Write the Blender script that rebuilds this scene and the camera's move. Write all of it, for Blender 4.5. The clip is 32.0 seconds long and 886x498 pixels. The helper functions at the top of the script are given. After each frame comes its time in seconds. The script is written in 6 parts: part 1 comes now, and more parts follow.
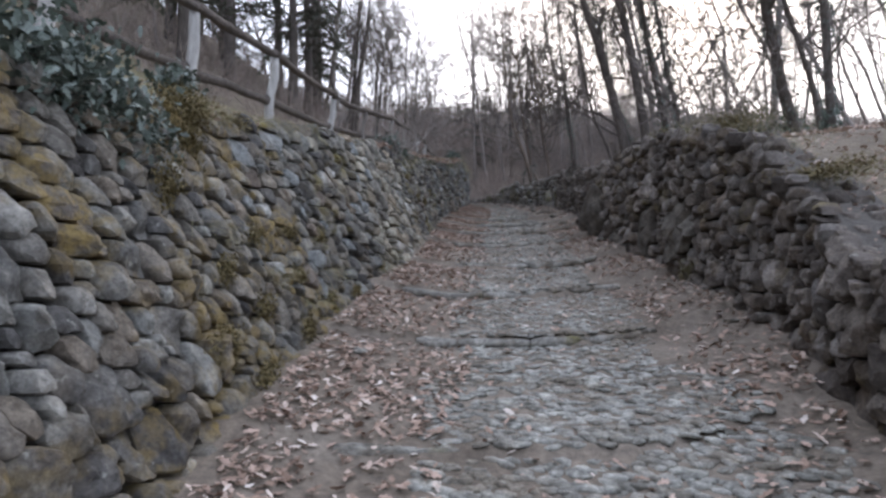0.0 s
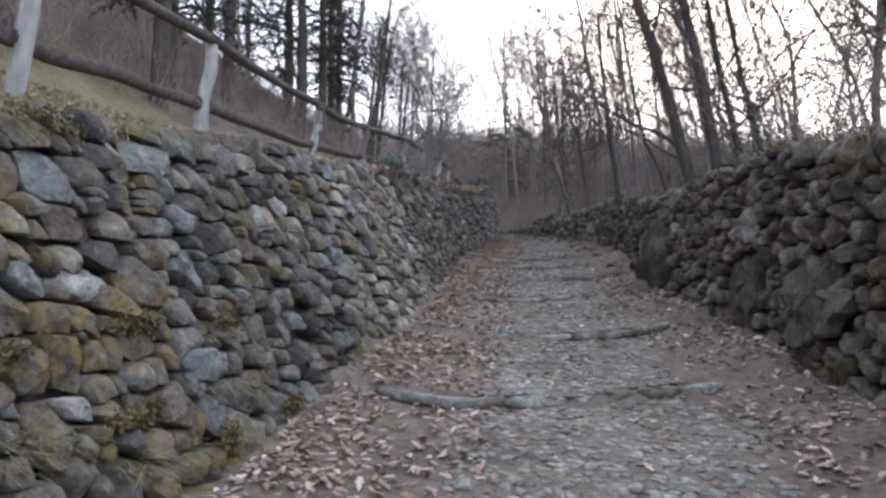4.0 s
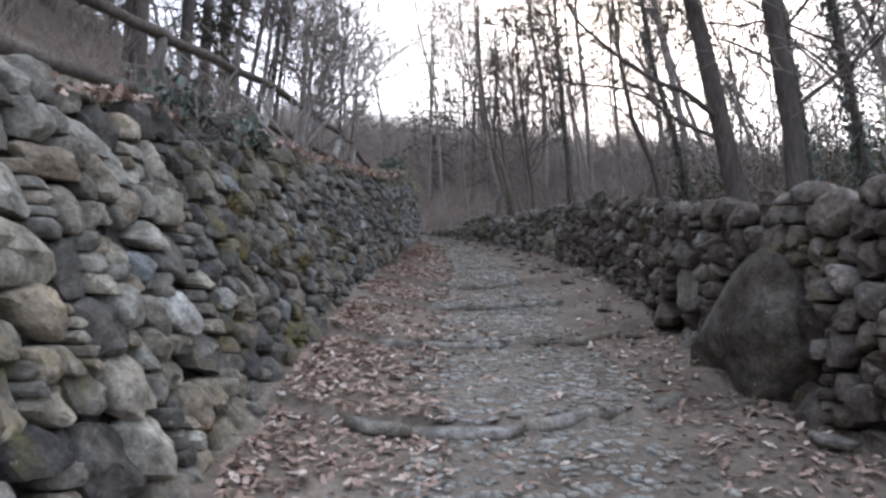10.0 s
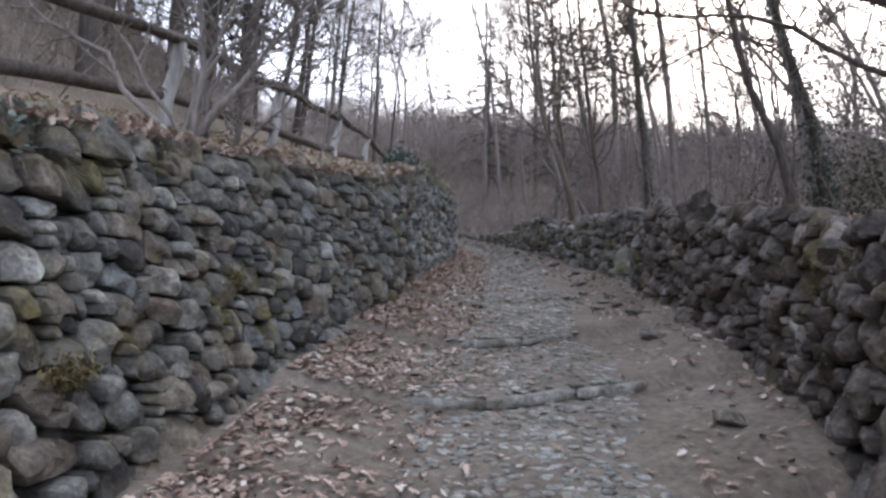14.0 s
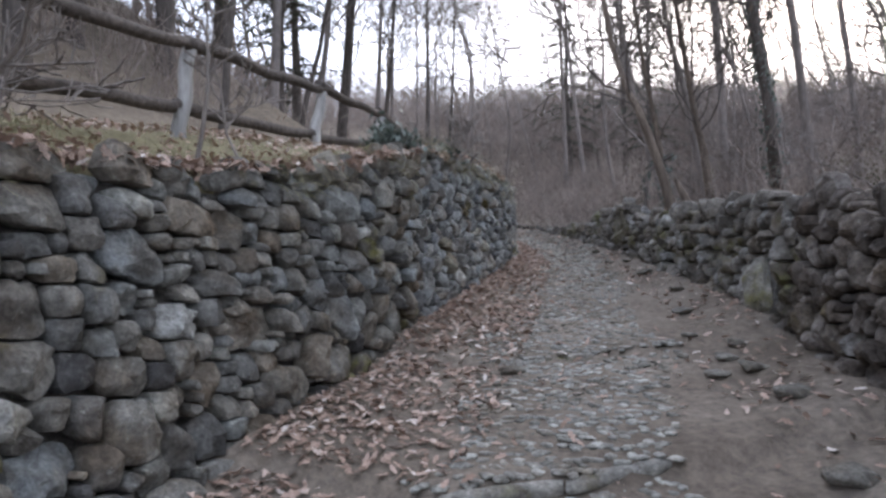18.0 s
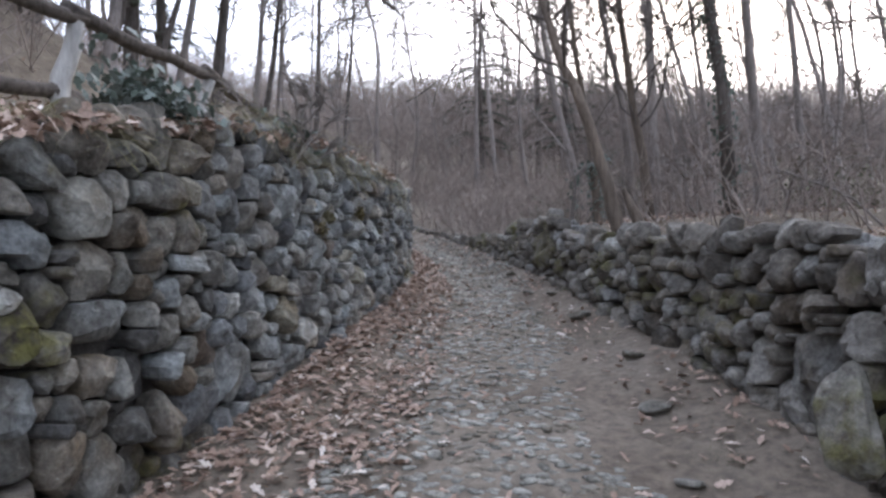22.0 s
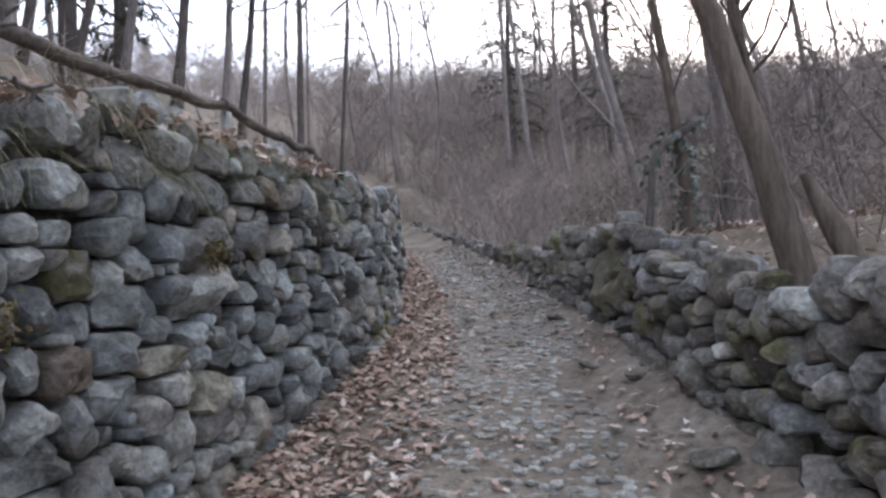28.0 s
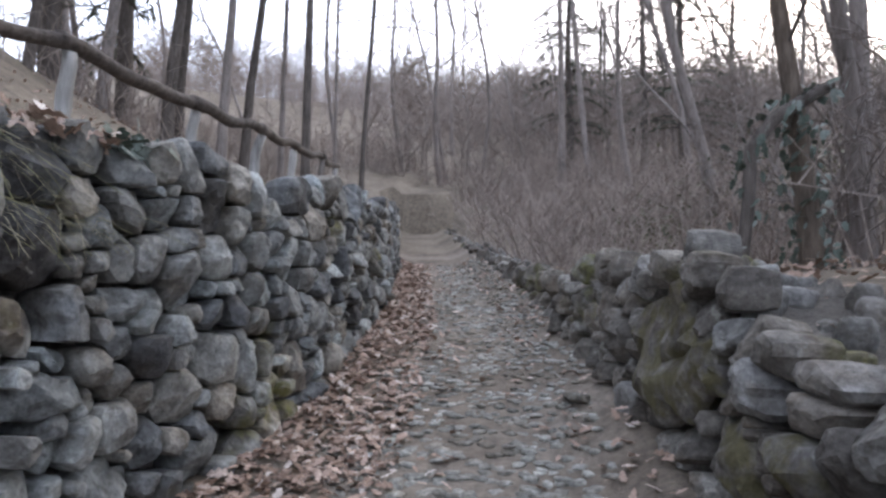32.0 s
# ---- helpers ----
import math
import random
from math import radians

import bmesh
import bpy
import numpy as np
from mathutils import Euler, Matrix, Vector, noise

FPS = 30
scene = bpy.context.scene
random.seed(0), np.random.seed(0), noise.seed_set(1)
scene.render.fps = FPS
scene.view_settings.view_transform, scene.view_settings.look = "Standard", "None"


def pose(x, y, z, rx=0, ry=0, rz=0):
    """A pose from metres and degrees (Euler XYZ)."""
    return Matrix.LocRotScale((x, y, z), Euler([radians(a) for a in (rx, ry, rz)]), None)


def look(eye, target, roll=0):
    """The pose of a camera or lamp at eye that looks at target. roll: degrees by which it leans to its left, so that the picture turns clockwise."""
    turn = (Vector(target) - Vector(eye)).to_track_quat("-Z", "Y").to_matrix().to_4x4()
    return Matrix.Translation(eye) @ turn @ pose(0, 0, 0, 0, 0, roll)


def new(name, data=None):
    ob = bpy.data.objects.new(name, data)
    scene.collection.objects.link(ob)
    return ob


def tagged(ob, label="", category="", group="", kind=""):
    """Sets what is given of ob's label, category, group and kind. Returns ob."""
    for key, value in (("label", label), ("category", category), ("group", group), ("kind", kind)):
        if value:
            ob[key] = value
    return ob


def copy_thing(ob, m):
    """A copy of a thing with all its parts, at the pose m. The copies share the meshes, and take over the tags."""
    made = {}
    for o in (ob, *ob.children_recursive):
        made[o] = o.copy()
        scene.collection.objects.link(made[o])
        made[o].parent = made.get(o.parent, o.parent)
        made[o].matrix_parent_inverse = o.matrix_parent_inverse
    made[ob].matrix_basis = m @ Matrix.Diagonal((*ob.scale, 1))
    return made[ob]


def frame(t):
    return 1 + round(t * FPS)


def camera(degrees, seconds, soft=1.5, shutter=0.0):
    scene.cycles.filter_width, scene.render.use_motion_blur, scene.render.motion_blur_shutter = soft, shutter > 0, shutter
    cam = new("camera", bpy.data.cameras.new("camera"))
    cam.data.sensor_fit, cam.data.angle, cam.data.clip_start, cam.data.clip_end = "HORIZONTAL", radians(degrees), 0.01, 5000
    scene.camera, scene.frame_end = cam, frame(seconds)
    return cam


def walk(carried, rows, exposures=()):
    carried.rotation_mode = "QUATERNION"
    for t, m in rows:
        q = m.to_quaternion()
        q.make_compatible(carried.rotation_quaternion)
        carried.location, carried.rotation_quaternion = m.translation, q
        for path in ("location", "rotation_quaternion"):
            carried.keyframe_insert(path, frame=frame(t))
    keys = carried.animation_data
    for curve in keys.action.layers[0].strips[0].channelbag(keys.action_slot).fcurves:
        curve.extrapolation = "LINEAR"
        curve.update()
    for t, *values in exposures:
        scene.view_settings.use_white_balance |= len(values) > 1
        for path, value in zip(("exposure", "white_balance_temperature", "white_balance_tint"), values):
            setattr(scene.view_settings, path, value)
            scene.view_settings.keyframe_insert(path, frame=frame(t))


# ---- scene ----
cam = camera(69.9, 32.0, soft=2.7)
PATH = [
    (0, (0.165, 0.158, 1.472), (0.126, 2.154, 1.598), -0.3),
    (0.5, (0.268, 0.599, 1.574), (0.16, 2.587, 1.77), -0.9),
    (1, (0.372, 0.852, 1.691), (0.195, 2.831, 1.917), -0.3),
    (1.5, (0.375, 1.298, 1.726), (0.222, 3.277, 1.974), -1.3),
    (2, (0.335, 1.565, 1.777), (0.305, 3.548, 2.04), -1.4),
    (2.5, (0.364, 1.836, 1.84), (0.349, 3.818, 2.108), -0.3),
    (3, (0.34, 2.254, 1.913), (0.286, 4.235, 2.182), -0.1),
    (3.5, (0.327, 2.597, 1.939), (0.252, 4.582, 2.178), -0.3),
    (4, (0.375, 2.975, 2.062), (0.232, 4.959, 2.272), 0.3),
    (4.5, (0.426, 3.405, 2.125), (0.179, 5.379, 2.331), -0.3),
    (6.5, (0.58, 4.889, 2.371), (0.122, 6.827, 2.553), -1.5),
    (7, (0.594, 5.333, 2.508), (0.125, 7.27, 2.685), -1.7),
    (7.5, (0.456, 5.936, 2.612), (0.115, 7.899, 2.785), -2.1),
    (8, (0.344, 6.522, 2.655), (0.187, 8.507, 2.842), -1.2),
    (8.5, (0.313, 6.982, 2.839), (0.257, 8.974, 3.014), -0.5),
    (9, (0.298, 7.464, 2.976), (0.3, 9.455, 3.163), -0.3),
    (9.5, (0.354, 7.934, 3.002), (0.445, 9.922, 3.205), 0.4),
    (10, (0.466, 8.478, 3.056), (0.574, 10.466, 3.247), 1.5),
    (10.5, (0.517, 8.993, 3.145), (0.606, 10.985, 3.304), 1.2),
    (11, (0.576, 9.427, 3.254), (0.681, 11.418, 3.412), 0.8),
    (11.5, (0.688, 9.811, 3.392), (0.786, 11.801, 3.569), 0.8),
    (12, (0.802, 10.153, 3.409), (0.886, 12.144, 3.584), 1.0),
    (12.5, (0.951, 10.614, 3.528), (0.999, 12.605, 3.711), 1.3),
    (13, (1.093, 11.049, 3.567), (1.102, 13.041, 3.739), 1.1),
    (13.5, (1.179, 11.479, 3.731), (1.092, 13.47, 3.893), 1.5),
    (14, (1.233, 11.876, 3.824), (1.124, 13.866, 3.991), 1.5),
    (14.5, (1.322, 12.325, 3.82), (1.204, 14.314, 3.988), 1.5),
    (15, (1.42, 12.763, 3.921), (1.24, 14.745, 4.119), 0.8),
    (15.5, (1.463, 13.126, 4.031), (1.236, 15.104, 4.215), -0.0),
    (17.5, (1.68, 14.668, 4.326), (1.341, 16.634, 4.47), -0.6),
    (18, (1.765, 15.082, 4.459), (1.364, 17.037, 4.576), -0.9),
    (18.5, (1.734, 15.409, 4.529), (1.303, 17.359, 4.636), -1.0),
    (19, (1.708, 15.875, 4.608), (1.375, 17.845, 4.677), 0.7),
    (19.5, (1.754, 16.28, 4.689), (1.497, 18.262, 4.775), 0.7),
    (20, (1.757, 16.569, 4.715), (1.518, 18.551, 4.821), 0.4),
    (20.5, (1.724, 16.884, 4.806), (1.517, 18.869, 4.93), 0.2),
    (21, (1.707, 17.189, 4.828), (1.575, 19.181, 4.947), 0.1),
    (21.5, (1.733, 17.503, 4.908), (1.624, 19.496, 5.026), 0.5),
    (22, (1.748, 17.837, 4.974), (1.627, 19.831, 5.071), 0.1),
    (22.5, (1.751, 18.199, 5.014), (1.663, 20.195, 5.104), 0.1),
    (23, (1.83, 18.506, 5.081), (1.665, 20.497, 5.156), 0.2),
    (23.5, (1.861, 18.789, 5.128), (1.646, 20.775, 5.224), -0.1),
    (24, (1.881, 19.013, 5.173), (1.642, 20.997, 5.268), -0.5),
    (24.5, (1.929, 19.272, 5.202), (1.654, 21.252, 5.274), -0.3),
    (25, (1.927, 19.536, 5.228), (1.619, 21.511, 5.28), -0.2),
    (25.5, (1.899, 19.87, 5.299), (1.592, 21.845, 5.37), -1.0),
    (27.5, (1.869, 21.01, 5.504), (1.601, 22.99, 5.583), -2.0),
    (28, (1.904, 21.327, 5.513), (1.659, 23.311, 5.585), -2.0),
    (28.5, (1.949, 21.63, 5.521), (1.668, 23.609, 5.579), -2.3),
    (29, (1.983, 21.934, 5.566), (1.7, 23.913, 5.629), -2.1),
    (29.5, (2.02, 22.288, 5.602), (1.74, 24.267, 5.649), -1.4),
    (30, (2.063, 22.538, 5.609), (1.763, 24.515, 5.653), -1.1),
    (30.5, (2.12, 22.848, 5.645), (1.798, 24.821, 5.693), -0.1),
    (31, (2.155, 23.131, 5.66), (1.818, 25.102, 5.71), 0.8),
    (31.5, (2.199, 23.409, 5.701), (1.81, 25.37, 5.761), 1.5),
    (32, (2.226, 23.64, 5.724), (1.795, 25.591, 5.817), 0.5),
]
walk(cam, [(t, look(eye, target, roll)) for t, eye, target, roll in PATH], [(0, 0.78), (8, 0.96), (16, 1.12), (21, 1.27), (26, 1.36), (32, 1.37)])

# ---- world and light ----
world = bpy.data.worlds.new("overcast_sky")
scene.world = world
world.use_nodes = True
wn, wl = world.node_tree.nodes, world.node_tree.links
wn.clear()
sky = wn.new("ShaderNodeTexSky")
sky.sky_type, sky.sun_disc = "NISHITA", False
sky.sun_elevation, sky.sun_rotation = radians(32), radians(20)
sky.air_density, sky.dust_density, sky.ozone_density = 1.0, 6.0, 1.5
bg_sky = wn.new("ShaderNodeBackground")
bg_sky.inputs["Strength"].default_value = 0.05
wl.new(sky.outputs[0], bg_sky.inputs[0])
bg_cloud = wn.new("ShaderNodeBackground")
bg_cloud.inputs[0].default_value = (0.855, 0.945, 1.20, 1)
bg_cloud.inputs["Strength"].default_value = 0.95
add = wn.new("ShaderNodeAddShader")
wout = wn.new("ShaderNodeOutputWorld")
wl.new(bg_sky.outputs[0], add.inputs[0])
wl.new(bg_cloud.outputs[0], add.inputs[1])
wl.new(add.outputs[0], wout.inputs[0])
sun = new("sun", bpy.data.lights.new("sun", "SUN"))
sun.data.energy, sun.data.angle, sun.data.color = 0.5, radians(30), (1.0, 0.95, 0.9)
sun.matrix_world = pose(0, 0, 60, 58, 0, 160)


# ---- materials ----
def mat(name, rough=0.9):
    m = bpy.data.materials.new(name)
    m.use_nodes = True
    t = m.node_tree
    b = t.nodes["Principled BSDF"]
    b.inputs["Roughness"].default_value = rough
    b.inputs["Specular IOR Level"].default_value = 0.25
    return m, t.nodes, t.links, b


def ramp(nodes, stops):
    r = nodes.new("ShaderNodeValToRGB")
    e = r.color_ramp.elements
    while len(e) < len(stops):
        e.new(0.5)
    for el, (p, c) in zip(e, stops):
        el.position, el.color = p, (*c, 1)
    return r


def tex_noise(nodes, links, scale, coords, detail=5.0, rough=0.6):
    n = nodes.new("ShaderNodeTexNoise")
    n.inputs["Scale"].default_value = scale
    n.inputs["Detail"].default_value = detail
    n.inputs["Roughness"].default_value = rough
    links.new(coords, n.inputs["Vector"])
    return n


def mixed(nodes, links, kind, fac, a, b):
    m = nodes.new("ShaderNodeMix")
    m.data_type, m.blend_type = "RGBA", kind
    for socket, value in ((m.inputs[0], fac), (m.inputs[6], a), (m.inputs[7], b)):
        if isinstance(value, (int, float)):
            socket.default_value = value
        elif isinstance(value, tuple):
            socket.default_value = (*value, 1)
        else:
            links.new(value, socket)
    return m.outputs[2]


def ranged(nodes, links, value, a, b, c=0.0, d=1.0):
    r = nodes.new("ShaderNodeMapRange")
    links.new(value, r.inputs[0])
    for i, v in zip((1, 2, 3, 4), (a, b, c, d)):
        r.inputs[i].default_value = v
    return r.outputs[0]


def bumped(nodes, links, bsdf, height, strength, distance):
    b = nodes.new("ShaderNodeBump")
    b.inputs["Strength"].default_value = strength
    b.inputs["Distance"].default_value = distance
    links.new(height, b.inputs["Height"])
    links.new(b.outputs[0], bsdf.inputs["Normal"])


def times(nodes, links, a, b, op="MULTIPLY"):
    m = nodes.new("ShaderNodeMath")
    m.operation, m.use_clamp = op, True
    for socket, value in zip(m.inputs, (a, b)):
        if isinstance(value, (int, float)):
            socket.default_value = value
        else:
            links.new(value, socket)
    return m.outputs[0]


def stone_material(name, stops, moss, per_island=False, moss_color=(0.10, 0.095, 0.03), brown=0.75):
    m, n, l, b = mat(name, 0.88)
    pos = n.new("ShaderNodeNewGeometry")
    coords = pos.outputs["Position"]
    rnd = pos.outputs["Random Per Island"] if per_island else n.new("ShaderNodeObjectInfo").outputs["Random"]
    base = ramp(n, stops)
    l.new(rnd, base.inputs[0])
    big = tex_noise(n, l, 7.0, coords, 6, 0.65)
    fine = tex_noise(n, l, 42.0, coords, 6, 0.7)
    c = mixed(n, l, "MULTIPLY", 1.0, base.outputs[0], ramp(n, [(0.3, (0.5, 0.49, 0.48)), (0.5, (0.95, 0.95, 0.95)), (0.72, (1.6, 1.6, 1.58))]).outputs[0])
    l.new(big.outputs[0], n[c.node.inputs[7].links[0].from_node.name].inputs[0])
    speck = ramp(n, [(0.3, (0.6, 0.6, 0.6)), (0.7, (1.4, 1.4, 1.4))])
    l.new(fine.outputs[0], speck.inputs[0])
    c = mixed(n, l, "MULTIPLY", 1.0, c, speck.outputs[0])
    # weathered blotches within a stone
    blot = tex_noise(n, l, 12.0, coords, 7, 0.72)
    r3 = ramp(n, [(0.36, (0.58, 0.55, 0.51)), (0.5, (1.0, 1.0, 1.0)), (0.66, (1.28, 1.27, 1.22))])
    l.new(blot.outputs[0], r3.inputs[0])
    c = mixed(n, l, "MULTIPLY", 0.85, c, r3.outputs[0])
    # brown stains over several stones
    stain = tex_noise(n, l, 2.6, coords, 5, 0.6)
    c = mixed(n, l, "MULTIPLY", ranged(n, l, stain.outputs[0], 0.47, 0.64, 0, brown), c, (0.52, 0.43, 0.35))
    # pale lichen spots
    lich = tex_noise(n, l, 16.0, coords, 3)
    c = mixed(n, l, "MIX", ranged(n, l, lich.outputs[0], 0.66, 0.72, 0, 0.5), c, (0.345, 0.342, 0.3))
    if moss > 0:
        patch = tex_noise(n, l, 1.3, coords, 4)
        tuft = tex_noise(n, l, 11.0, coords, 4)
        where = times(n, l, ranged(n, l, patch.outputs[0], 0.62 - 0.16 * moss, 0.72 - 0.10 * moss), ranged(n, l, tuft.outputs[0], 0.40, 0.58))
        green = ramp(n, [(0.3, moss_color), (0.7, tuple(1.9 * v for v in moss_color))])
        l.new(fine.outputs[0], green.inputs[0])
        c = mixed(n, l, "MIX", times(n, l, where, 0.9), c, green.outputs[0])
    l.new(c, b.inputs["Base Color"])
    h = times(n, l, fine.outputs[0], 0.35)
    h = times(n, l, h, times(n, l, big.outputs[0], 0.7), "ADD")
    bumped(n, l, b, h, 0.9, 0.03)
    return m


GREYS = [(0.0, (0.062, 0.06, 0.06)), (0.16, (0.128, 0.128, 0.126)), (0.34, (0.182, 0.172, 0.154)), (0.52, (0.142, 0.144, 0.142)),
         (0.68, (0.198, 0.172, 0.142)), (0.82, (0.24, 0.238, 0.224)), (0.94, (0.184, 0.191, 0.186)), (1.0, (0.335, 0.332, 0.305))]
DARKS = [(0.0, (0.072, 0.066, 0.061)), (0.3, (0.12, 0.111, 0.103)), (0.55, (0.15, 0.138, 0.124)), (0.8, (0.143, 0.14, 0.137)), (1.0, (0.25, 0.239, 0.226))]
def scaled(stops, k):
    return [(p, tuple(k * v * w for v, w in zip(c, (1.0, 0.985, 0.94)))) for p, c in stops]


stone_grey = stone_material("fieldstone_grey", scaled(GREYS, 0.9), 0.25, brown=0.9)
stone_blue = stone_material("fieldstone_bluish", [(p, (v[0] * 1.3, v[1] * 1.35, v[2] * 1.38)) for p, v in GREYS], 0.1, brown=0.75)
stone_ochre = stone_material("fieldstone_ochre_moss", [(p, (v[0] * 0.82, v[1] * 0.79, v[2] * 0.75)) for p, v in GREYS], 1.1, moss_color=(0.135, 0.098, 0.038))
stone_tan = stone_material("fieldstone_tan", [(p, (v[0] * 1.25, v[1] * 1.19, v[2] * 1.06)) for p, v in GREYS], 0.1, brown=0.6)
stone_mossy = stone_material("fieldstone_mossy", [(p, (v[0] * 0.80, v[1] * 0.77, v[2] * 0.72)) for p, v in GREYS], 0.7, moss_color=(0.11, 0.09, 0.03))
stone_dark = stone_material("fieldstone_dark", [(p, (v[0] * 0.92, v[1] * 0.85, v[2] * 0.80)) for p, v in DARKS], 0.4, moss_color=(0.082, 0.066, 0.03))
stone_dark_late = stone_material("fieldstone_dark_grey", scaled(DARKS, 1.2), 0.45, moss_color=(0.075, 0.075, 0.028))
cobble_mat = stone_material("cobble", [(0.0, (0.222, 0.218, 0.194)), (0.5, (0.275, 0.27, 0.242)), (1.0, (0.335, 0.327, 0.296))], 0.0)
cobble_joined_mat = stone_material("cobble_far", [(0.0, (0.222, 0.218, 0.194)), (0.5, (0.275, 0.27, 0.242)), (1.0, (0.335, 0.327, 0.296))], 0.0, True)
blue_late = stone_material("pale_blue_stone", [(0.0, (0.168, 0.176, 0.172)), (1.0, (0.218, 0.226, 0.219))], 0.0, brown=0.45)
brown_stone = stone_material("brown_stone", [(0.0, (0.12, 0.098, 0.08)), (1.0, (0.155, 0.13, 0.108))], 0.1)
pale_stone = stone_material("pale_stone", [(0.0, (0.29, 0.29, 0.27)), (1.0, (0.36, 0.354, 0.325))], 0.0)
tan_stone = stone_material("tan_stone", [(0.0, (0.215, 0.2, 0.158)), (1.0, (0.265, 0.248, 0.2))], 0.0)
blue_stone = stone_material("blue_stone", [(0.0, (0.158, 0.168, 0.166)), (1.0, (0.193, 0.201, 0.195))], 0.0)
moss_stone = stone_material("moss_covered_stone", DARKS, 3.4, moss_color=(0.058, 0.051, 0.024))
grey_late = stone_material("fieldstone_soft_grey", [(0.0, (0.15, 0.148, 0.14)), (1.0, (0.24, 0.235, 0.225))], 0.2)
slab_grey = stone_material("slab_stone", [(0.0, (0.165, 0.156, 0.136)), (1.0, (0.235, 0.224, 0.196))], 0.25)
boulder_mat = stone_material("boulder_brown", [(0.0, (0.082, 0.072, 0.061)), (1.0, (0.105, 0.094, 0.08))], 0.0)


def soil_material(name, dark, mid, light, scale, rough=0.95):
    m, n, l, b = mat(name, rough)
    coords = n.new("ShaderNodeNewGeometry").outputs["Position"]
    a = tex_noise(n, l, scale, coords, 6, 0.65)
    f = tex_noise(n, l, scale * 14, coords, 6, 0.7)
    r1 = ramp(n, [(0.3, dark), (0.5, mid), (0.72, light)])
    l.new(a.outputs[0], r1.inputs[0])
    r2 = ramp(n, [(0.3, (0.6, 0.6, 0.6)), (0.7, (1.4, 1.38, 1.34))])
    l.new(f.outputs[0], r2.inputs[0])
    l.new(mixed(n, l, "MULTIPLY", 1.0, r1.outputs[0], r2.outputs[0]), b.inputs["Base Color"])
    bumped(n, l, b, f.outputs[0], 0.8, 0.03)
    return m


dirt = soil_material("lane_dirt", (0.11, 0.089, 0.07), (0.168, 0.14, 0.113), (0.235, 0.204, 0.17), 1.1)
litter = soil_material("forest_litter", (0.095, 0.078, 0.059), (0.152, 0.126, 0.097), (0.215, 0.18, 0.141), 0.9)
core_mat = soil_material("wall_core_earth", (0.07, 0.063, 0.056), (0.11, 0.10, 0.09), (0.16, 0.145, 0.13), 4.0)
grass_soil = soil_material("dry_grass_ground", (0.108, 0.094, 0.054), (0.162, 0.143, 0.083), (0.218, 0.195, 0.117), 0.9)


def bark_material(name, dark, light, scale=9.0, squash=0.18):
    m, n, l, b = mat(name, 0.92)
    coords = n.new("ShaderNodeNewGeometry").outputs["Position"]
    sq = n.new("ShaderNodeMapping")
    sq.inputs["Scale"].default_value = (1, 1, squash)
    l.new(coords, sq.inputs[0])
    a = tex_noise(n, l, scale * 3, sq.outputs[0], 6, 0.7)
    big = tex_noise(n, l, 1.7, coords, 3)
    r = ramp(n, [(0.32, dark), (0.68, light)])
    l.new(a.outputs[0], r.inputs[0])
    r2 = ramp(n, [(0.3, (0.75, 0.75, 0.75)), (0.7, (1.25, 1.23, 1.2))])
    l.new(big.outputs[0], r2.inputs[0])
    l.new(mixed(n, l, "MULTIPLY", 1.0, r.outputs[0], r2.outputs[0]), b.inputs["Base Color"])
    bumped(n, l, b, a.outputs[0], 0.9, 0.03)
    return m


bark_dark = bark_material("bark_dark", (0.055, 0.047, 0.041), (0.14, 0.121, 0.108))
bark_grey = bark_material("bark_grey", (0.10, 0.088, 0.08), (0.2, 0.18, 0.165))
bark_brown = bark_material("bark_brown", (0.078, 0.061, 0.048), (0.185, 0.149, 0.119))
# grey-brown bark of the wood, its tone lifted to imitate veiling haze
bark_wood = bark_material("bark_wood", (0.135, 0.117, 0.106), (0.26, 0.229, 0.21))
# far woods: distance haze is put into this paler bark colour
bark_hazed = bark_material("bark_hazed", (0.18, 0.153, 0.134), (0.30, 0.258, 0.23))
twig_mat = bark_material("twig", (0.17, 0.14, 0.12), (0.335, 0.282, 0.247))
rail_wood = bark_material("rail_wood", (0.05, 0.042, 0.037), (0.15, 0.128, 0.113), 7.0, 0.9)
post_wood = bark_material("post_wood", (0.22, 0.215, 0.205), (0.46, 0.45, 0.43), 4.0)


def leaf_material(name, stops, rough=0.75):
    m, n, l, b = mat(name, rough)
    g = n.new("ShaderNodeNewGeometry")
    r = ramp(n, stops)
    l.new(g.outputs["Random Per Island"], r.inputs[0])
    f = tex_noise(n, l, 60.0, g.outputs["Position"], 3)
    r2 = ramp(n, [(0.3, (0.75, 0.75, 0.75)), (0.7, (1.2, 1.2, 1.2))])
    l.new(f.outputs[0], r2.inputs[0])
    l.new(mixed(n, l, "MULTIPLY", 1.0, r.outputs[0], r2.outputs[0]), b.inputs["Base Color"])
    return m


fallen = leaf_material("fallen_leaf", [(0.0, (0.22, 0.15, 0.112)), (0.35, (0.325, 0.23, 0.176)), (0.7, (0.41, 0.298, 0.24)), (0.9, (0.52, 0.415, 0.345)), (1.0, (0.64, 0.57, 0.505))])
ivy_green = leaf_material("ivy_leaf", [(0.0, (0.06, 0.078, 0.06)), (0.5, (0.11, 0.135, 0.112)), (1.0, (0.2, 0.228, 0.205))], 0.5)
bush_green = leaf_material("bush_leaf", [(0.0, (0.062, 0.068, 0.042)), (0.6, (0.105, 0.11, 0.068)), (1.0, (0.19, 0.18, 0.12))])
needle_green = leaf_material("needle", [(0.0, (0.055, 0.064, 0.05)), (0.5, (0.098, 0.11, 0.084)), (1.0, (0.15, 0.16, 0.125))])
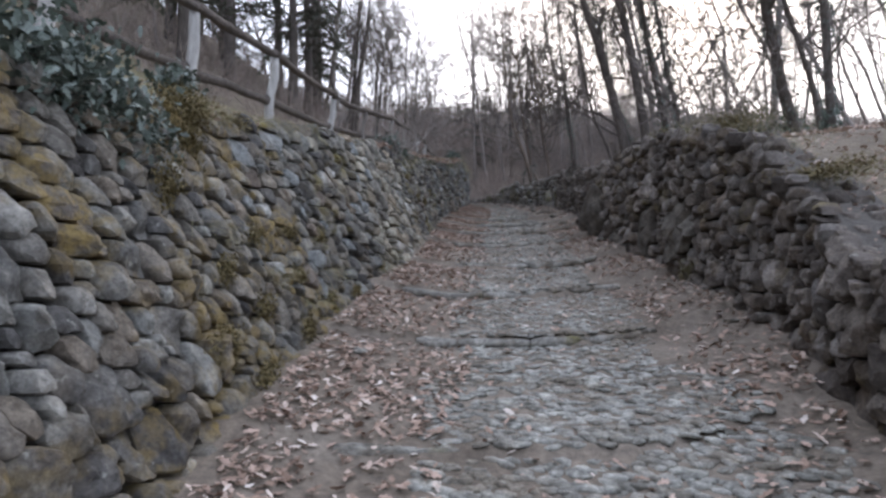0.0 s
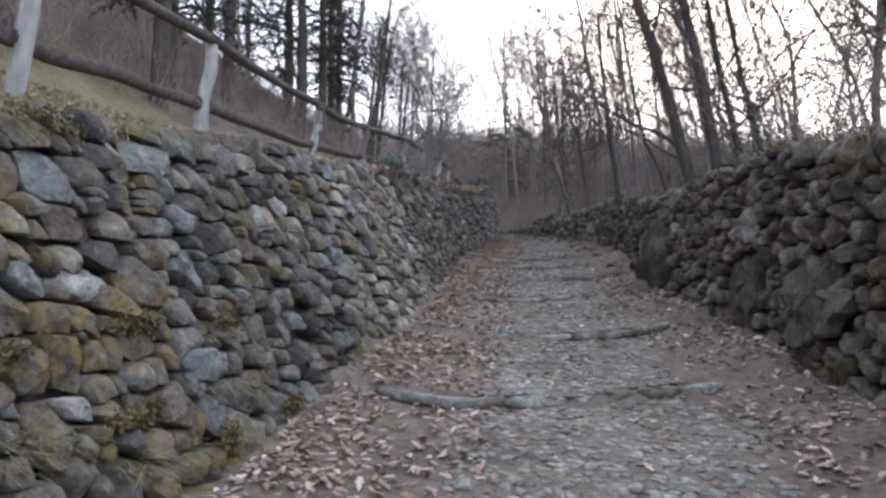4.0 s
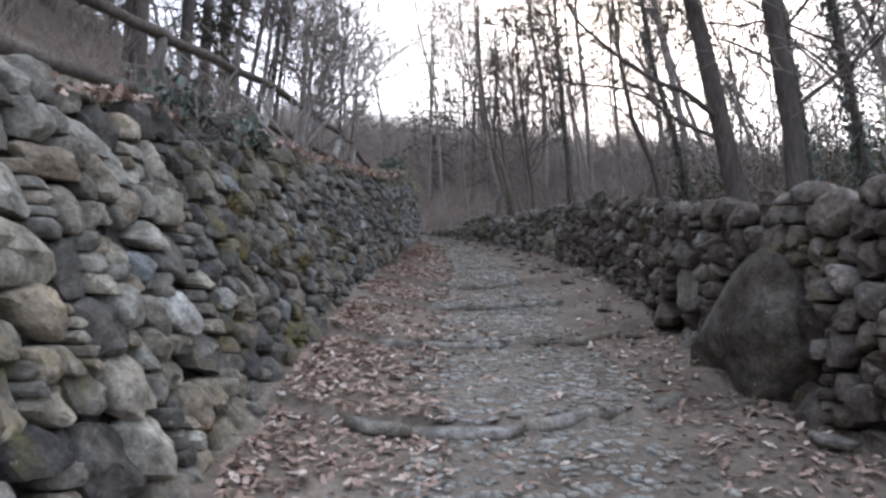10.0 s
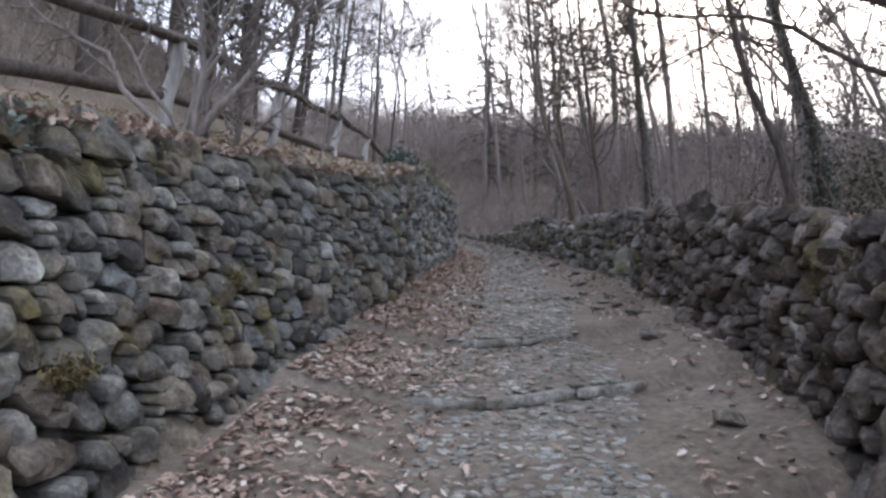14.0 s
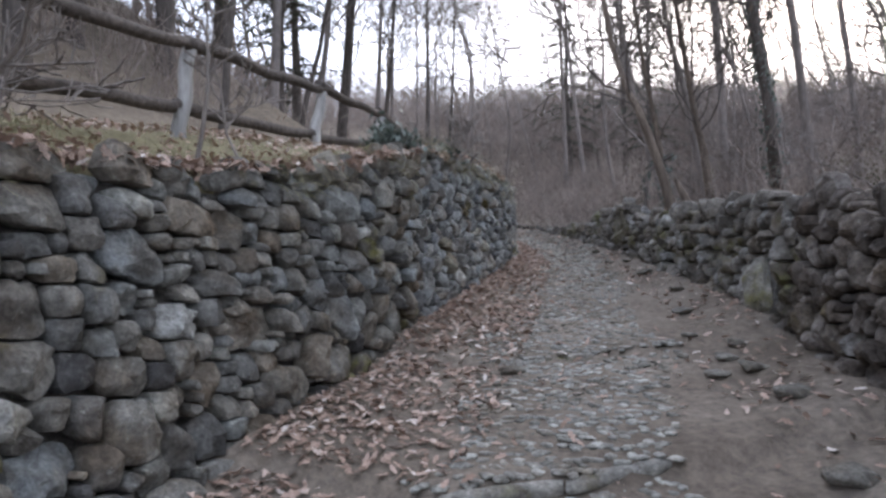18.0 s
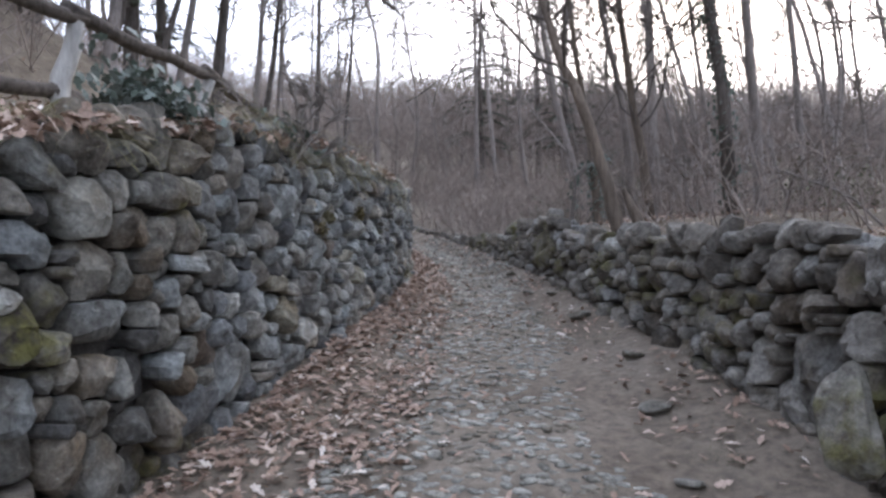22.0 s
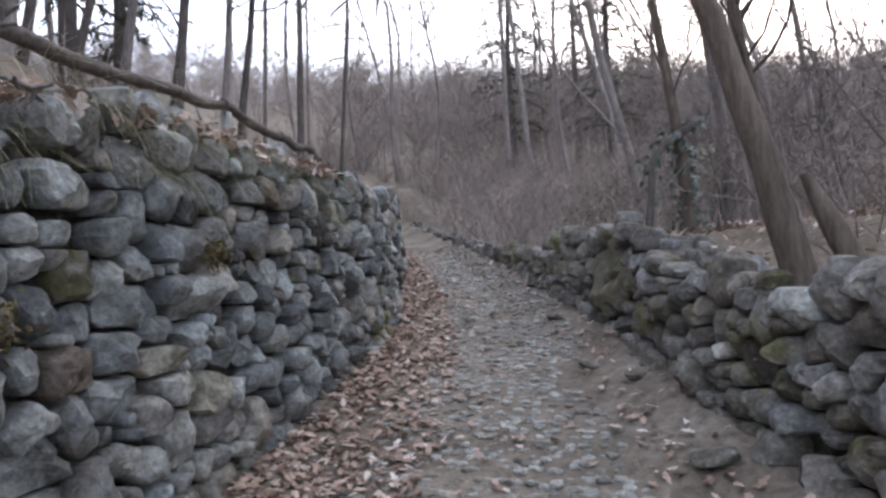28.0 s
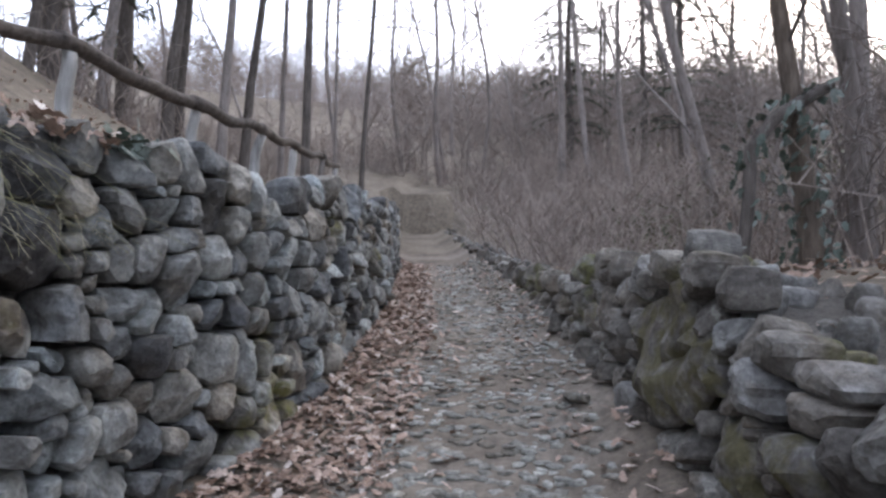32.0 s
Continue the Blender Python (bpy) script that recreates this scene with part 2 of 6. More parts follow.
dry_leaf = leaf_material("clinging_leaf", [(0.0, (0.11, 0.085, 0.06)), (1.0, (0.2, 0.16, 0.12))])
straw = leaf_material("dry_grass_blade", [(0.0, (0.17, 0.165, 0.085)), (0.4, (0.27, 0.25, 0.14)), (0.7, (0.34, 0.3, 0.19)), (1.0, (0.47, 0.42, 0.3))])
moss_tuft = leaf_material("moss_tuft", [(0.0, (0.08, 0.063, 0.025)), (0.6, (0.135, 0.105, 0.045)), (1.0, (0.21, 0.165, 0.08))])

# ---- the plan: lane, walls, fence, hill ----
GROUND = ([-30, 0, 5, 10.4, 12.7, 16.5, 20.3, 23.2, 25.4, 33, 45], [-5.2, -0.08, 0.80, 1.85, 2.35, 3.08, 3.84, 4.3, 4.66, 5.8, 7.4])
LEFT = ([-30, 0, 3.5, 5.5, 7, 8.5, 10.3, 11.4, 12.3, 14, 15.5, 16.7, 18.3, 19.5, 21.3, 23.4, 24.8, 26.3, 27.3, 29.6, 32.4, 42], [-1.5, -1.02, -1.0, -1.0, -0.91, -0.76, -0.5, -0.39, -0.34, -0.3, -0.2, -0.15, 0.0, 0.2, 0.36, 0.49, 0.68, 0.79, 0.71, 0.36, -0.35, -3.4])
LEFT_LEAN = ([0, 5, 8, 11.5, 14, 16, 18, 20, 42], [0.46, 0.46, 0.40, 0.44, 0.38, 0.38, 0.22, 0.02, 0.03])
LEFT_H = ([-30, 3, 6, 7.5, 8.8, 11, 15, 16.5, 18, 18.8, 19.6, 21.3, 23.5, 24.3, 25.2, 26, 26.6, 27.3, 29.2, 31.4, 33, 42], [2.1, 2.1, 2.05, 2.05, 2.08, 2.0, 1.95, 1.88, 1.76, 1.63, 1.7, 1.84, 1.82, 1.66, 1.53, 1.44, 1.36, 1.33, 1.15, 1.0, 0.9, 0.6])
RIGHT = ([-30, 0, 2.5, 3.55, 4.3, 5.0, 5.8, 6.5, 8, 9.5, 12.3, 14.4, 15.2, 16.2, 17.5, 19, 20, 21.3, 22.4, 23, 24, 25.1, 26.6, 27.4, 28.6, 30.2, 34, 42], [2.6, 2.3, 2.22, 2.28, 2.5, 2.74, 2.94, 2.98, 2.98, 3.05, 2.95, 2.95, 3.08, 3.36, 3.45, 3.45, 3.4, 3.4, 3.3, 3.22, 3.03, 2.78, 2.54, 2.32, 2.05, 1.7, 0.5, -1.9])
RIGHT_H = ([-30, 4, 4.6, 5.6, 6.3, 6.8, 7.4, 9, 10.4, 11.4, 12.8, 14.6, 17.3, 19, 20.5, 22.5, 23.9, 24.6, 25.2, 25.8, 26.1, 26.5, 27, 27.6, 28.2, 28.8, 30, 31, 33, 42], [1.0, 1.02, 1.15, 1.48, 1.72, 1.88, 2.0, 2.02, 1.95, 1.74, 1.47, 1.38, 1.40, 1.36, 1.24, 1.14, 0.98, 0.92, 0.86, 0.83, 0.92, 0.99, 0.95, 0.88, 0.74, 0.56, 0.37, 0.26, 0.18, 0.1])
FIELD_H = ([-30, 6.7, 8.8, 12, 17, 20, 22, 24, 25.5, 26.7, 28, 29, 33, 42], [2.55, 2.55, 2.36, 2.24, 2.16, 1.97, 1.95, 1.95, 1.86, 1.66, 1.45, 1.34, 1.05, 0.7])
STEPS = [3.7, 6.0, 8.1, 10.25, 12.55, 14.55, 16.55, 18.2, 20.3]


def along(table, y):
    return np.interp(y, table[0], table[1])


def wob(x, y, f, seed=0.0):
    return (np.sin(x * f + 1.7 * seed + 1.3 * np.sin(y * f * 0.7 + seed)) + np.sin(y * f * 1.21 - 0.6 * seed + 1.1 * np.sin(x * f * 0.83 + 2 * seed))) * 0.5


def step_line(k, x):
    """How far along the lane the edge of a step runs, at x."""
    y = STEPS[k]
    return y + 0.35 * np.maximum(0, x - 1.1) - 0.05 * np.sin(2.2 * x + y)


def lane_z(x, y):
    x, y = np.asarray(x, float), np.asarray(y, float)
    z = along(GROUND, y)
    yy = y - 0.35 * np.maximum(0, x - 1.1)
    edges = np.array(STEPS)
    k = np.clip(np.searchsorted(edges, yy, side="right") - 1, 0, len(edges) - 2)
    part_way = np.clip((yy - edges[k]) / (edges[k + 1] - edges[k]), 0, 1)
    inside = (yy >= edges[0]) & (yy < edges[-1])
    z = z + np.where(inside, 0.045 - 0.09 * part_way, 0.0)
    left, right = along(LEFT, y), along(RIGHT, y)
    u = np.clip((x - left) / np.maximum(right - left, 0.5), 0, 1)
    z = z + 0.14 * np.clip(1 - u / 0.3, 0, 1) ** 2 + 0.16 * np.clip((u - 0.72) / 0.28, 0, 1) ** 1.5
    return z + 0.018 * wob(x, y, 2.3, 1.0) + 0.008 * wob(x, y, 9.0, 2.0)


def hill_z(x, y):
    d = np.maximum(0, y - 36 + 0.10 * np.abs(x - 2)) / 105.0
    s = np.clip(d, 0, 1)
    z = 29.0 * (0.35 * s + 0.65 * s * s * (3 - 2 * s)) * (1 - 0.22 * np.clip((x - 5) / 60, 0, 1) - 0.5 * np.clip((-x - 5) / 45, 0, 1))
    return z + (1.4 * wob(x, y, 0.05, 3) + 0.4 * wob(x, y, 0.21, 4)) * np.clip(d * 3, 0, 1)


def land_z(x, y):
    """The ground outside the walls."""
    x, y = np.asarray(x, float), np.asarray(y, float)
    left = along(LEFT, y) - along(LEFT_LEAN, y) * 1.5 - 0.25
    right = along(RIGHT, y)
    g = along(GROUND, y)
    dl, dr = np.maximum(0, left - x), np.maximum(0, x - right)
    wall_l = along(LEFT_H, y)
    lz = g + wall_l - 0.06 + (along(FIELD_H, y) - wall_l + 0.06) * np.clip(dl / 1.4, 0, 1) + 0.10 * np.maximum(0, dl - 1.0) + 0.62 * np.maximum(0, dl - np.interp(y, [25, 29], [4.2, 2.2])) * np.interp(y, [28, 40], [1, 0.2])
    rz = g + along(RIGHT_H, y) - 0.14 - 0.09 * np.exp(-dr / 0.9) + 0.05 * np.minimum(dr, 6) - 0.02 * np.maximum(0, dr - 6)
    mid = g + np.where(y > 42, 0.3, 0)
    z = np.where(x < left, np.minimum(lz, g + 26), np.where(x > right, rz, mid))
    return z + hill_z(x, y) + 0.05 * wob(x, y, 1.1, 5) * np.clip((dl + dr) / 1.5, 0, 1) + 0.25 * wob(x, y, 0.33, 6) * np.clip((dl + dr) / 12, 0, 1)


# ---- mesh helpers ----
def mesh_of(name, verts, faces, material, smooth=True):
    me = bpy.data.meshes.new(name)
    me.from_pydata([tuple(v) for v in verts], [], [tuple(f) for f in faces])
    me.materials.append(material)
    if smooth:
        me.polygons.foreach_set("use_smooth", [True] * len(me.polygons))
    me.update()
    return me


def mesh_np(name, verts, faces, material, smooth=False):
    """A mesh from numpy arrays, all faces with the same number of corners."""
    me = bpy.data.meshes.new(name)
    n, k = faces.shape
    me.vertices.add(len(verts))
    me.vertices.foreach_set("co", np.asarray(verts, np.float32).ravel())
    me.loops.add(n * k)
    me.loops.foreach_set("vertex_index", faces.astype(np.int32).ravel())
    me.polygons.add(n)
    me.polygons.foreach_set("loop_start", np.arange(n, dtype=np.int32) * k)
    me.polygons.foreach_set("loop_total", np.full(n, k, np.int32))
    me.polygons.foreach_set("use_smooth", np.full(n, smooth, bool))
    me.materials.append(material)
    me.update(calc_edges=True)
    me.validate()
    return me


def under(name, mesh, parent, matrix=None, label=""):
    ob = new(name, mesh)
    ob.parent = parent
    if matrix is not None:
        ob.matrix_basis = matrix
    return tagged(ob, label) if label else ob


def repeat(verts, faces, places):
    """One array of verts and faces from a template, set at each of the 4x4 places."""
    v = np.c_[verts, np.ones(len(verts))]
    out = np.einsum("nij,vj->nvi", np.asarray(places), v)[:, :, :3].reshape(-1, 3)
    f = (faces[None] + (np.arange(len(places)) * len(verts))[:, None, None]).reshape(-1, faces.shape[1])
    return out, f


def frames(pos, yaw, tilt_a, tilt_b, size):
    """Many 4x4 matrices: turn about z, lean, then scale by (n, 3) sizes."""
    n = len(pos)
    cy, sy, ca, sa, cb, sb = np.cos(yaw), np.sin(yaw), np.cos(tilt_a), np.sin(tilt_a), np.cos(tilt_b), np.sin(tilt_b)
    o, i = np.zeros(n), np.ones(n)
    rz = np.stack([cy, -sy, o, sy, cy, o, o, o, i], 1).reshape(n, 3, 3)
    rx = np.stack([i, o, o, o, ca, -sa, o, sa, ca], 1).reshape(n, 3, 3)
    ry = np.stack([cb, o, sb, o, i, o, -sb, o, cb], 1).reshape(n, 3, 3)
    m = np.zeros((n, 4, 4))
    m[:, :3, :3] = np.einsum("nij,njk,nkl->nil", rz, rx, ry) * np.asarray(size)[:, None, :]
    m[:, :3, 3] = pos
    m[:, 3, 3] = 1
    return m


def stone_shape(seed, cuts=5, round_=0.4, rough=0.2):
    """A worn fieldstone in the unit box from -1 to 1: a block with rounded corners and uneven faces. Returns verts and quads."""
    rng = random.Random(seed)
    bm = bmesh.new()
    bmesh.ops.create_cube(bm, size=2.0)
    bmesh.ops.subdivide_edges(bm, edges=bm.edges[:], cuts=cuts - 1, use_grid_fill=True)
    off = Vector((rng.uniform(-50, 50), rng.uniform(-50, 50), rng.uniform(-50, 50)))
    p = 2.8 + rng.random() * 3.5
    planes = []
    for _ in range(8):
        d = Vector((rng.gauss(0, 1), rng.gauss(0, 1), rng.gauss(0, 1))).normalized()
        planes.append((d, rng.uniform(0.72, 1.0)))
    skew = [rng.uniform(-0.22, 0.22) for _ in range(6)]
    for v in bm.verts:
        c = v.co.copy()
        r = (abs(c.x) ** p + abs(c.y) ** p + abs(c.z) ** p) ** (1 / p)
        q = c / r
        q = c.lerp(q, 0.45 + round_)
        q *= 1 + rough * noise.noise(q * 1.1 + off) + 0.5 * rough * noise.noise(q * 2.6 + off)
        q.x += skew[0] * q.z + skew[1] * q.y * q.y
        q.z += skew[2] * q.x + skew[3] * q.x * abs(q.x)
        q.y += skew[4] * q.z + skew[5] * q.x * 0.6
        for d, o in planes:
            over = q.dot(d) - o
            if over > 0:
                q -= d * over * 0.9
        v.co = q
    big = [max(abs(v.co[i]) for v in bm.verts) for i in range(3)]
    verts = [(v.co.x / big[0], v.co.y / big[1], v.co.z / big[2]) for v in bm.verts]
    bm.verts.index_update()
    faces = [[v.index for v in f.verts] for f in bm.faces]
    bm.free()
    return np.array(verts), np.array(faces)


SHAPES = [stone_shape(s) for s in range(26)]
PEBBLES = [stone_shape(200 + s, 3, 0.6, 0.12) for s in range(12)]
SMALL = [stone_shape(250 + s, 2, 0.5, 0.14) for s in range(8)]


def stone_meshes(material, shapes=SHAPES):
    return [mesh_np("stone", v, f, material, True) for v, f in shapes]


# ---- ground ----
rows_y = np.r_[np.arange(-60, -4, 4), np.arange(-4, 46, 0.14), 46 + 3.0 * np.arange(0, 40) ** 1.05, 200, 260, 400, 700]
gaps_left = np.array([0.30, 0.40, 0.52, 0.7, 1.0, 1.5, 2.1, 3, 4, 5.5, 7.5, 10, 14, 19, 26, 35, 48, 70, 110, 200, 400])
gaps_right = np.array([0.30, 0.40, 0.52, 0.7, 1.0, 1.5, 2.1, 3, 4, 5.5, 7.5, 10, 14, 19, 26, 35, 48, 70, 110, 200, 400])
lane_u = np.linspace(0, 1, 25)
yl = np.minimum(rows_y, 42.0)
lx, rx = along(LEFT, yl), along(RIGHT, yl)
lean = along(LEFT_LEAN, yl)
gx = np.concatenate([lx[:, None] - 0.0 - gaps_left[None, ::-1] - along(LEFT_H, yl)[:, None] * lean[:, None] * (gaps_left[None, ::-1] > 0.35), lx[:, None] + (rx - lx)[:, None] * lane_u[None], rx[:, None] + gaps_right[None]], 1)
gy = np.repeat(rows_y[:, None], gx.shape[1], 1)
gz = lane_z(gx, gy)
nl, nr = len(gaps_left), len(gaps_right)
outer = np.ones(gx.shape, bool)
outer[:, nl - 1:nl + 26] = False
far_rows = rows_y > 43
gz = np.where(outer | far_rows[:, None], land_z(gx, gy), gz)
nc = gx.shape[1]
idx = np.arange(gx.size).reshape(gx.shape)
quads = np.stack([idx[:-1, :-1], idx[:-1, 1:], idx[1:, 1:], idx[1:, :-1]], -1).reshape(-1, 4)
ground_me = mesh_np("ground", np.stack([gx, gy, gz], -1).reshape(-1, 3), quads, dirt, True)
ground_me.materials.append(litter)
ground_me.materials.append(grass_soil)
col = np.tile(np.arange(nc - 1), len(rows_y) - 1)
row = np.repeat(np.arange(len(rows_y) - 1), nc - 1)
kinds = np.where((col >= nl - 1) & (col < nl + 25) & (rows_y[row] < 36), 0, 1)
kinds = np.where((col < nl - 1) & (col > nl - np.where(rows_y[row] < 15, 12, 9)) & (rows_y[row] < 25), 2, kinds)
ground_me.polygons.foreach_set("material_index", kinds.astype(np.int32))
ground = tagged(new("ground", ground_me), "dirt lane between walls, dry grass bank and leaf-covered wooded hillside", "ground", kind="structure")


# ---- dry-stone walls ----
def pack(rng, y0, y1, height, mean_w, squat):
    """Stones laid one on another from the ground up: (y, h, width, height), leaving no course straight."""
    step = 0.03
    n = int((y1 - y0) / step)
    top = np.zeros(n)
    limit = np.array([height(y0 + (i + 0.5) * step) for i in range(n)])
    limit = limit + 0.025 * np.array([math.sin(5.1 * (y0 + i * step)) + math.sin(11.7 * (y0 + i * step)) for i in range(n)])
    out = []
    for _ in range(6000):
        room = np.where(top < limit - 0.05, top, 99)
        i = int(np.argmin(room))
        if room[i] > 90:
            break
        j = i
        while j < n and top[j] <= top[i] + 0.025:
            j += 1
        k = i
        while k > 0 and top[k - 1] <= top[i] + 0.025:
            k -= 1
        if j - k < 5 and top[i] > limit[i] - 0.22:
            top[k:j] = 99
            continue
        if j - k < 2:
            beside = [float(top[q]) for q in (k - 1, j) if 0 <= q < n]
            top[k:j] = min(beside) if beside else 99
            continue
        width = (j - k) * step
        big = 1.5 if top[i] < 0.25 and rng.random() < 0.5 else 1.0
        w = 0.76 * mean_w * big * math.exp(rng.gauss(0, 0.5))
        most = min(0.44 if top[i] < 0.5 else 0.3, 1.55 * mean_w)
        w = min(max(w, 0.07), most)
        if w > width - 0.09:
            w = width if width < most else width / 2
        m = min(j - k, max(2, int(round(w / step))))
        w = m * step
        if rng.random() < 0.5:
            k = j - m
        span = slice(k, k + m)
        floor_ = float(top[span].max())
        h = w * rng.uniform(*squat) if w > 0.1 else w * rng.uniform(0.6, 1.1)
        h = min(max(h, 0.05), 0.3 if top[i] < 0.5 else 0.25)
        over = floor_ + h - float(limit[span].min())
        if over > 0.1:
            h = max(0.06, h - over + 0.06)
        wide = (span.stop - span.start) * step
        out.append((y0 + k * step + wide / 2, floor_ + h / 2, wide, h))
        top[span] = floor_ + h
    return out


def face_place(side, y, h):
    """A point of a wall's face and its direction along the lane."""
    if side == "left":
        x = float(along(LEFT, y) - along(LEFT_LEAN, y) * h)
        slope = float(along(LEFT, y + 0.4) - along(LEFT, y - 0.4)) / 0.8
    else:
        x = float(along(RIGHT, y) + 0.05 * h)
        slope = float(along(RIGHT, y + 0.4) - along(RIGHT, y - 0.4)) / 0.8
    base = float(lane_z(x, y)) if side == "left" else float(lane_z(x, y)) - 0.02
    g = float(along(GROUND, y))
    return x, max(g - 0.05, min(base, g + 0.14)), math.atan2(-slope, 1.0)


def outlines(stones, cut, rays=20, steps=30):
    """For packed stones (y, h, width, height, tilt, p) the radius of each along some rays, so that neighbours meet in one narrow joint."""
    s = np.array([q[:6] for q in stones])
    ang = np.arange(rays) * 2 * np.pi / rays
    way = np.c_[np.cos(ang), np.sin(ang)]
    fr = np.linspace(0.3, 1.0, steps)
    out = []
    for i in range(len(s)):
        y, h, w, t, tilt, p = s[i]
        near = np.flatnonzero((np.abs(s[:, 0] - y) < (s[:, 2] + w) * 0.75 + 0.05) & (np.abs(s[:, 1] - h) < (s[:, 3] + t) * 0.75 + 0.05))
        near = near[near != i]

        def far(k, py, ph):
            q = s[k]
            dy, dh = py - q[0], ph - q[1]
            c, sn = math.cos(q[4]), math.sin(q[4])
            d = (np.abs((c * dy + sn * dh) / (0.5 * q[2])) ** q[5] + np.abs((c * dh - sn * dy) / (0.5 * q[3])) ** q[5]) ** (1 / q[5])
            return d * 0.86 if stones[k][6] else d

        unit = far(i, y + way[:, 0], h + way[:, 1])
        reach = (1.1 if stones[i][6] else 1.45) / unit
        r = reach[:, None] * fr[None]
        py, ph = y + way[:, :1] * r, h + way[:, 1:] * r
        own = far(i, py, ph)
        free = np.ones(r.shape, bool)
        for k in near:
            free &= far(k, py, ph) > own
        free[:, 0] = True
        first = np.where(free.all(1), steps, np.argmin(free, 1))
        rad = reach * fr[np.maximum(first - 1, 0)]
        # broken corners: chords that trim the outline straight
        for _ in range(cut.randint(1, 4)):
            a = cut.uniform(0, 6.283)
            k = int(a / 6.2832 * rays)
            d = (0.84 + 0.2 * cut.random()) * rad[k]
            facing = np.cos(ang - a)
            rad = np.where(facing > 0.25, np.minimum(rad, np.maximum(d / np.maximum(facing, 0.25), 0.72 * rad)), rad)
        out.append(rad * 0.985 - 0.003)
    return ang, out


PROFILE = [(0.82, -0.18), (0.99, -0.10), (1.0, -0.034), (0.985, -0.014), (0.93, -0.001), (0.68, 0.007), (0.35, 0.01)]


def fitted_stone(rng, side, y, h, ang, rad, bulge, flat, material):
    """A wall stone whose outline meets its neighbours: rings from the back to a domed, uneven face. Returns mesh and place."""
    sign = -1 if side == "left" else 1
    slope_y, slope_h = rng.gauss(0, 0.24), rng.gauss(0, 0.24)
    off = Vector((rng.uniform(0, 99), rng.uniform(0, 99), rng.uniform(0, 99)))
    jut = rng.gauss(0.0, 0.022) * min(bulge, 1.3)
    size = float(np.mean(rad))
    planes = []
    for _ in range(rng.randint(3, 6)):
        a = rng.uniform(0, 6.28)
        planes.append((math.cos(a), math.sin(a), rng.uniform(-0.15, 0.6), rng.uniform(0.3, 1.1)))
    verts, n = [], len(ang)
    rise = min(1.0, size / 0.11)
    rows_ = [(s, d) for s, d in PROFILE]
    pts = [(s * r * math.cos(a), s * r * math.sin(a), s, d) for s, d in rows_ for a, r in zip(ang, rad)] + [(0, 0, 0, 0.012)]
    cx, cz, turn = face_place(side, y, h)
    cz = float(along(GROUND, y)) + h
    for dy, dh, s, d in pts:
        out = d * (rise * bulge if d > 0 else 1.0) + jut
        if d > -0.1:
            out += slope_y * dy * flat + slope_h * dh * flat
            out += (0.2 if side == "left" else 0.26) * size * noise.noise(off + Vector((dy, dh, 0)) * (2.6 / max(size, 0.05))) + 0.05 * size * noise.noise(off + Vector((dy, dh, 3)) * (7.0 / max(size, 0.05)))
            chip = 0.0
            for c, sn, o, k in planes:
                chip = max(chip, ((c * dy + sn * dh) / size - o) * k)
            out -= min(0.06, chip * size * 0.8)
            out = max(out, -0.075)
        yy, hh = y + dy, h + dh
        fx = float(along(LEFT, yy) - along(LEFT_LEAN, yy) * hh) if side == "left" else float(along(RIGHT, yy) + 0.05 * hh)
        verts.append((fx - sign * out + sign * 0.008 - cx, dy, dh))
    faces = []
    for i in range(len(rows_) - 1):
        for k in range(n):
            k2 = (k + 1) % n
            q = (i * n + k, i * n + k2, (i + 1) * n + k2, (i + 1) * n + k)
            faces.append(q if side == "left" else q[::-1])
    last = (len(rows_) - 1) * n
    for k in range(n):
        q = (last + k, last + (k + 1) % n, len(verts) - 1)
        faces.append(q if side == "left" else q[::-1])
    me = mesh_of("stone", verts, faces, material)
    me.set_sharp_from_angle(angle=radians(26))
    return me, Matrix.Translation((cx, y, cz))


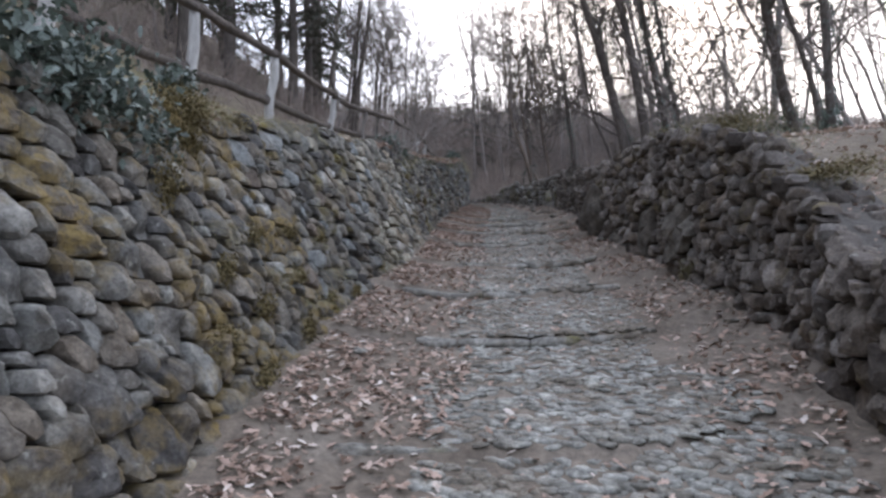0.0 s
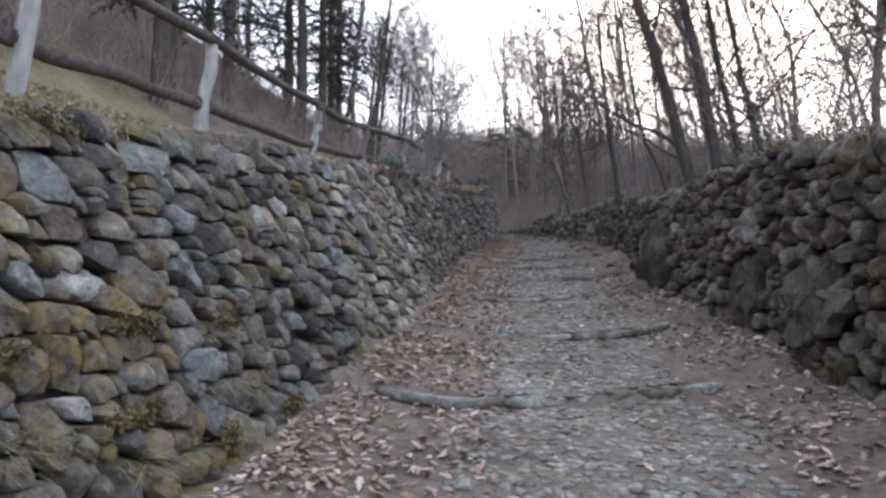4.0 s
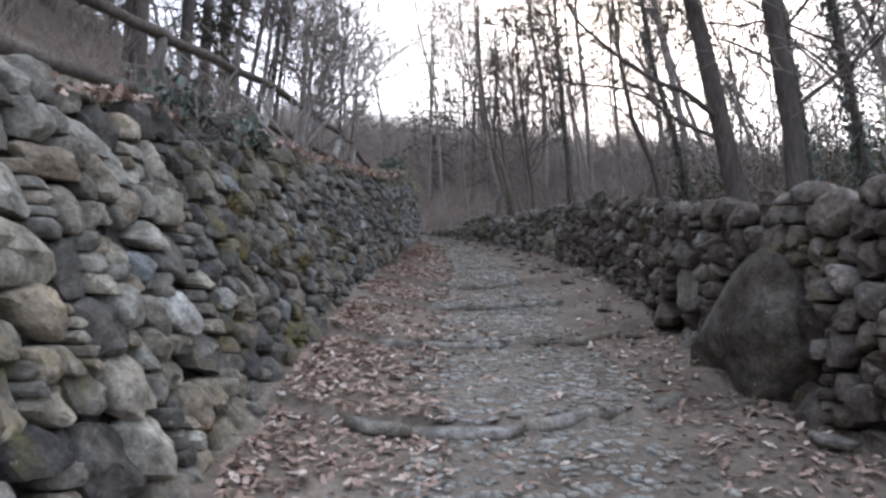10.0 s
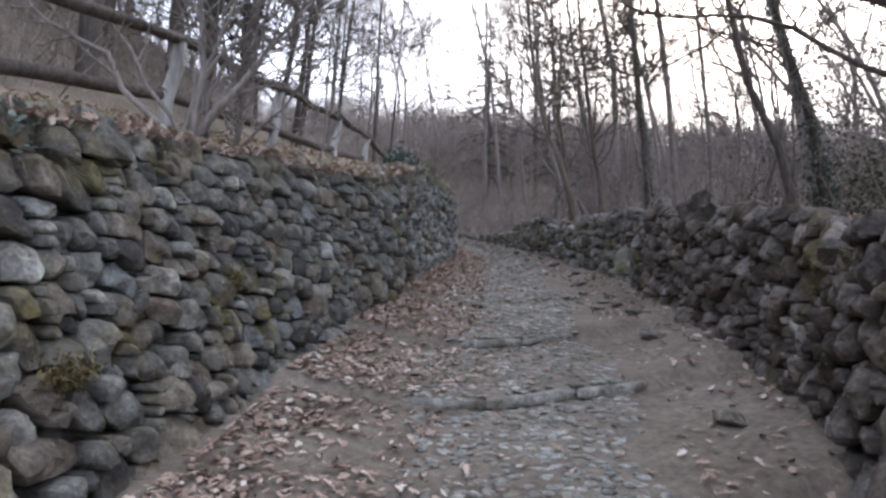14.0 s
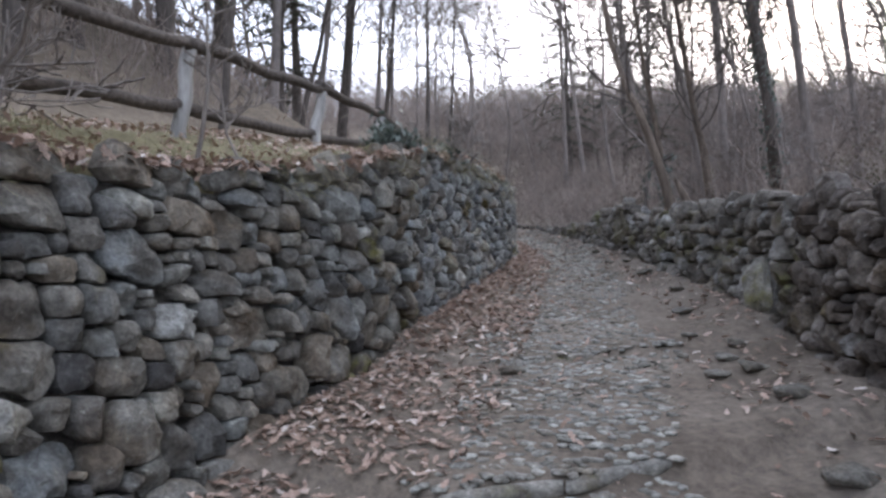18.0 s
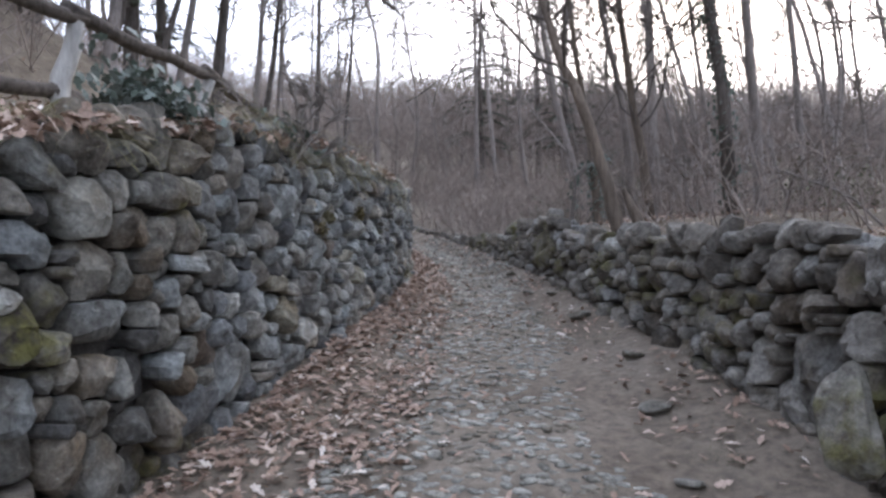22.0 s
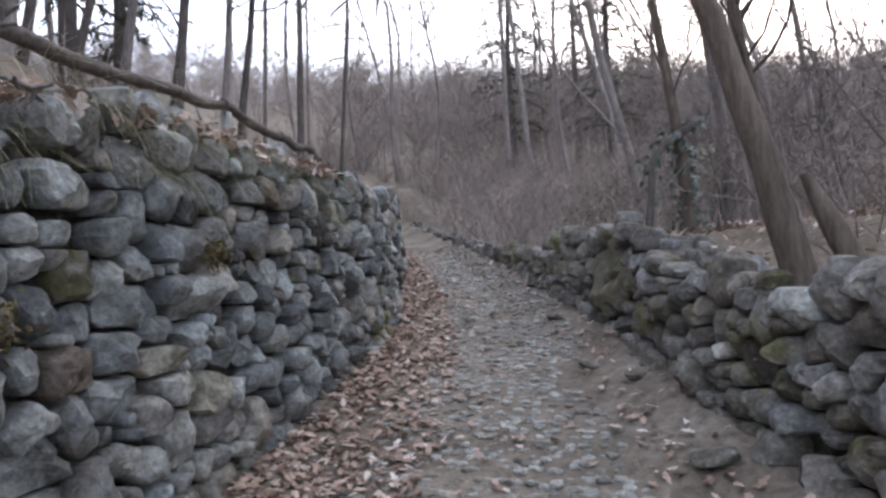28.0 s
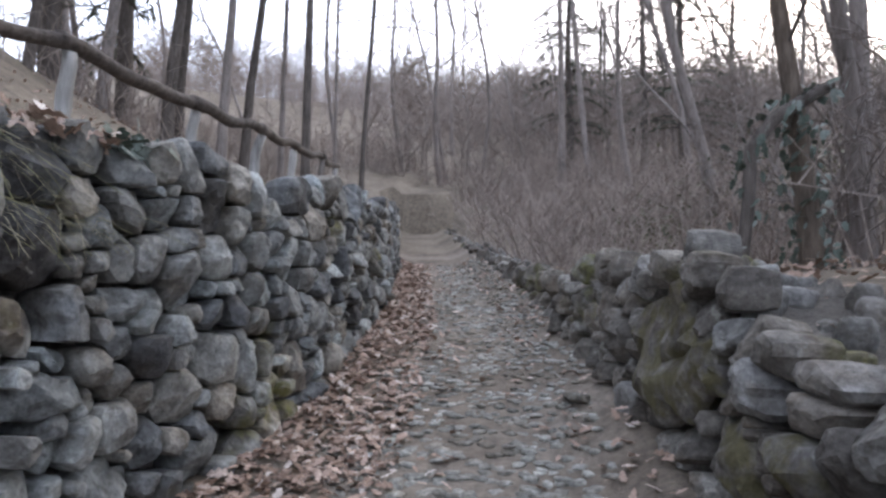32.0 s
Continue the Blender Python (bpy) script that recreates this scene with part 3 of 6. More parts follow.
def build_wall(name, side, y0, y1, material, seed, mean_w, label, keep_out=(), caps=True, bulge=1.0):
    rng = random.Random(seed)
    height = (lambda y: float(along(LEFT_H, y))) if side == "left" else (lambda y: float(along(RIGHT_H, y)))
    sign = -1 if side == "left" else 1
    ys = np.arange(y0, y1 + 0.01, 0.25)
    verts, faces = [], []
    for y in ys:
        h = height(y) - 0.12
        x0, z0, _ = face_place(side, y, 0)
        x1 = face_place(side, y, h)[0]
        deep = 0.55 if side == "right" else 0.3
        if side == "right" and 12.2 < y < 15.0:
            x0, x1, deep = x0 + 0.32, x1 + 0.32, 0.25
        g = float(along(GROUND, y))
        verts += [(x0 + sign * 0.16, y, g - 0.15), (x1 + sign * 0.16, y, g + h), (x1 + sign * (0.22 + deep), y, g + h), (x0 + sign * (0.22 + deep), y, g - 0.15)]
    for i in range(len(ys) - 1):
        for k in range(4):
            a, b = 4 * i + k, 4 * i + (k + 1) % 4
            faces.append((a, b, b + 4, a + 4))
    faces += [(0, 1, 2, 3), tuple(4 * (len(ys) - 1) + k for k in (3, 2, 1, 0))]
    wall = tagged(new(name, mesh_of(name, verts, faces, core_mat, False)), label, "stone wall", kind="structure")
    noted = [q for q in SPECIAL[side] if y0 <= q[0] < y1]
    stones = [(q[0], q[1], q[4][0], q[4][1], q[4][2], rng.choice((2.6, 3.4, 5.0)), q[4]) for q in noted]
    for y, h, w, t in pack(rng, y0, y1, height, mean_w, (0.7, 1.4) if side == "left" else (0.75, 1.45)):
        if any((y - a) ** 2 / c ** 2 + (h - b) ** 2 / d ** 2 < 0.85 for a, b, c, d in keep_out):
            continue
        stones.append((y, h, w, t, rng.gauss(0, (0.5 if y < 8 else 0.38) if side == "left" else 0.5), rng.choice((2.4, 3.0, 4.0, 6.0, 9.0)), None))
    ang, radii = outlines(stones, rng)
    for (y, h, w, t, _, _, mark), rad in zip(stones, radii):
        if min(rad) < 0.003:
            continue
        me, m = fitted_stone(rng, side, y, h, ang, rad, bulge * (1.1 if mark else 1.0), 0.6 if mark else 1.0, mark[3] if mark else material)
        under("stone", me, wall, m, mark[4] if mark else "")
    if caps:
        y = y0 + 0.1
        while y < y1 - 0.1:
            for lane in range(3 if side == "right" else 1):
                w = (rng.uniform(0.10, 0.21) if y0 < 24 else rng.uniform(0.09, 0.16)) if side == "right" else rng.uniform(0.07, 0.15)
                yy, back = y + rng.uniform(-0.1, 0.1), 0.22 + 0.19 * lane
                if height(yy + 0.35) < height(yy) - 0.1:
                    continue
                hh = min(height(yy - 0.2), height(yy + 0.2)) - 0.06 + rng.uniform(-0.05, 0.04)
                x = face_place(side, yy, hh)[0] + sign * back
                m = Matrix.Translation((x, yy, float(along(GROUND, yy)) + hh)) @ Euler((rng.uniform(-0.2, 0.2), rng.uniform(-0.2, 0.2), rng.uniform(0, 3.1))).to_matrix().to_4x4() @ Matrix.Diagonal((w * 0.55, w * 0.45, w * rng.uniform(0.36, 0.6), 1))
                under("stone", rng.choice(CAPS[("late" if side == "left" else "right_late") if y0 > (15 if side == "left" else 20) else side]), wall, m)
            y += rng.uniform(0.16, 0.24)
    return wall


CAPS = {"left": stone_meshes(stone_mossy), "late": stone_meshes(stone_blue), "right": stone_meshes(stone_dark), "right_late": stone_meshes(grey_late)}
SPECIAL = {"left": [], "right": []}


def marked(side, y, h, w, t, tilt, material, label):
    """A stone of a wall that stands out by its size or colour."""
    SPECIAL[side].append((y, h, w * 0.5, t * 0.5, (w, t, tilt, material, label)))


marked("left", 5.28, 0.85, 0.11, 0.09, 0.00, blue_stone, "blue-grey stone in the wall")
marked("left", 5.60, 1.30, 0.24, 0.15, 0.00, blue_stone, "blue-grey stone in the wall")
marked("left", 5.60, 0.74, 0.16, 0.09, 0.00, pale_stone, "pale grey stone in the wall")
marked("left", 5.83, 0.53, 0.16, 0.17, 0.00, blue_stone, "blue-grey stone in the wall")
marked("left", 5.87, 0.35, 0.23, 0.10, 0.00, stone_grey, "grey weathered stone in the wall")
marked("left", 5.91, 1.22, 0.35, 0.16, 0.00, pale_stone, "pale grey stone in the wall")
marked("left", 5.92, 1.75, 0.24, 0.22, 0.00, blue_stone, "blue-grey stone in the wall")
marked("left", 5.96, 1.52, 0.35, 0.16, 0.00, brown_stone, "brown stained stone in the wall")
marked("left", 6.11, 1.34, 0.25, 0.14, 0.00, stone_grey, "grey weathered stone in the wall")
marked("left", 6.18, 0.58, 0.21, 0.21, 0.00, brown_stone, "brown stained stone in the wall")
marked("left", 6.28, 1.50, 0.25, 0.16, 0.00, stone_grey, "grey weathered stone in the wall")
marked("left", 6.46, 1.29, 0.35, 0.19, 0.00, stone_grey, "grey weathered stone in the wall")
marked("left", 6.58, 0.38, 0.30, 0.20, 0.00, blue_stone, "blue-grey stone in the wall")
marked("left", 6.63, 0.65, 0.37, 0.17, 0.00, blue_stone, "blue-grey stone in the wall")
marked("left", 6.78, 0.96, 0.23, 0.13, 0.00, brown_stone, "brown stained stone in the wall")
marked("left", 6.80, 1.85, 0.45, 0.22, 0.00, blue_stone, "blue-grey stone in the wall")
marked("left", 6.81, 1.16, 0.19, 0.26, 0.00, blue_stone, "blue-grey stone in the wall")
marked("left", 6.90, 1.50, 0.27, 0.15, 0.00, blue_stone, "blue-grey stone in the wall")
marked("left", 6.91, 0.76, 0.38, 0.17, 0.00, moss_stone, "moss-covered stone in the wall")
marked("left", 7.02, 1.01, 0.28, 0.13, 0.00, stone_grey, "grey weathered stone in the wall")
marked("left", 7.25, 1.65, 0.20, 0.13, 0.00, stone_grey, "grey weathered stone in the wall")
marked("left", 7.28, 0.96, 0.11, 0.11, 0.00, blue_stone, "blue-grey stone in the wall")
marked("left", 7.46, 1.48, 0.28, 0.13, 0.00, stone_grey, "grey weathered stone in the wall")
marked("left", 7.51, 0.90, 0.29, 0.13, 0.00, moss_stone, "moss-covered stone in the wall")
marked("left", 7.51, 1.28, 0.36, 0.18, 0.00, brown_stone, "brown stained stone in the wall")
marked("left", 7.53, 1.64, 0.31, 0.19, 0.00, stone_grey, "grey weathered stone in the wall")
marked("left", 7.87, 0.66, 0.23, 0.12, 0.00, blue_stone, "blue-grey stone in the wall")
marked("left", 7.88, 0.84, 0.29, 0.13, 0.00, stone_grey, "grey weathered stone in the wall")
marked("left", 7.99, 1.43, 0.47, 0.24, 0.00, pale_stone, "pale grey stone in the wall")
marked("left", 8.03, 0.33, 0.43, 0.20, 0.00, stone_grey, "grey weathered stone in the wall")
marked("left", 8.05, 1.90, 0.33, 0.15, 0.00, tan_stone, "pale tan stone in the wall")
marked("left", 8.35, 0.79, 0.35, 0.16, 0.00, stone_grey, "grey weathered stone in the wall")
marked("left", 8.42, 1.55, 0.37, 0.17, 0.11, pale_stone, "pale grey stone in the wall")
marked("left", 8.50, 1.32, 0.55, 0.27, 0.00, tan_stone, "pale tan stone in the wall")
marked("left", 8.67, 0.33, 0.31, 0.16, 0.00, blue_stone, "blue-grey stone in the wall")
marked("left", 8.84, 1.01, 0.38, 0.17, 0.00, blue_stone, "blue-grey stone in the wall")
marked("left", 9.09, 1.20, 0.48, 0.22, 0.00, blue_stone, "blue-grey stone in the wall")
marked("left", 9.15, 0.86, 0.31, 0.16, 0.00, stone_grey, "grey weathered stone in the wall")
marked("left", 9.19, 0.54, 0.26, 0.11, 0.00, tan_stone, "pale tan stone in the wall")
marked("left", 9.21, 1.03, 0.24, 0.15, 0.00, blue_stone, "blue-grey stone in the wall")
marked("left", 9.26, 1.45, 0.21, 0.19, 0.00, blue_stone, "blue-grey stone in the wall")
marked("left", 9.28, 0.14, 0.52, 0.24, 0.00, tan_stone, "pale tan stone in the wall")
marked("left", 9.45, 1.60, 0.24, 0.13, 0.00, tan_stone, "pale tan stone in the wall")
marked("left", 9.46, 0.73, 0.24, 0.10, 0.00, tan_stone, "pale tan stone in the wall")
marked("left", 9.50, 1.35, 0.25, 0.11, 0.00, stone_grey, "grey weathered stone in the wall")
marked("left", 9.61, 1.46, 0.25, 0.11, 0.00, tan_stone, "pale tan stone in the wall")
marked("left", 9.65, 0.64, 0.36, 0.16, 0.00, tan_stone, "pale tan stone in the wall")
marked("left", 9.65, 1.15, 0.63, 0.32, -0.28, tan_stone, "pale tan stone in the wall")
marked("left", 9.83, 0.26, 0.38, 0.17, 0.00, tan_stone, "pale tan stone in the wall")
marked("left", 9.87, 1.74, 0.25, 0.14, 0.00, tan_stone, "pale tan stone in the wall")
marked("left", 9.89, 0.71, 0.26, 0.11, 0.00, tan_stone, "pale tan stone in the wall")
marked("left", 9.90, 1.93, 0.55, 0.26, -0.13, blue_stone, "blue-grey stone in the wall")
marked("left", 9.98, 0.53, 0.22, 0.09, 0.00, tan_stone, "pale tan stone in the wall")
marked("left", 9.99, 1.53, 0.30, 0.21, 0.00, blue_stone, "blue-grey stone in the wall")
marked("left", 10.01, 0.86, 0.27, 0.19, 0.00, stone_grey, "grey weathered stone in the wall")
marked("left", 10.11, 0.35, 0.38, 0.17, 0.00, pale_stone, "pale grey stone in the wall")
marked("left", 10.19, 1.31, 0.31, 0.23, 0.00, stone_grey, "grey weathered stone in the wall")
marked("left", 10.29, 1.02, 0.38, 0.22, 0.00, stone_grey, "grey weathered stone in the wall")
marked("left", 10.37, 0.73, 0.30, 0.13, 0.00, tan_stone, "pale tan stone in the wall")
marked("left", 10.38, 1.50, 0.34, 0.15, 0.00, tan_stone, "pale tan stone in the wall")
marked("left", 10.75, 0.99, 0.28, 0.12, 0.00, tan_stone, "pale tan stone in the wall")
marked("left", 10.75, 0.16, 0.34, 0.15, 0.00, pale_stone, "pale grey stone in the wall")
marked("left", 10.83, 0.60, 0.37, 0.17, 0.00, stone_grey, "grey weathered stone in the wall")
marked("left", 10.87, 1.29, 0.56, 0.26, -0.18, tan_stone, "pale tan stone in the wall")
marked("left", 11.05, 1.79, 0.39, 0.18, 0.00, stone_grey, "grey weathered stone in the wall")
marked("left", 11.65, 1.13, 0.33, 0.15, 0.00, tan_stone, "pale tan stone in the wall")
marked("left", 11.66, 0.74, 0.15, 0.15, 0.00, tan_stone, "pale tan stone in the wall")
marked("left", 11.73, 0.57, 0.26, 0.12, 0.00, tan_stone, "pale tan stone in the wall")
marked("left", 11.86, 0.67, 0.20, 0.10, 0.00, stone_grey, "grey weathered stone in the wall")
marked("left", 11.86, 1.06, 0.22, 0.17, 0.00, blue_stone, "blue-grey stone in the wall")
marked("left", 12.04, 0.14, 0.36, 0.16, 0.00, tan_stone, "pale tan stone in the wall")
marked("left", 12.05, 0.81, 0.32, 0.25, 0.00, pale_stone, "pale grey stone in the wall")
marked("left", 12.05, 0.37, 0.33, 0.15, 0.00, tan_stone, "pale tan stone in the wall")
marked("left", 12.20, 1.37, 0.29, 0.19, 0.00, tan_stone, "pale tan stone in the wall")
marked("left", 12.21, 0.54, 0.35, 0.22, 0.00, stone_grey, "grey weathered stone in the wall")
marked("left", 12.37, 0.92, 0.23, 0.10, 0.00, tan_stone, "pale tan stone in the wall")
marked("left", 12.41, 1.53, 0.33, 0.21, 0.00, stone_grey, "grey weathered stone in the wall")
marked("left", 12.60, 1.27, 0.31, 0.18, 0.00, stone_grey, "grey weathered stone in the wall")
marked("left", 12.62, 0.76, 0.31, 0.14, 0.00, stone_grey, "grey weathered stone in the wall")
marked("left", 12.64, 1.08, 0.29, 0.13, 0.00, stone_grey, "grey weathered stone in the wall")
marked("left", 13.04, 0.68, 0.34, 0.23, 0.71, tan_stone, "pale tan stone in the wall")
marked("left", 13.05, 0.42, 0.42, 0.19, 0.00, stone_grey, "grey weathered stone in the wall")
marked("left", 13.40, 1.47, 0.36, 0.16, 0.00, blue_stone, "blue-grey stone in the wall")
marked("left", 13.66, 0.50, 0.28, 0.20, 0.00, blue_stone, "blue-grey stone in the wall")
marked("left", 13.81, 0.32, 0.20, 0.17, 0.00, stone_grey, "grey weathered stone in the wall")
marked("left", 13.90, 0.71, 0.28, 0.14, 0.00, brown_stone, "brown stained stone in the wall")
marked("left", 14.21, 1.07, 0.26, 0.13, 0.00, blue_stone, "blue-grey stone in the wall")
marked("left", 14.23, 1.49, 0.15, 0.10, 0.00, blue_stone, "blue-grey stone in the wall")
marked("left", 14.44, 0.47, 0.34, 0.15, 0.00, brown_stone, "brown stained stone in the wall")
marked("left", 14.49, 0.68, 0.33, 0.15, 0.00, brown_stone, "brown stained stone in the wall")
marked("left", 14.56, 1.26, 0.25, 0.21, 0.00, pale_stone, "pale grey stone in the wall")
marked("left", 14.80, 1.47, 0.19, 0.09, 0.00, pale_stone, "pale grey stone in the wall")
marked("left", 14.97, 0.46, 0.33, 0.15, 0.00, stone_grey, "grey weathered stone in the wall")
marked("left", 15.22, 1.07, 0.34, 0.20, 0.00, blue_stone, "blue-grey stone in the wall")
marked("left", 15.32, 0.45, 0.24, 0.16, 0.00, stone_grey, "grey weathered stone in the wall")
marked("left", 15.46, 0.56, 0.21, 0.15, 0.00, stone_grey, "grey weathered stone in the wall")
marked("left", 15.51, 0.85, 0.30, 0.15, 0.00, brown_stone, "brown stained stone in the wall")
marked("left", 15.57, 1.00, 0.38, 0.18, 0.00, pale_stone, "pale grey stone in the wall")
marked("left", 15.66, 1.18, 0.39, 0.18, 0.00, stone_grey, "grey weathered stone in the wall")
marked("left", 15.67, 0.44, 0.23, 0.14, 0.00, brown_stone, "brown stained stone in the wall")
marked("left", 15.76, 0.31, 0.23, 0.10, 0.00, stone_grey, "grey weathered stone in the wall")
marked("left", 16.03, 0.44, 0.33, 0.17, 0.00, stone_grey, "grey weathered stone in the wall")
marked("left", 16.22, 1.35, 0.34, 0.16, 0.00, stone_grey, "grey weathered stone in the wall")
marked("left", 16.35, 0.12, 0.52, 0.29, 0.34, blue_stone, "blue-grey stone in the wall")
marked("left", 16.37, 1.14, 0.35, 0.16, 0.00, brown_stone, "brown stained stone in the wall")
marked("left", 16.49, 0.46, 0.36, 0.16, 0.00, blue_stone, "blue-grey stone in the wall")
marked("left", 16.55, 0.88, 0.54, 0.26, 0.00, moss_stone, "moss-covered stone in the wall")
marked("left", 16.67, 0.62, 0.39, 0.18, 0.00, stone_grey, "grey weathered stone in the wall")
marked("left", 16.95, 0.15, 0.39, 0.17, 0.00, stone_grey, "grey weathered stone in the wall")
marked("left", 17.08, 0.77, 0.37, 0.17, 0.00, stone_grey, "grey weathered stone in the wall")
marked("left", 17.25, 0.50, 0.33, 0.20, 0.00, blue_stone, "blue-grey stone in the wall")
marked("left", 17.86, 1.26, 0.34, 0.29, 0.00, blue_stone, "blue-grey stone in the wall")
marked("left", 18.01, 0.91, 0.26, 0.16, 0.00, pale_stone, "pale grey stone in the wall")
marked("left", 18.46, 0.91, 0.09, 0.11, 0.00, stone_grey, "grey weathered stone in the wall")
marked("left", 18.57, 0.74, 0.51, 0.23, 0.00, stone_grey, "grey weathered stone in the wall")
marked("left", 18.62, 1.52, 0.14, 0.13, 0.00, blue_stone, "blue-grey stone in the wall")
marked("left", 18.63, 1.02, 0.20, 0.13, 0.00, blue_stone, "blue-grey stone in the wall")
marked("left", 18.64, 1.30, 0.18, 0.12, 0.00, blue_stone, "blue-grey stone in the wall")
marked("left", 18.77, 1.12, 0.15, 0.11, 0.00, pale_stone, "pale grey stone in the wall")
marked("left", 18.77, 0.34, 0.31, 0.21, 0.00, stone_grey, "grey weathered stone in the wall")
marked("left", 18.84, 0.95, 0.19, 0.17, 0.00, blue_stone, "blue-grey stone in the wall")
marked("left", 18.87, 1.21, 0.22, 0.12, 0.00, stone_grey, "grey weathered stone in the wall")
marked("left", 18.89, 0.50, 0.30, 0.13, 0.00, stone_grey, "grey weathered stone in the wall")
marked("left", 18.97, 0.79, 0.25, 0.11, 0.00, blue_stone, "blue-grey stone in the wall")
marked("left", 19.04, 1.50, 0.17, 0.10, 0.00, stone_grey, "grey weathered stone in the wall")
marked("left", 19.25, 0.80, 0.21, 0.29, 0.71, blue_stone, "blue-grey stone in the wall")
marked("left", 19.28, 0.27, 0.38, 0.35, 0.46, stone_grey, "grey weathered stone in the wall")
marked("left", 19.43, 1.05, 0.25, 0.13, 0.00, stone_grey, "grey weathered stone in the wall")
marked("left", 19.54, 0.59, 0.38, 0.36, 0.40, blue_stone, "blue-grey stone in the wall")
marked("left", 19.83, 0.80, 0.23, 0.17, 0.00, blue_stone, "blue-grey stone in the wall")
marked("left", 19.84, 1.14, 0.15, 0.14, 0.00, pale_stone, "pale grey stone in the wall")
marked("left", 19.91, 0.37, 0.40, 0.24, 0.00, stone_grey, "grey weathered stone in the wall")
marked("left", 19.97, 1.32, 0.32, 0.14, 0.00, blue_stone, "blue-grey stone in the wall")
marked("left", 20.37, 0.96, 0.35, 0.15, 0.00, blue_stone, "blue-grey stone in the wall")
marked("left", 20.53, 0.45, 0.31, 0.14, 0.00, stone_grey, "grey weathered stone in the wall")
marked("left", 20.76, 0.66, 0.16, 0.12, 0.00, blue_stone, "blue-grey stone in the wall")
marked("left", 20.77, 0.80, 0.25, 0.15, 0.00, stone_grey, "grey weathered stone in the wall")
marked("left", 20.77, 1.02, 0.15, 0.16, 0.00, blue_stone, "blue-grey stone in the wall")
marked("left", 20.77, 1.48, 0.21, 0.15, 0.00, stone_grey, "grey weathered stone in the wall")
marked("left", 20.92, 0.68, 0.12, 0.12, 0.00, stone_blue, "grey weathered stone in the wall")
marked("left", 20.95, 1.11, 0.27, 0.12, 0.00, stone_blue, "grey weathered stone in the wall")
marked("left", 20.97, 1.48, 0.16, 0.15, 0.00, tan_stone, "pale tan stone in the wall")
marked("left", 20.99, 0.37, 0.38, 0.26, 0.54, stone_blue, "grey weathered stone in the wall")
marked("left", 21.05, 0.81, 0.17, 0.11, 0.00, blue_late, "blue-grey stone in the wall")
marked("left", 21.12, 0.64, 0.26, 0.21, 0.00, brown_stone, "brown stained stone in the wall")
marked("left", 21.16, 1.41, 0.20, 0.23, 0.00, stone_blue, "grey weathered stone in the wall")
marked("left", 21.24, 1.09, 0.24, 0.14, 0.00, blue_late, "blue-grey stone in the wall")
marked("left", 21.28, 1.25, 0.24, 0.16, 0.00, blue_late, "blue-grey stone in the wall")
marked("left", 21.36, 0.81, 0.18, 0.13, 0.00, pale_stone, "pale grey stone in the wall")
marked("left", 21.47, 0.44, 0.59, 0.34, 0.31, blue_late, "blue-grey stone in the wall")
marked("left", 21.56, 0.93, 0.16, 0.17, 0.00, stone_blue, "grey weathered stone in the wall")
marked("left", 21.83, 0.71, 0.25, 0.25, 0.00, blue_late, "blue-grey stone in the wall")
marked("left", 21.98, 0.41, 0.34, 0.22, 0.00, blue_late, "blue-grey stone in the wall")
marked("left", 22.00, 1.02, 0.34, 0.15, 0.00, blue_late, "blue-grey stone in the wall")
marked("left", 22.12, 0.82, 0.35, 0.16, 0.00, tan_stone, "pale tan stone in the wall")
marked("left", 22.23, 0.59, 0.44, 0.27, 0.00, tan_stone, "pale tan stone in the wall")
marked("left", 22.42, 1.48, 0.38, 0.17, 0.00, blue_late, "blue-grey stone in the wall")
marked("left", 22.44, 0.20, 0.44, 0.23, 0.00, blue_late, "blue-grey stone in the wall")
marked("left", 22.67, 1.09, 0.13, 0.19, 0.00, blue_late, "blue-grey stone in the wall")
marked("left", 22.70, 1.45, 0.16, 0.21, 0.00, stone_blue, "grey weathered stone in the wall")
marked("left", 22.78, 0.32, 0.51, 0.24, 0.00, pale_stone, "pale grey stone in the wall")
marked("left", 22.88, 0.71, 0.25, 0.20, 0.00, blue_late, "blue-grey stone in the wall")
marked("left", 22.91, 0.94, 0.32, 0.30, 0.13, blue_late, "blue-grey stone in the wall")
marked("left", 22.91, 1.30, 0.21, 0.13, 0.00, stone_blue, "grey weathered stone in the wall")
marked("left", 23.14, 0.53, 0.24, 0.12, 0.00, blue_late, "blue-grey stone in the wall")
marked("left", 23.16, 0.67, 0.26, 0.20, 0.00, blue_late, "blue-grey stone in the wall")
marked("left", 23.22, 1.53, 0.25, 0.14, 0.00, stone_blue, "grey weathered stone in the wall")
marked("left", 23.23, 0.94, 0.30, 0.17, 0.00, brown_stone, "brown stained stone in the wall")
marked("left", 23.25, 0.28, 0.35, 0.25, 0.00, pale_stone, "pale grey stone in the wall")
marked("left", 23.27, 1.22, 0.24, 0.16, 0.00, moss_stone, "moss-covered stone in the wall")
marked("left", 23.44, 0.76, 0.33, 0.15, 0.00, blue_late, "blue-grey stone in the wall")
marked("left", 23.49, 0.91, 0.21, 0.15, 0.00, stone_blue, "grey weathered stone in the wall")
marked("left", 23.53, 0.35, 0.23, 0.12, 0.00, pale_stone, "pale grey stone in the wall")
marked("left", 23.56, 1.07, 0.26, 0.16, 0.00, blue_late, "blue-grey stone in the wall")
marked("left", 23.59, 0.45, 0.25, 0.12, 0.00, stone_blue, "grey weathered stone in the wall")
marked("left", 23.74, 0.82, 0.25, 0.13, 0.00, tan_stone, "pale tan stone in the wall")
marked("left", 23.79, 0.69, 0.28, 0.13, 0.00, pale_stone, "pale grey stone in the wall")
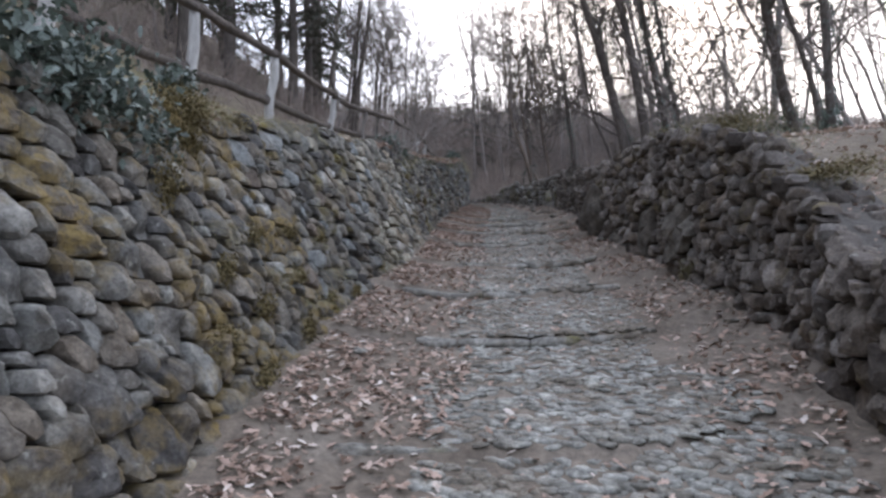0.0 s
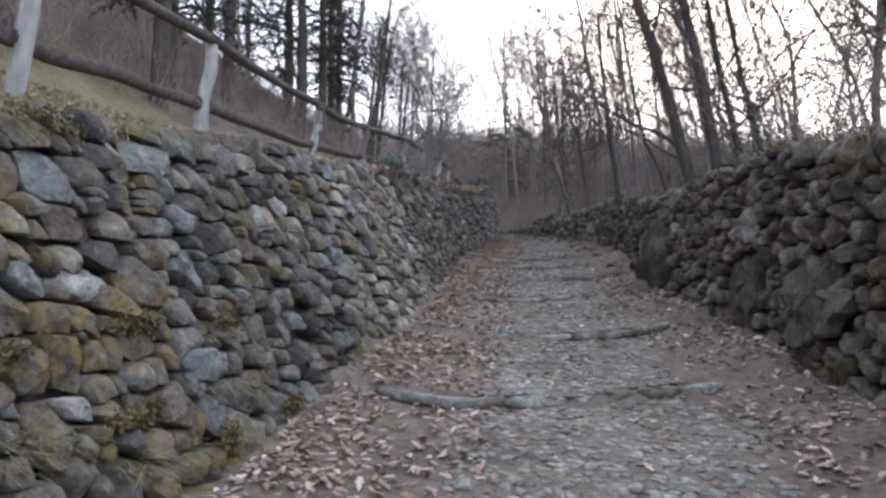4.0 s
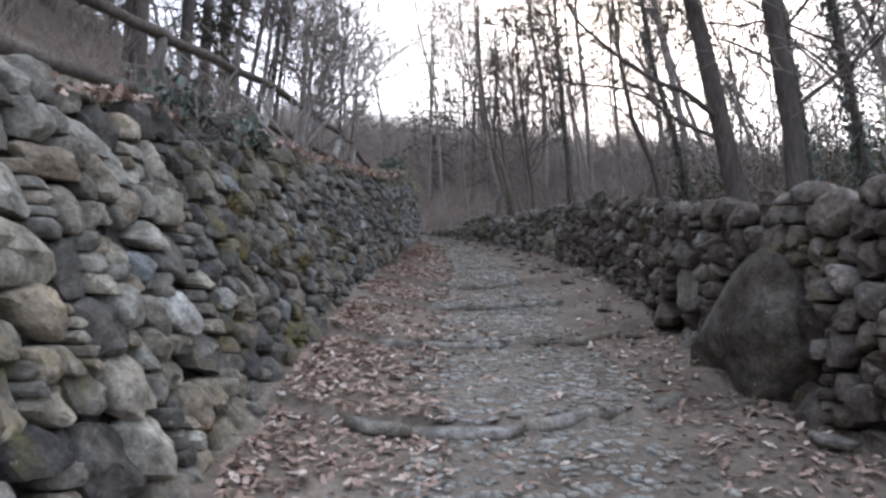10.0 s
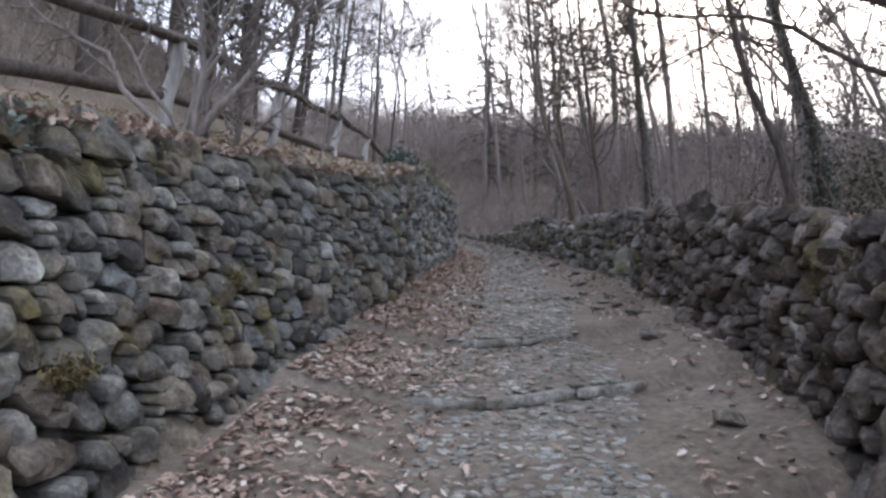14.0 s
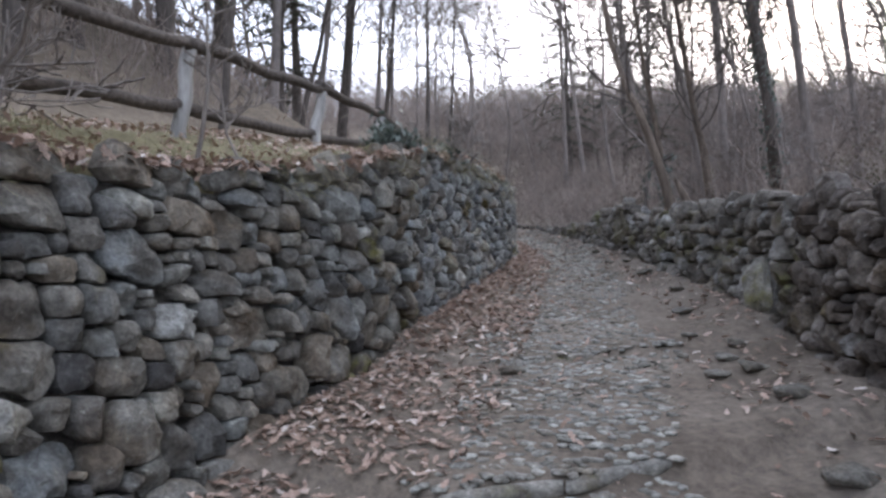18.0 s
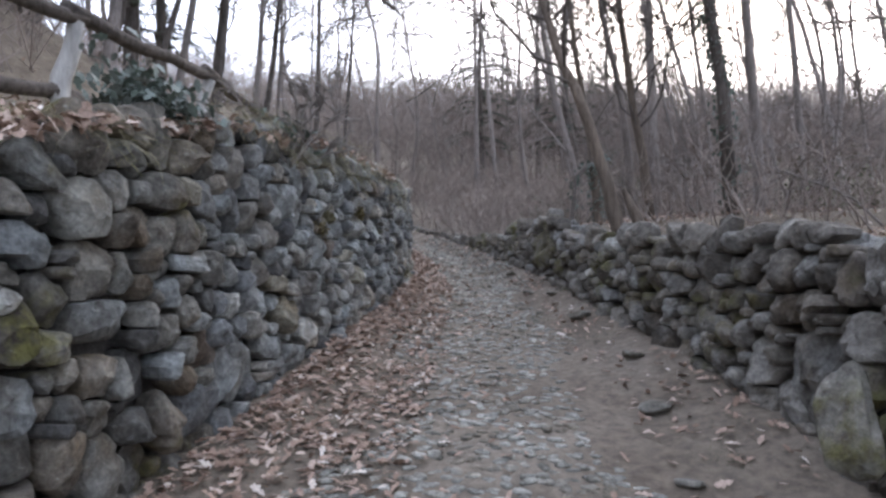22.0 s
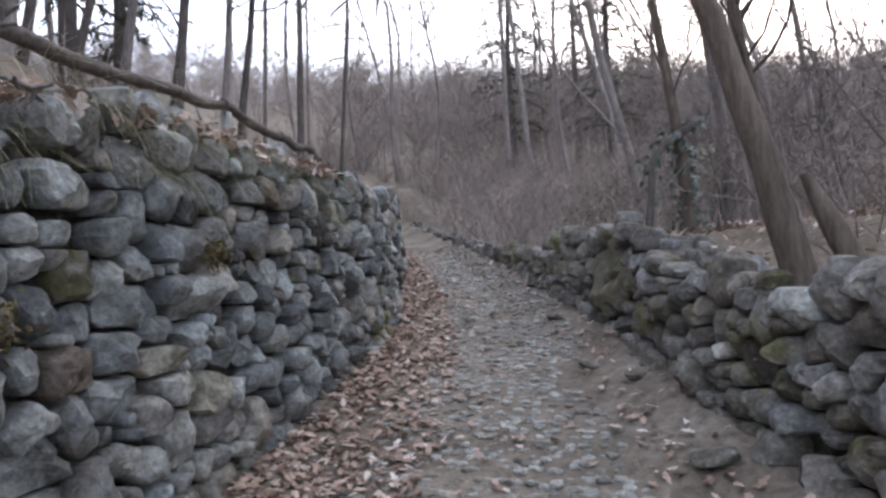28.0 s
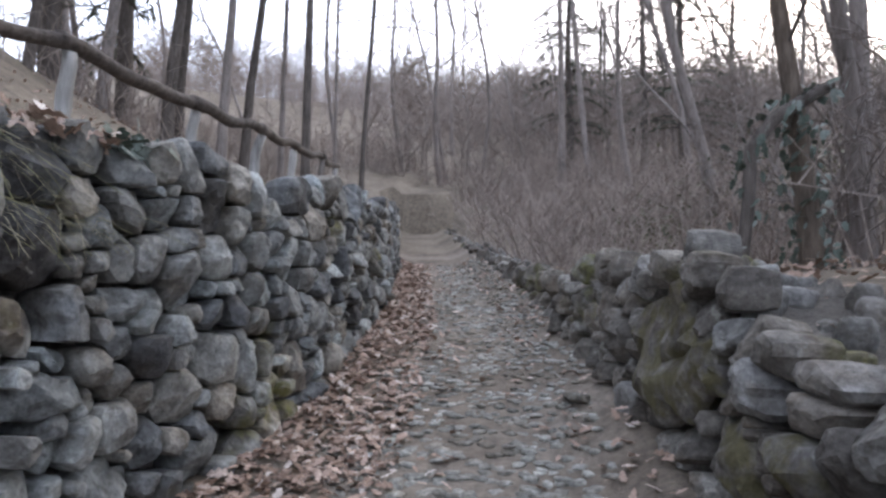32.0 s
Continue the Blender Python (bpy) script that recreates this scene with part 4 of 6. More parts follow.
marked("left", 23.80, 1.08, 0.18, 0.13, 0.00, stone_blue, "grey weathered stone in the wall")
marked("left", 24.03, 0.59, 0.29, 0.15, 0.00, tan_stone, "pale tan stone in the wall")
marked("left", 24.08, 1.46, 0.36, 0.16, 0.00, blue_late, "blue-grey stone in the wall")
marked("left", 24.08, 0.80, 0.14, 0.18, 0.00, blue_late, "blue-grey stone in the wall")
marked("left", 24.20, 0.35, 0.28, 0.16, 0.00, stone_blue, "grey weathered stone in the wall")
marked("left", 24.32, 0.83, 0.12, 0.13, 0.00, blue_late, "blue-grey stone in the wall")
marked("left", 24.32, 0.96, 0.15, 0.10, 0.00, blue_late, "blue-grey stone in the wall")
marked("left", 24.33, 0.68, 0.19, 0.13, 0.00, blue_late, "blue-grey stone in the wall")
marked("left", 24.39, 1.49, 0.13, 0.08, 0.00, stone_blue, "grey weathered stone in the wall")
marked("left", 24.39, 1.25, 0.26, 0.17, -0.13, blue_late, "blue-grey stone in the wall")
marked("left", 24.41, 1.56, 0.16, 0.08, 0.00, stone_blue, "grey weathered stone in the wall")
marked("left", 24.49, 0.51, 0.32, 0.14, 0.00, blue_late, "blue-grey stone in the wall")
marked("left", 24.50, 0.28, 0.35, 0.16, 0.00, stone_blue, "grey weathered stone in the wall")
marked("left", 24.50, 0.76, 0.19, 0.16, 0.00, blue_late, "blue-grey stone in the wall")
marked("left", 24.57, 1.46, 0.14, 0.14, 0.00, stone_blue, "grey weathered stone in the wall")
marked("left", 24.64, 1.56, 0.22, 0.09, 0.00, blue_late, "blue-grey stone in the wall")
marked("left", 24.65, 1.18, 0.21, 0.14, 0.00, stone_blue, "grey weathered stone in the wall")
marked("left", 24.65, 0.87, 0.20, 0.09, 0.00, brown_stone, "brown stained stone in the wall")
marked("left", 24.78, 0.50, 0.17, 0.13, 0.00, blue_late, "blue-grey stone in the wall")
marked("left", 24.79, 0.63, 0.20, 0.15, 0.00, blue_late, "blue-grey stone in the wall")
marked("left", 24.85, 1.15, 0.17, 0.15, 0.00, stone_blue, "grey weathered stone in the wall")
marked("left", 24.90, 0.81, 0.15, 0.13, 0.00, stone_blue, "grey weathered stone in the wall")
marked("left", 24.98, 0.26, 0.38, 0.22, 0.28, blue_late, "blue-grey stone in the wall")
marked("left", 25.07, 0.51, 0.35, 0.16, 0.00, blue_late, "blue-grey stone in the wall")
marked("left", 25.21, 0.74, 0.27, 0.14, 0.00, blue_late, "blue-grey stone in the wall")
marked("left", 25.45, 1.22, 0.28, 0.15, 0.00, blue_late, "blue-grey stone in the wall")
marked("left", 25.48, 0.30, 0.27, 0.23, 0.00, blue_late, "blue-grey stone in the wall")
marked("left", 25.57, 0.93, 0.26, 0.11, 0.00, blue_late, "blue-grey stone in the wall")
marked("left", 25.96, 0.27, 0.42, 0.19, 0.00, blue_late, "blue-grey stone in the wall")
marked("right", 5.03, 0.08, 0.85, 0.60, 0.00, stone_dark, "dark rounded stone in the wall")
marked("right", 7.55, 1.29, 0.21, 0.24, 0.00, stone_dark, "dark rounded stone in the wall")
marked("right", 8.07, 0.30, 0.49, 0.32, 0.00, moss_stone, "moss-covered stone in the wall")
marked("right", 8.11, 1.32, 0.38, 0.25, 0.00, stone_dark, "dark rounded stone in the wall")
marked("right", 8.37, 0.81, 0.92, 0.76, 0.00, boulder_mat, "large brown boulder in the wall")
marked("right", 9.04, 1.28, 0.40, 0.38, 0.00, stone_dark, "dark rounded stone in the wall")
marked("right", 9.91, 1.30, 0.51, 0.34, 0.00, stone_dark, "dark rounded stone in the wall")
marked("right", 10.01, 0.53, 0.92, 0.82, 0.00, boulder_mat, "large brown boulder in the wall")
marked("right", 11.32, 1.11, 0.31, 0.23, 0.00, stone_dark, "dark rounded stone in the wall")
marked("right", 11.47, 0.18, 0.77, 0.52, 0.00, boulder_mat, "large brown boulder in the wall")
marked("right", 11.48, 1.52, 0.26, 0.17, 0.00, stone_dark, "dark rounded stone in the wall")
marked("right", 11.71, 1.18, 0.27, 0.17, 0.00, stone_dark, "dark rounded stone in the wall")
marked("right", 11.85, 0.68, 0.18, 0.11, 0.00, stone_dark, "dark rounded stone in the wall")
marked("right", 11.88, 1.61, 0.25, 0.16, 0.00, stone_dark, "dark rounded stone in the wall")
marked("right", 11.88, 0.99, 0.28, 0.18, 0.00, stone_dark, "dark rounded stone in the wall")
marked("right", 12.10, 0.43, 0.21, 0.16, 0.00, stone_dark, "dark rounded stone in the wall")
marked("right", 13.08, 1.21, 0.30, 0.19, 0.00, stone_dark, "dark rounded stone in the wall")
marked("right", 13.61, 0.95, 0.22, 0.14, 0.00, stone_dark, "dark rounded stone in the wall")
marked("right", 13.75, 1.10, 0.29, 0.18, 0.00, stone_dark, "dark rounded stone in the wall")
marked("right", 13.98, 1.12, 0.22, 0.19, 0.00, grey_late, "grey weathered stone in the wall")
marked("right", 14.29, 0.68, 0.54, 0.36, 0.28, slab_grey, "dark slab bridging a hollow in the wall")
marked("right", 14.38, 0.96, 0.35, 0.23, 0.00, stone_dark, "dark rounded stone in the wall")
marked("right", 14.92, 0.35, 0.47, 0.31, 0.00, stone_dark, "dark rounded stone in the wall")
marked("right", 14.93, 1.27, 0.23, 0.14, 0.00, stone_dark, "dark rounded stone in the wall")
marked("right", 16.39, 0.63, 0.30, 0.22, 0.00, pale_stone, "pale grey stone in the wall")
marked("right", 16.97, 0.95, 0.29, 0.18, 0.00, stone_dark, "dark rounded stone in the wall")
marked("right", 17.07, 0.69, 0.34, 0.22, 0.00, stone_dark, "dark rounded stone in the wall")
marked("right", 17.51, 0.81, 0.20, 0.12, 0.00, pale_stone, "pale grey stone in the wall")
marked("right", 17.78, 0.91, 0.28, 0.18, 0.00, stone_dark, "dark rounded stone in the wall")
marked("right", 18.78, 1.23, 0.67, 0.46, -0.18, boulder_mat, "large brown boulder in the wall")
marked("right", 19.59, 0.36, 0.22, 0.14, 0.00, grey_late, "grey weathered stone in the wall")
marked("right", 19.66, 0.95, 0.15, 0.23, 0.00, stone_dark, "dark rounded stone in the wall")
marked("right", 19.78, 0.69, 0.21, 0.13, 0.00, stone_dark, "dark rounded stone in the wall")
marked("right", 19.95, 1.03, 0.33, 0.21, 0.00, stone_dark, "dark rounded stone in the wall")
marked("right", 19.97, 0.10, 0.20, 0.12, 0.00, stone_dark, "dark rounded stone in the wall")
marked("right", 20.28, 0.87, 0.27, 0.17, 0.00, stone_dark_late, "dark rounded stone in the wall")
marked("right", 21.24, 0.48, 0.67, 0.49, 0.00, grey_late, "grey weathered stone in the wall")
marked("right", 21.77, 0.79, 0.21, 0.13, 0.00, moss_stone, "moss-covered stone in the wall")
marked("right", 21.86, 1.07, 0.18, 0.10, 0.00, pale_stone, "pale grey stone in the wall")
marked("right", 22.11, 0.90, 0.19, 0.11, 0.00, moss_stone, "moss-covered stone in the wall")
marked("right", 22.14, 0.59, 0.21, 0.13, 0.00, moss_stone, "moss-covered stone in the wall")
marked("right", 22.16, 1.09, 0.19, 0.12, 0.00, stone_dark_late, "dark rounded stone in the wall")
marked("right", 22.18, 0.31, 0.19, 0.11, 0.00, stone_dark_late, "dark rounded stone in the wall")
marked("right", 22.96, 0.67, 0.23, 0.14, 0.00, grey_late, "grey weathered stone in the wall")
marked("right", 23.04, 0.48, 0.24, 0.15, 0.00, grey_late, "grey weathered stone in the wall")
marked("right", 23.51, 0.46, 0.31, 0.20, 0.00, moss_stone, "moss-covered stone in the wall")
marked("right", 23.69, 0.63, 0.22, 0.27, -0.28, grey_late, "grey weathered stone in the wall")
marked("right", 24.04, 0.37, 0.21, 0.13, 0.00, grey_late, "grey weathered stone in the wall")
marked("right", 24.08, 0.18, 0.26, 0.17, 0.00, stone_dark_late, "dark rounded stone in the wall")
marked("right", 24.12, 0.59, 0.23, 0.14, 0.00, grey_late, "grey weathered stone in the wall")
marked("right", 24.21, 0.84, 0.24, 0.15, 0.00, pale_stone, "pale grey stone in the wall")
marked("right", 24.27, 0.35, 0.17, 0.10, 0.00, grey_late, "grey weathered stone in the wall")
marked("right", 24.38, 0.18, 0.23, 0.14, 0.00, stone_dark_late, "dark rounded stone in the wall")
marked("right", 24.47, 0.33, 0.24, 0.15, 0.00, grey_late, "grey weathered stone in the wall")
marked("right", 24.54, 0.52, 0.23, 0.23, 0.00, boulder_mat, "large brown boulder in the wall")
marked("right", 24.54, 0.68, 0.13, 0.10, 0.00, stone_dark_late, "dark rounded stone in the wall")
marked("right", 24.62, 0.78, 0.20, 0.12, 0.00, grey_late, "grey weathered stone in the wall")
marked("right", 24.79, 0.48, 0.13, 0.13, 0.00, pale_stone, "pale grey stone in the wall")
marked("right", 25.04, 0.79, 0.13, 0.07, 0.00, grey_late, "grey weathered stone in the wall")
marked("right", 25.08, 0.60, 0.21, 0.13, 0.00, moss_stone, "moss-covered stone in the wall")
marked("right", 25.45, 0.56, 0.22, 0.16, 0.00, moss_stone, "moss-covered stone in the wall")
marked("right", 25.43, 0.80, 0.17, 0.10, 0.00, grey_late, "grey weathered stone in the wall")
marked("right", 26.03, 0.77, 0.26, 0.12, 0.00, grey_late, "grey weathered stone in the wall")
marked("right", 25.79, 0.69, 0.35, 0.17, 0.00, grey_late, "grey weathered stone in the wall")
marked("right", 26.10, 0.60, 0.22, 0.12, 0.00, moss_stone, "moss-covered stone in the wall")
marked("right", 25.90, 0.42, 0.48, 0.25, 0.00, moss_stone, "moss-covered stone in the wall")
marked("right", 26.56, 0.53, 0.9, 0.6, 0.0, moss_stone, "large moss-covered stone in the wall")
BOULDER = (13.05, 0.5, 0.72, 0.58)

out_l = [s[:4] for s in SPECIAL["left"]]
out_r = [s[:4] for s in SPECIAL["right"]] + [BOULDER, (14.45, 0.25, 0.35, 0.38)]
walls = {"left": [], "right": []}
for n_, (a, b, set_, w_) in enumerate([(-3, 3, stone_ochre, 0.21), (3, 6.6, stone_ochre, 0.185), (6.6, 9.2, stone_mossy, 0.205), (9.2, 12.4, stone_tan, 0.215), (12.4, 15.4, stone_mossy, 0.19), (15.4, 18.4, stone_grey, 0.20),
                                       (18.4, 21.2, stone_grey, 0.19), (21.2, 24, stone_blue, 0.18), (24, 27, stone_blue, 0.155), (27, 33, stone_blue, 0.15), (33, 41, stone_blue, 0.28)]):
    walls["left"].append((a, b, build_wall("wall_left_%d" % (n_ + 1), "left", a, b, set_, 50 + n_, w_, "tall dry-stone retaining wall of grey rounded fieldstones with mossy patches", out_l)))
for n_, (a, b, set_, w_) in enumerate([(-3, 4, stone_dark, 0.25), (4, 8.6, stone_dark, 0.24), (8.6, 12.3, stone_dark, 0.21), (12.3, 16.5, stone_dark, 0.20), (16.5, 20.5, stone_dark, 0.185), (20.5, 24.2, stone_dark_late, 0.18),
                                       (24.2, 29.2, stone_dark_late, 0.15), (29.2, 34, stone_dark_late, 0.22), (34, 41, stone_dark_late, 0.3)]):
    walls["right"].append((a, b, build_wall("wall_right_%d" % (n_ + 1), "right", a, b, set_, 90 + n_, w_, "low dry-stone wall of dark rounded fieldstones with moss on top", out_r, True, 1.25)))
v, f = stone_shape(77, 14, 0.3, 0.34)
boulder = tagged(new("boulder", mesh_np("boulder", v, f, boulder_mat, True)), "huge brown-grey boulder built into the foot of the wall", "boulder")
boulder.matrix_basis = Matrix.Translation((3.34, 13.12, 2.9)) @ Euler((-0.3, -0.18, 0.12)).to_matrix().to_4x4() @ Matrix.Diagonal((0.6, 0.95, 0.72, 1))
v, f = stone_shape(91, 10, 0.3, 0.22)
slab = tagged(new("standing_stone", mesh_np("standing_stone", v, f, slab_grey, True)), "pale flat stone slab leaning upright against the wall", "stone")
slab.matrix_basis = Matrix.Translation((3.16, 20.4, 4.42)) @ Euler((-0.3, 0.2, 0.55)).to_matrix().to_4x4() @ Matrix.Diagonal((0.06, 0.11, 0.24, 1))

# ---- cobbles and step stones of the lane ----
paving = tagged(new("pavement"), "worn grey cobble strip with stone step edges sunk in the dirt lane", "pavement", kind="structure")
rng = np.random.RandomState(11)
cob_xy = []
for y in np.arange(0.3, 34, 0.07):
    mid = along(([0, 6, 10, 14, 20, 25, 29, 33], [1.0, 1.05, 1.25, 1.45, 1.75, 1.75, 1.5, 0.5]), y)
    half = along(([0, 8, 14, 20, 24, 28, 33], [1.0, 0.92, 0.85, 0.72, 0.68, 0.6, 0.45]), y) + 0.12 * math.sin(1.9 * y) + 0.08 * math.sin(4.3 * y)
    x = mid - half
    while x < mid + half:
        worn = 0.5 + 0.5 * math.sin(1.3 * y + 2.1 * x + 2 * math.sin(0.7 * y))
        edge = abs(x - mid) / half
        if rng.rand() > 0.03 + 0.22 * worn * edge ** 2:
            cob_xy.append((x + rng.uniform(-0.02, 0.02), y + rng.uniform(-0.06, 0.06)))
        x += rng.uniform(0.055, 0.105)
cob_xy = np.array(cob_xy)
n = len(cob_xy)
cz = lane_z(cob_xy[:, 0], cob_xy[:, 1])
csize = np.interp(cob_xy[:, 1], [4.5, 7.5], [1.35, 1.0])[:, None] * np.c_[rng.uniform(0.032, 0.058, n), rng.uniform(0.026, 0.044, n), rng.uniform(0.010, 0.017, n)]
cplace = frames(np.c_[cob_xy, cz - 0.004 + rng.uniform(-0.008, 0.006, n)], rng.uniform(-1.57, 1.57, n), rng.uniform(-0.12, 0.16, n), rng.uniform(-0.12, 0.12, n), csize)
near = (cob_xy[:, 1] > 8.2) & (cob_xy[:, 1] < 10.6)
near[np.flatnonzero(near)[300:]] = False
cob_set = stone_meshes(cobble_mat, PEBBLES)
for k in np.flatnonzero(near):
    under("cobble", cob_set[k % len(cob_set)], paving, Matrix(cplace[k].tolist()))
for s in range(4):
    some = np.flatnonzero(~near)[s::4]
    v, f = repeat(*SMALL[s], cplace[some])
    tagged(under("cobbles", mesh_np("cobbles", v, f, cobble_joined_mat, True), paving), "small worn cobbles bedded in dirt", kind="stuff")
step_mat = stone_material("step_stone", [(0.0, (0.21, 0.201, 0.178)), (1.0, (0.28, 0.268, 0.24))], 0.1)
prng = random.Random(5)


def step_bar(k, x0, x1):
    """A long narrow edging stone that follows the line of a step, worn round on top."""
    n, sides = max(4, int((x1 - x0) / 0.09)), 10
    verts, faces = [], []
    off = Vector((prng.uniform(0, 90), prng.uniform(0, 90), 0))
    thick, tall, lift = prng.uniform(0.05, 0.075), prng.uniform(0.04, 0.05), prng.uniform(-0.034, -0.018)
    for i in range(n + 1):
        x = x0 + (x1 - x0) * i / n
        y = float(step_line(k, x)) + 0.02 * noise.noise(off + Vector((x * 1.3, 0, 0)))
        z = float(lane_z(x, y + 0.07)) - 0.04 + lift
        end = 0.72 if i in (0, n) else 1.0
        for q in range(sides):
            a = 2 * math.pi * q / sides
            c, sn = math.cos(a), math.sin(a)
            r = (abs(c) ** 5 + abs(sn) ** 5) ** (-1 / 5) * end * (1 + 0.16 * noise.noise(off + Vector((x * 4, c * 0.7, sn * 0.7))) + 0.08 * noise.noise(off + Vector((x * 17, c * 2, sn * 2))))
            verts.append((x, y + thick * r * c, z + tall * r * sn))
    for i in range(n):
        for q in range(sides):
            q2 = (q + 1) % sides
            faces.append((i * sides + q, (i + 1) * sides + q, (i + 1) * sides + q2, i * sides + q2))
    faces += [tuple(range(sides)), tuple(n * sides + q for q in range(sides))[::-1]]
    return mesh_of("step_stone", verts, faces, step_mat)


SPANS = {0: (-0.5, 0.3), 1: (-0.2, 2.1), 2: (-0.5, 2.3), 3: (0.1, 2.5), 4: (0.1, 2.5), 5: (0.2, 2.7), 6: (0.7, 2.75), 7: (1.1, 2.4), 8: (1.15, 1.95)}
for k in range(len(STEPS)):
    x, stop = SPANS[k]
    while x < stop - 0.15:
        w = min(prng.uniform(0.35, 1.0), stop - x)
        under("step_stone", step_bar(k, x, x + w), paving)
        x += w + 0.012
# loose stones along the lane
loose = random.Random(8)
loose_set = stone_meshes(slab_grey, SHAPES[:12])
for x, y, s in [(2.48, 13.33, 0.06), (2.6, 25.5, 0.08), (2.95, 9.6, 0.06), (2.75, 19.95, 0.09), (3.0, 20.0, 0.11), (2.9, 20.3, 0.08), (3.05, 20.65, 0.1), (2.6, 20.5, 0.06), (3.08, 19.4, 0.12), (2.75, 21.0, 0.07), (1.25, 20.15, 0.1), (2.9, 12.0, 0.13),
                (2.75, 14.75, 0.09), (2.65, 14.55, 0.06), (2.9, 16.2, 0.14), (3.0, 18.4, 0.13), (2.85, 22.0, 0.12), (0.75, 17.1, 0.08), (2.35, 26.0, 0.09), (2.2, 27.3, 0.1), (2.95, 23.0, 0.1), (2.75, 24.4, 0.12), (-0.65, 5.5, 0.08), (2.8, 6.3, 0.07)]:
    ob = tagged(new("stone", loose.choice(loose_set)), "loose grey stone lying on the lane", "stone", "loose stones on the lane")
    ob.matrix_basis = Matrix.Translation((x, y, float(lane_z(x, y)) + s * 0.2)) @ Euler((0.1, 0.1, loose.uniform(0, 3))).to_matrix().to_4x4() @ Matrix.Diagonal((s * 1.1, s * 0.85, s * 0.36, 1))


# ---- leaves and grass ----
def leaf_shape():
    """An oak leaf: a lobed outline on a bent midrib. Returns verts and triangles."""
    rib = [(0, -1.0, 0.0), (0, -0.35, 0.10), (0, 0.3, 0.16), (0, 1.0, 0.02)]
    left = [(-0.34, -0.5, 0.2), (-0.22, -0.2, 0.1), (-0.55, 0.1, 0.24), (-0.3, 0.42, 0.14), (-0.34, 0.75, 0.2)]
    right = [(-x, y + 0.05, z * 0.7) for x, y, z in left]
    v = rib + left + right
    f = [(0, 4, 1), (4, 5, 1), (5, 6, 1), (6, 2, 1), (6, 7, 2), (7, 8, 2), (8, 3, 2), (0, 1, 9), (9, 1, 10), (10, 1, 11), (11, 1, 2), (11, 2, 12), (12, 2, 13), (13, 2, 3)]
    return np.array(v, float), np.array(f)


LEAF = leaf_shape()
rng = np.random.RandomState(3)
n = 43000
ly = rng.uniform(0.8, 34, n) 
lu = np.where(rng.rand(n) < np.where(ly < 13, 0.5, 0.62), rng.beta(0.95, 2.9, n), 1 - rng.beta(1.0, 2.4, n))
patchy = 0.5 + 0.5 * wob(lu * 3, ly, 2.1, 7)
left, right = along(LEFT, ly), along(RIGHT, ly)
lxp = left + (right - left) * lu
centre = np.abs(lu - 0.55) < 0.22
late_right = (lu > 0.55) & (ly > 15)
keep = ((rng.rand(n) < 0.25 + 0.75 * patchy) | (lu < 0.12)) & ~(centre & (rng.rand(n) < 0.88)) & ~(late_right & (rng.rand(n) < 0.55)) & ~((ly > 24) & (lu > 0.5) & (rng.rand(n) < 0.35))
lxp, ly = lxp[keep], ly[keep]
n = len(ly)
size = rng.uniform(0.02, 0.05, n)
lz = lane_z(lxp, ly) + 0.008 + rng.rand(n) * 0.03
v, f = repeat(*LEAF, frames(np.c_[lxp, ly, lz], rng.uniform(0, 6.28, n), rng.normal(0, 0.3, n), rng.normal(0, 0.3, n), np.c_[size, size, size * rng.choice([-1, 1, 1.4], n)]))
tagged(new("fallen_leaves", mesh_np("fallen_leaves", v, f, fallen)), "dry brown oak leaves drifted along the lane edges", "leaves", kind="stuff")

# leaves on the wall tops and banks
n = 25000
side = rng.rand(n) < 0.55
by = rng.uniform(3, 33, n)
bx = np.where(side, along(LEFT, by) - along(LEFT_LEAN, by) * 1.8 - 0.15 - rng.beta(1, 2.2, n) * np.where(by > 14, 6.0, 2.4), along(RIGHT, by) + 0.25 + rng.beta(1, 2.0, n) * 5)
keep = rng.rand(n) < np.where(side, np.where((by > 15.5) & (by < 25), 1.0, 0.45), 0.8)
bx, by = bx[keep], by[keep]
n = len(by)
size = rng.uniform(0.022, 0.045, n)
v, f = repeat(*LEAF, frames(np.c_[bx, by, land_z(bx, by) + 0.02 + rng.rand(n) * 0.05], rng.uniform(0, 6.28, n), rng.normal(0, 0.45, n), rng.normal(0, 0.45, n), np.c_[size, size, size]))
tagged(new("bank_leaves", mesh_np("bank_leaves", v, f, fallen)), "dry brown leaves on the banks above the walls", "leaves", kind="stuff")

# leaves caught among the top stones of the tall wall
n = 4200
wy = rng.uniform(11.5, 25.5, n)
wh = along(LEFT_H, wy)
wx = along(LEFT, wy) - along(LEFT_LEAN, wy) * wh - 0.42 * rng.rand(n) + 0.03
size = rng.uniform(0.025, 0.055, n)
wz = along(GROUND, wy) + wh - 0.02 + 0.07 * rng.rand(n) + 0.04 * wob(wx, wy, 4.0, 2)
v, f = repeat(*LEAF, frames(np.c_[wx, wy, wz], rng.uniform(0, 6.28, n), rng.normal(0, 0.6, n), rng.normal(0, 0.6, n), np.c_[size, size, size]))
tagged(new("wall_top_leaves", mesh_np("wall_top_leaves", v, f, fallen)), "dry brown leaves caught on top of the wall", "leaves", kind="stuff")

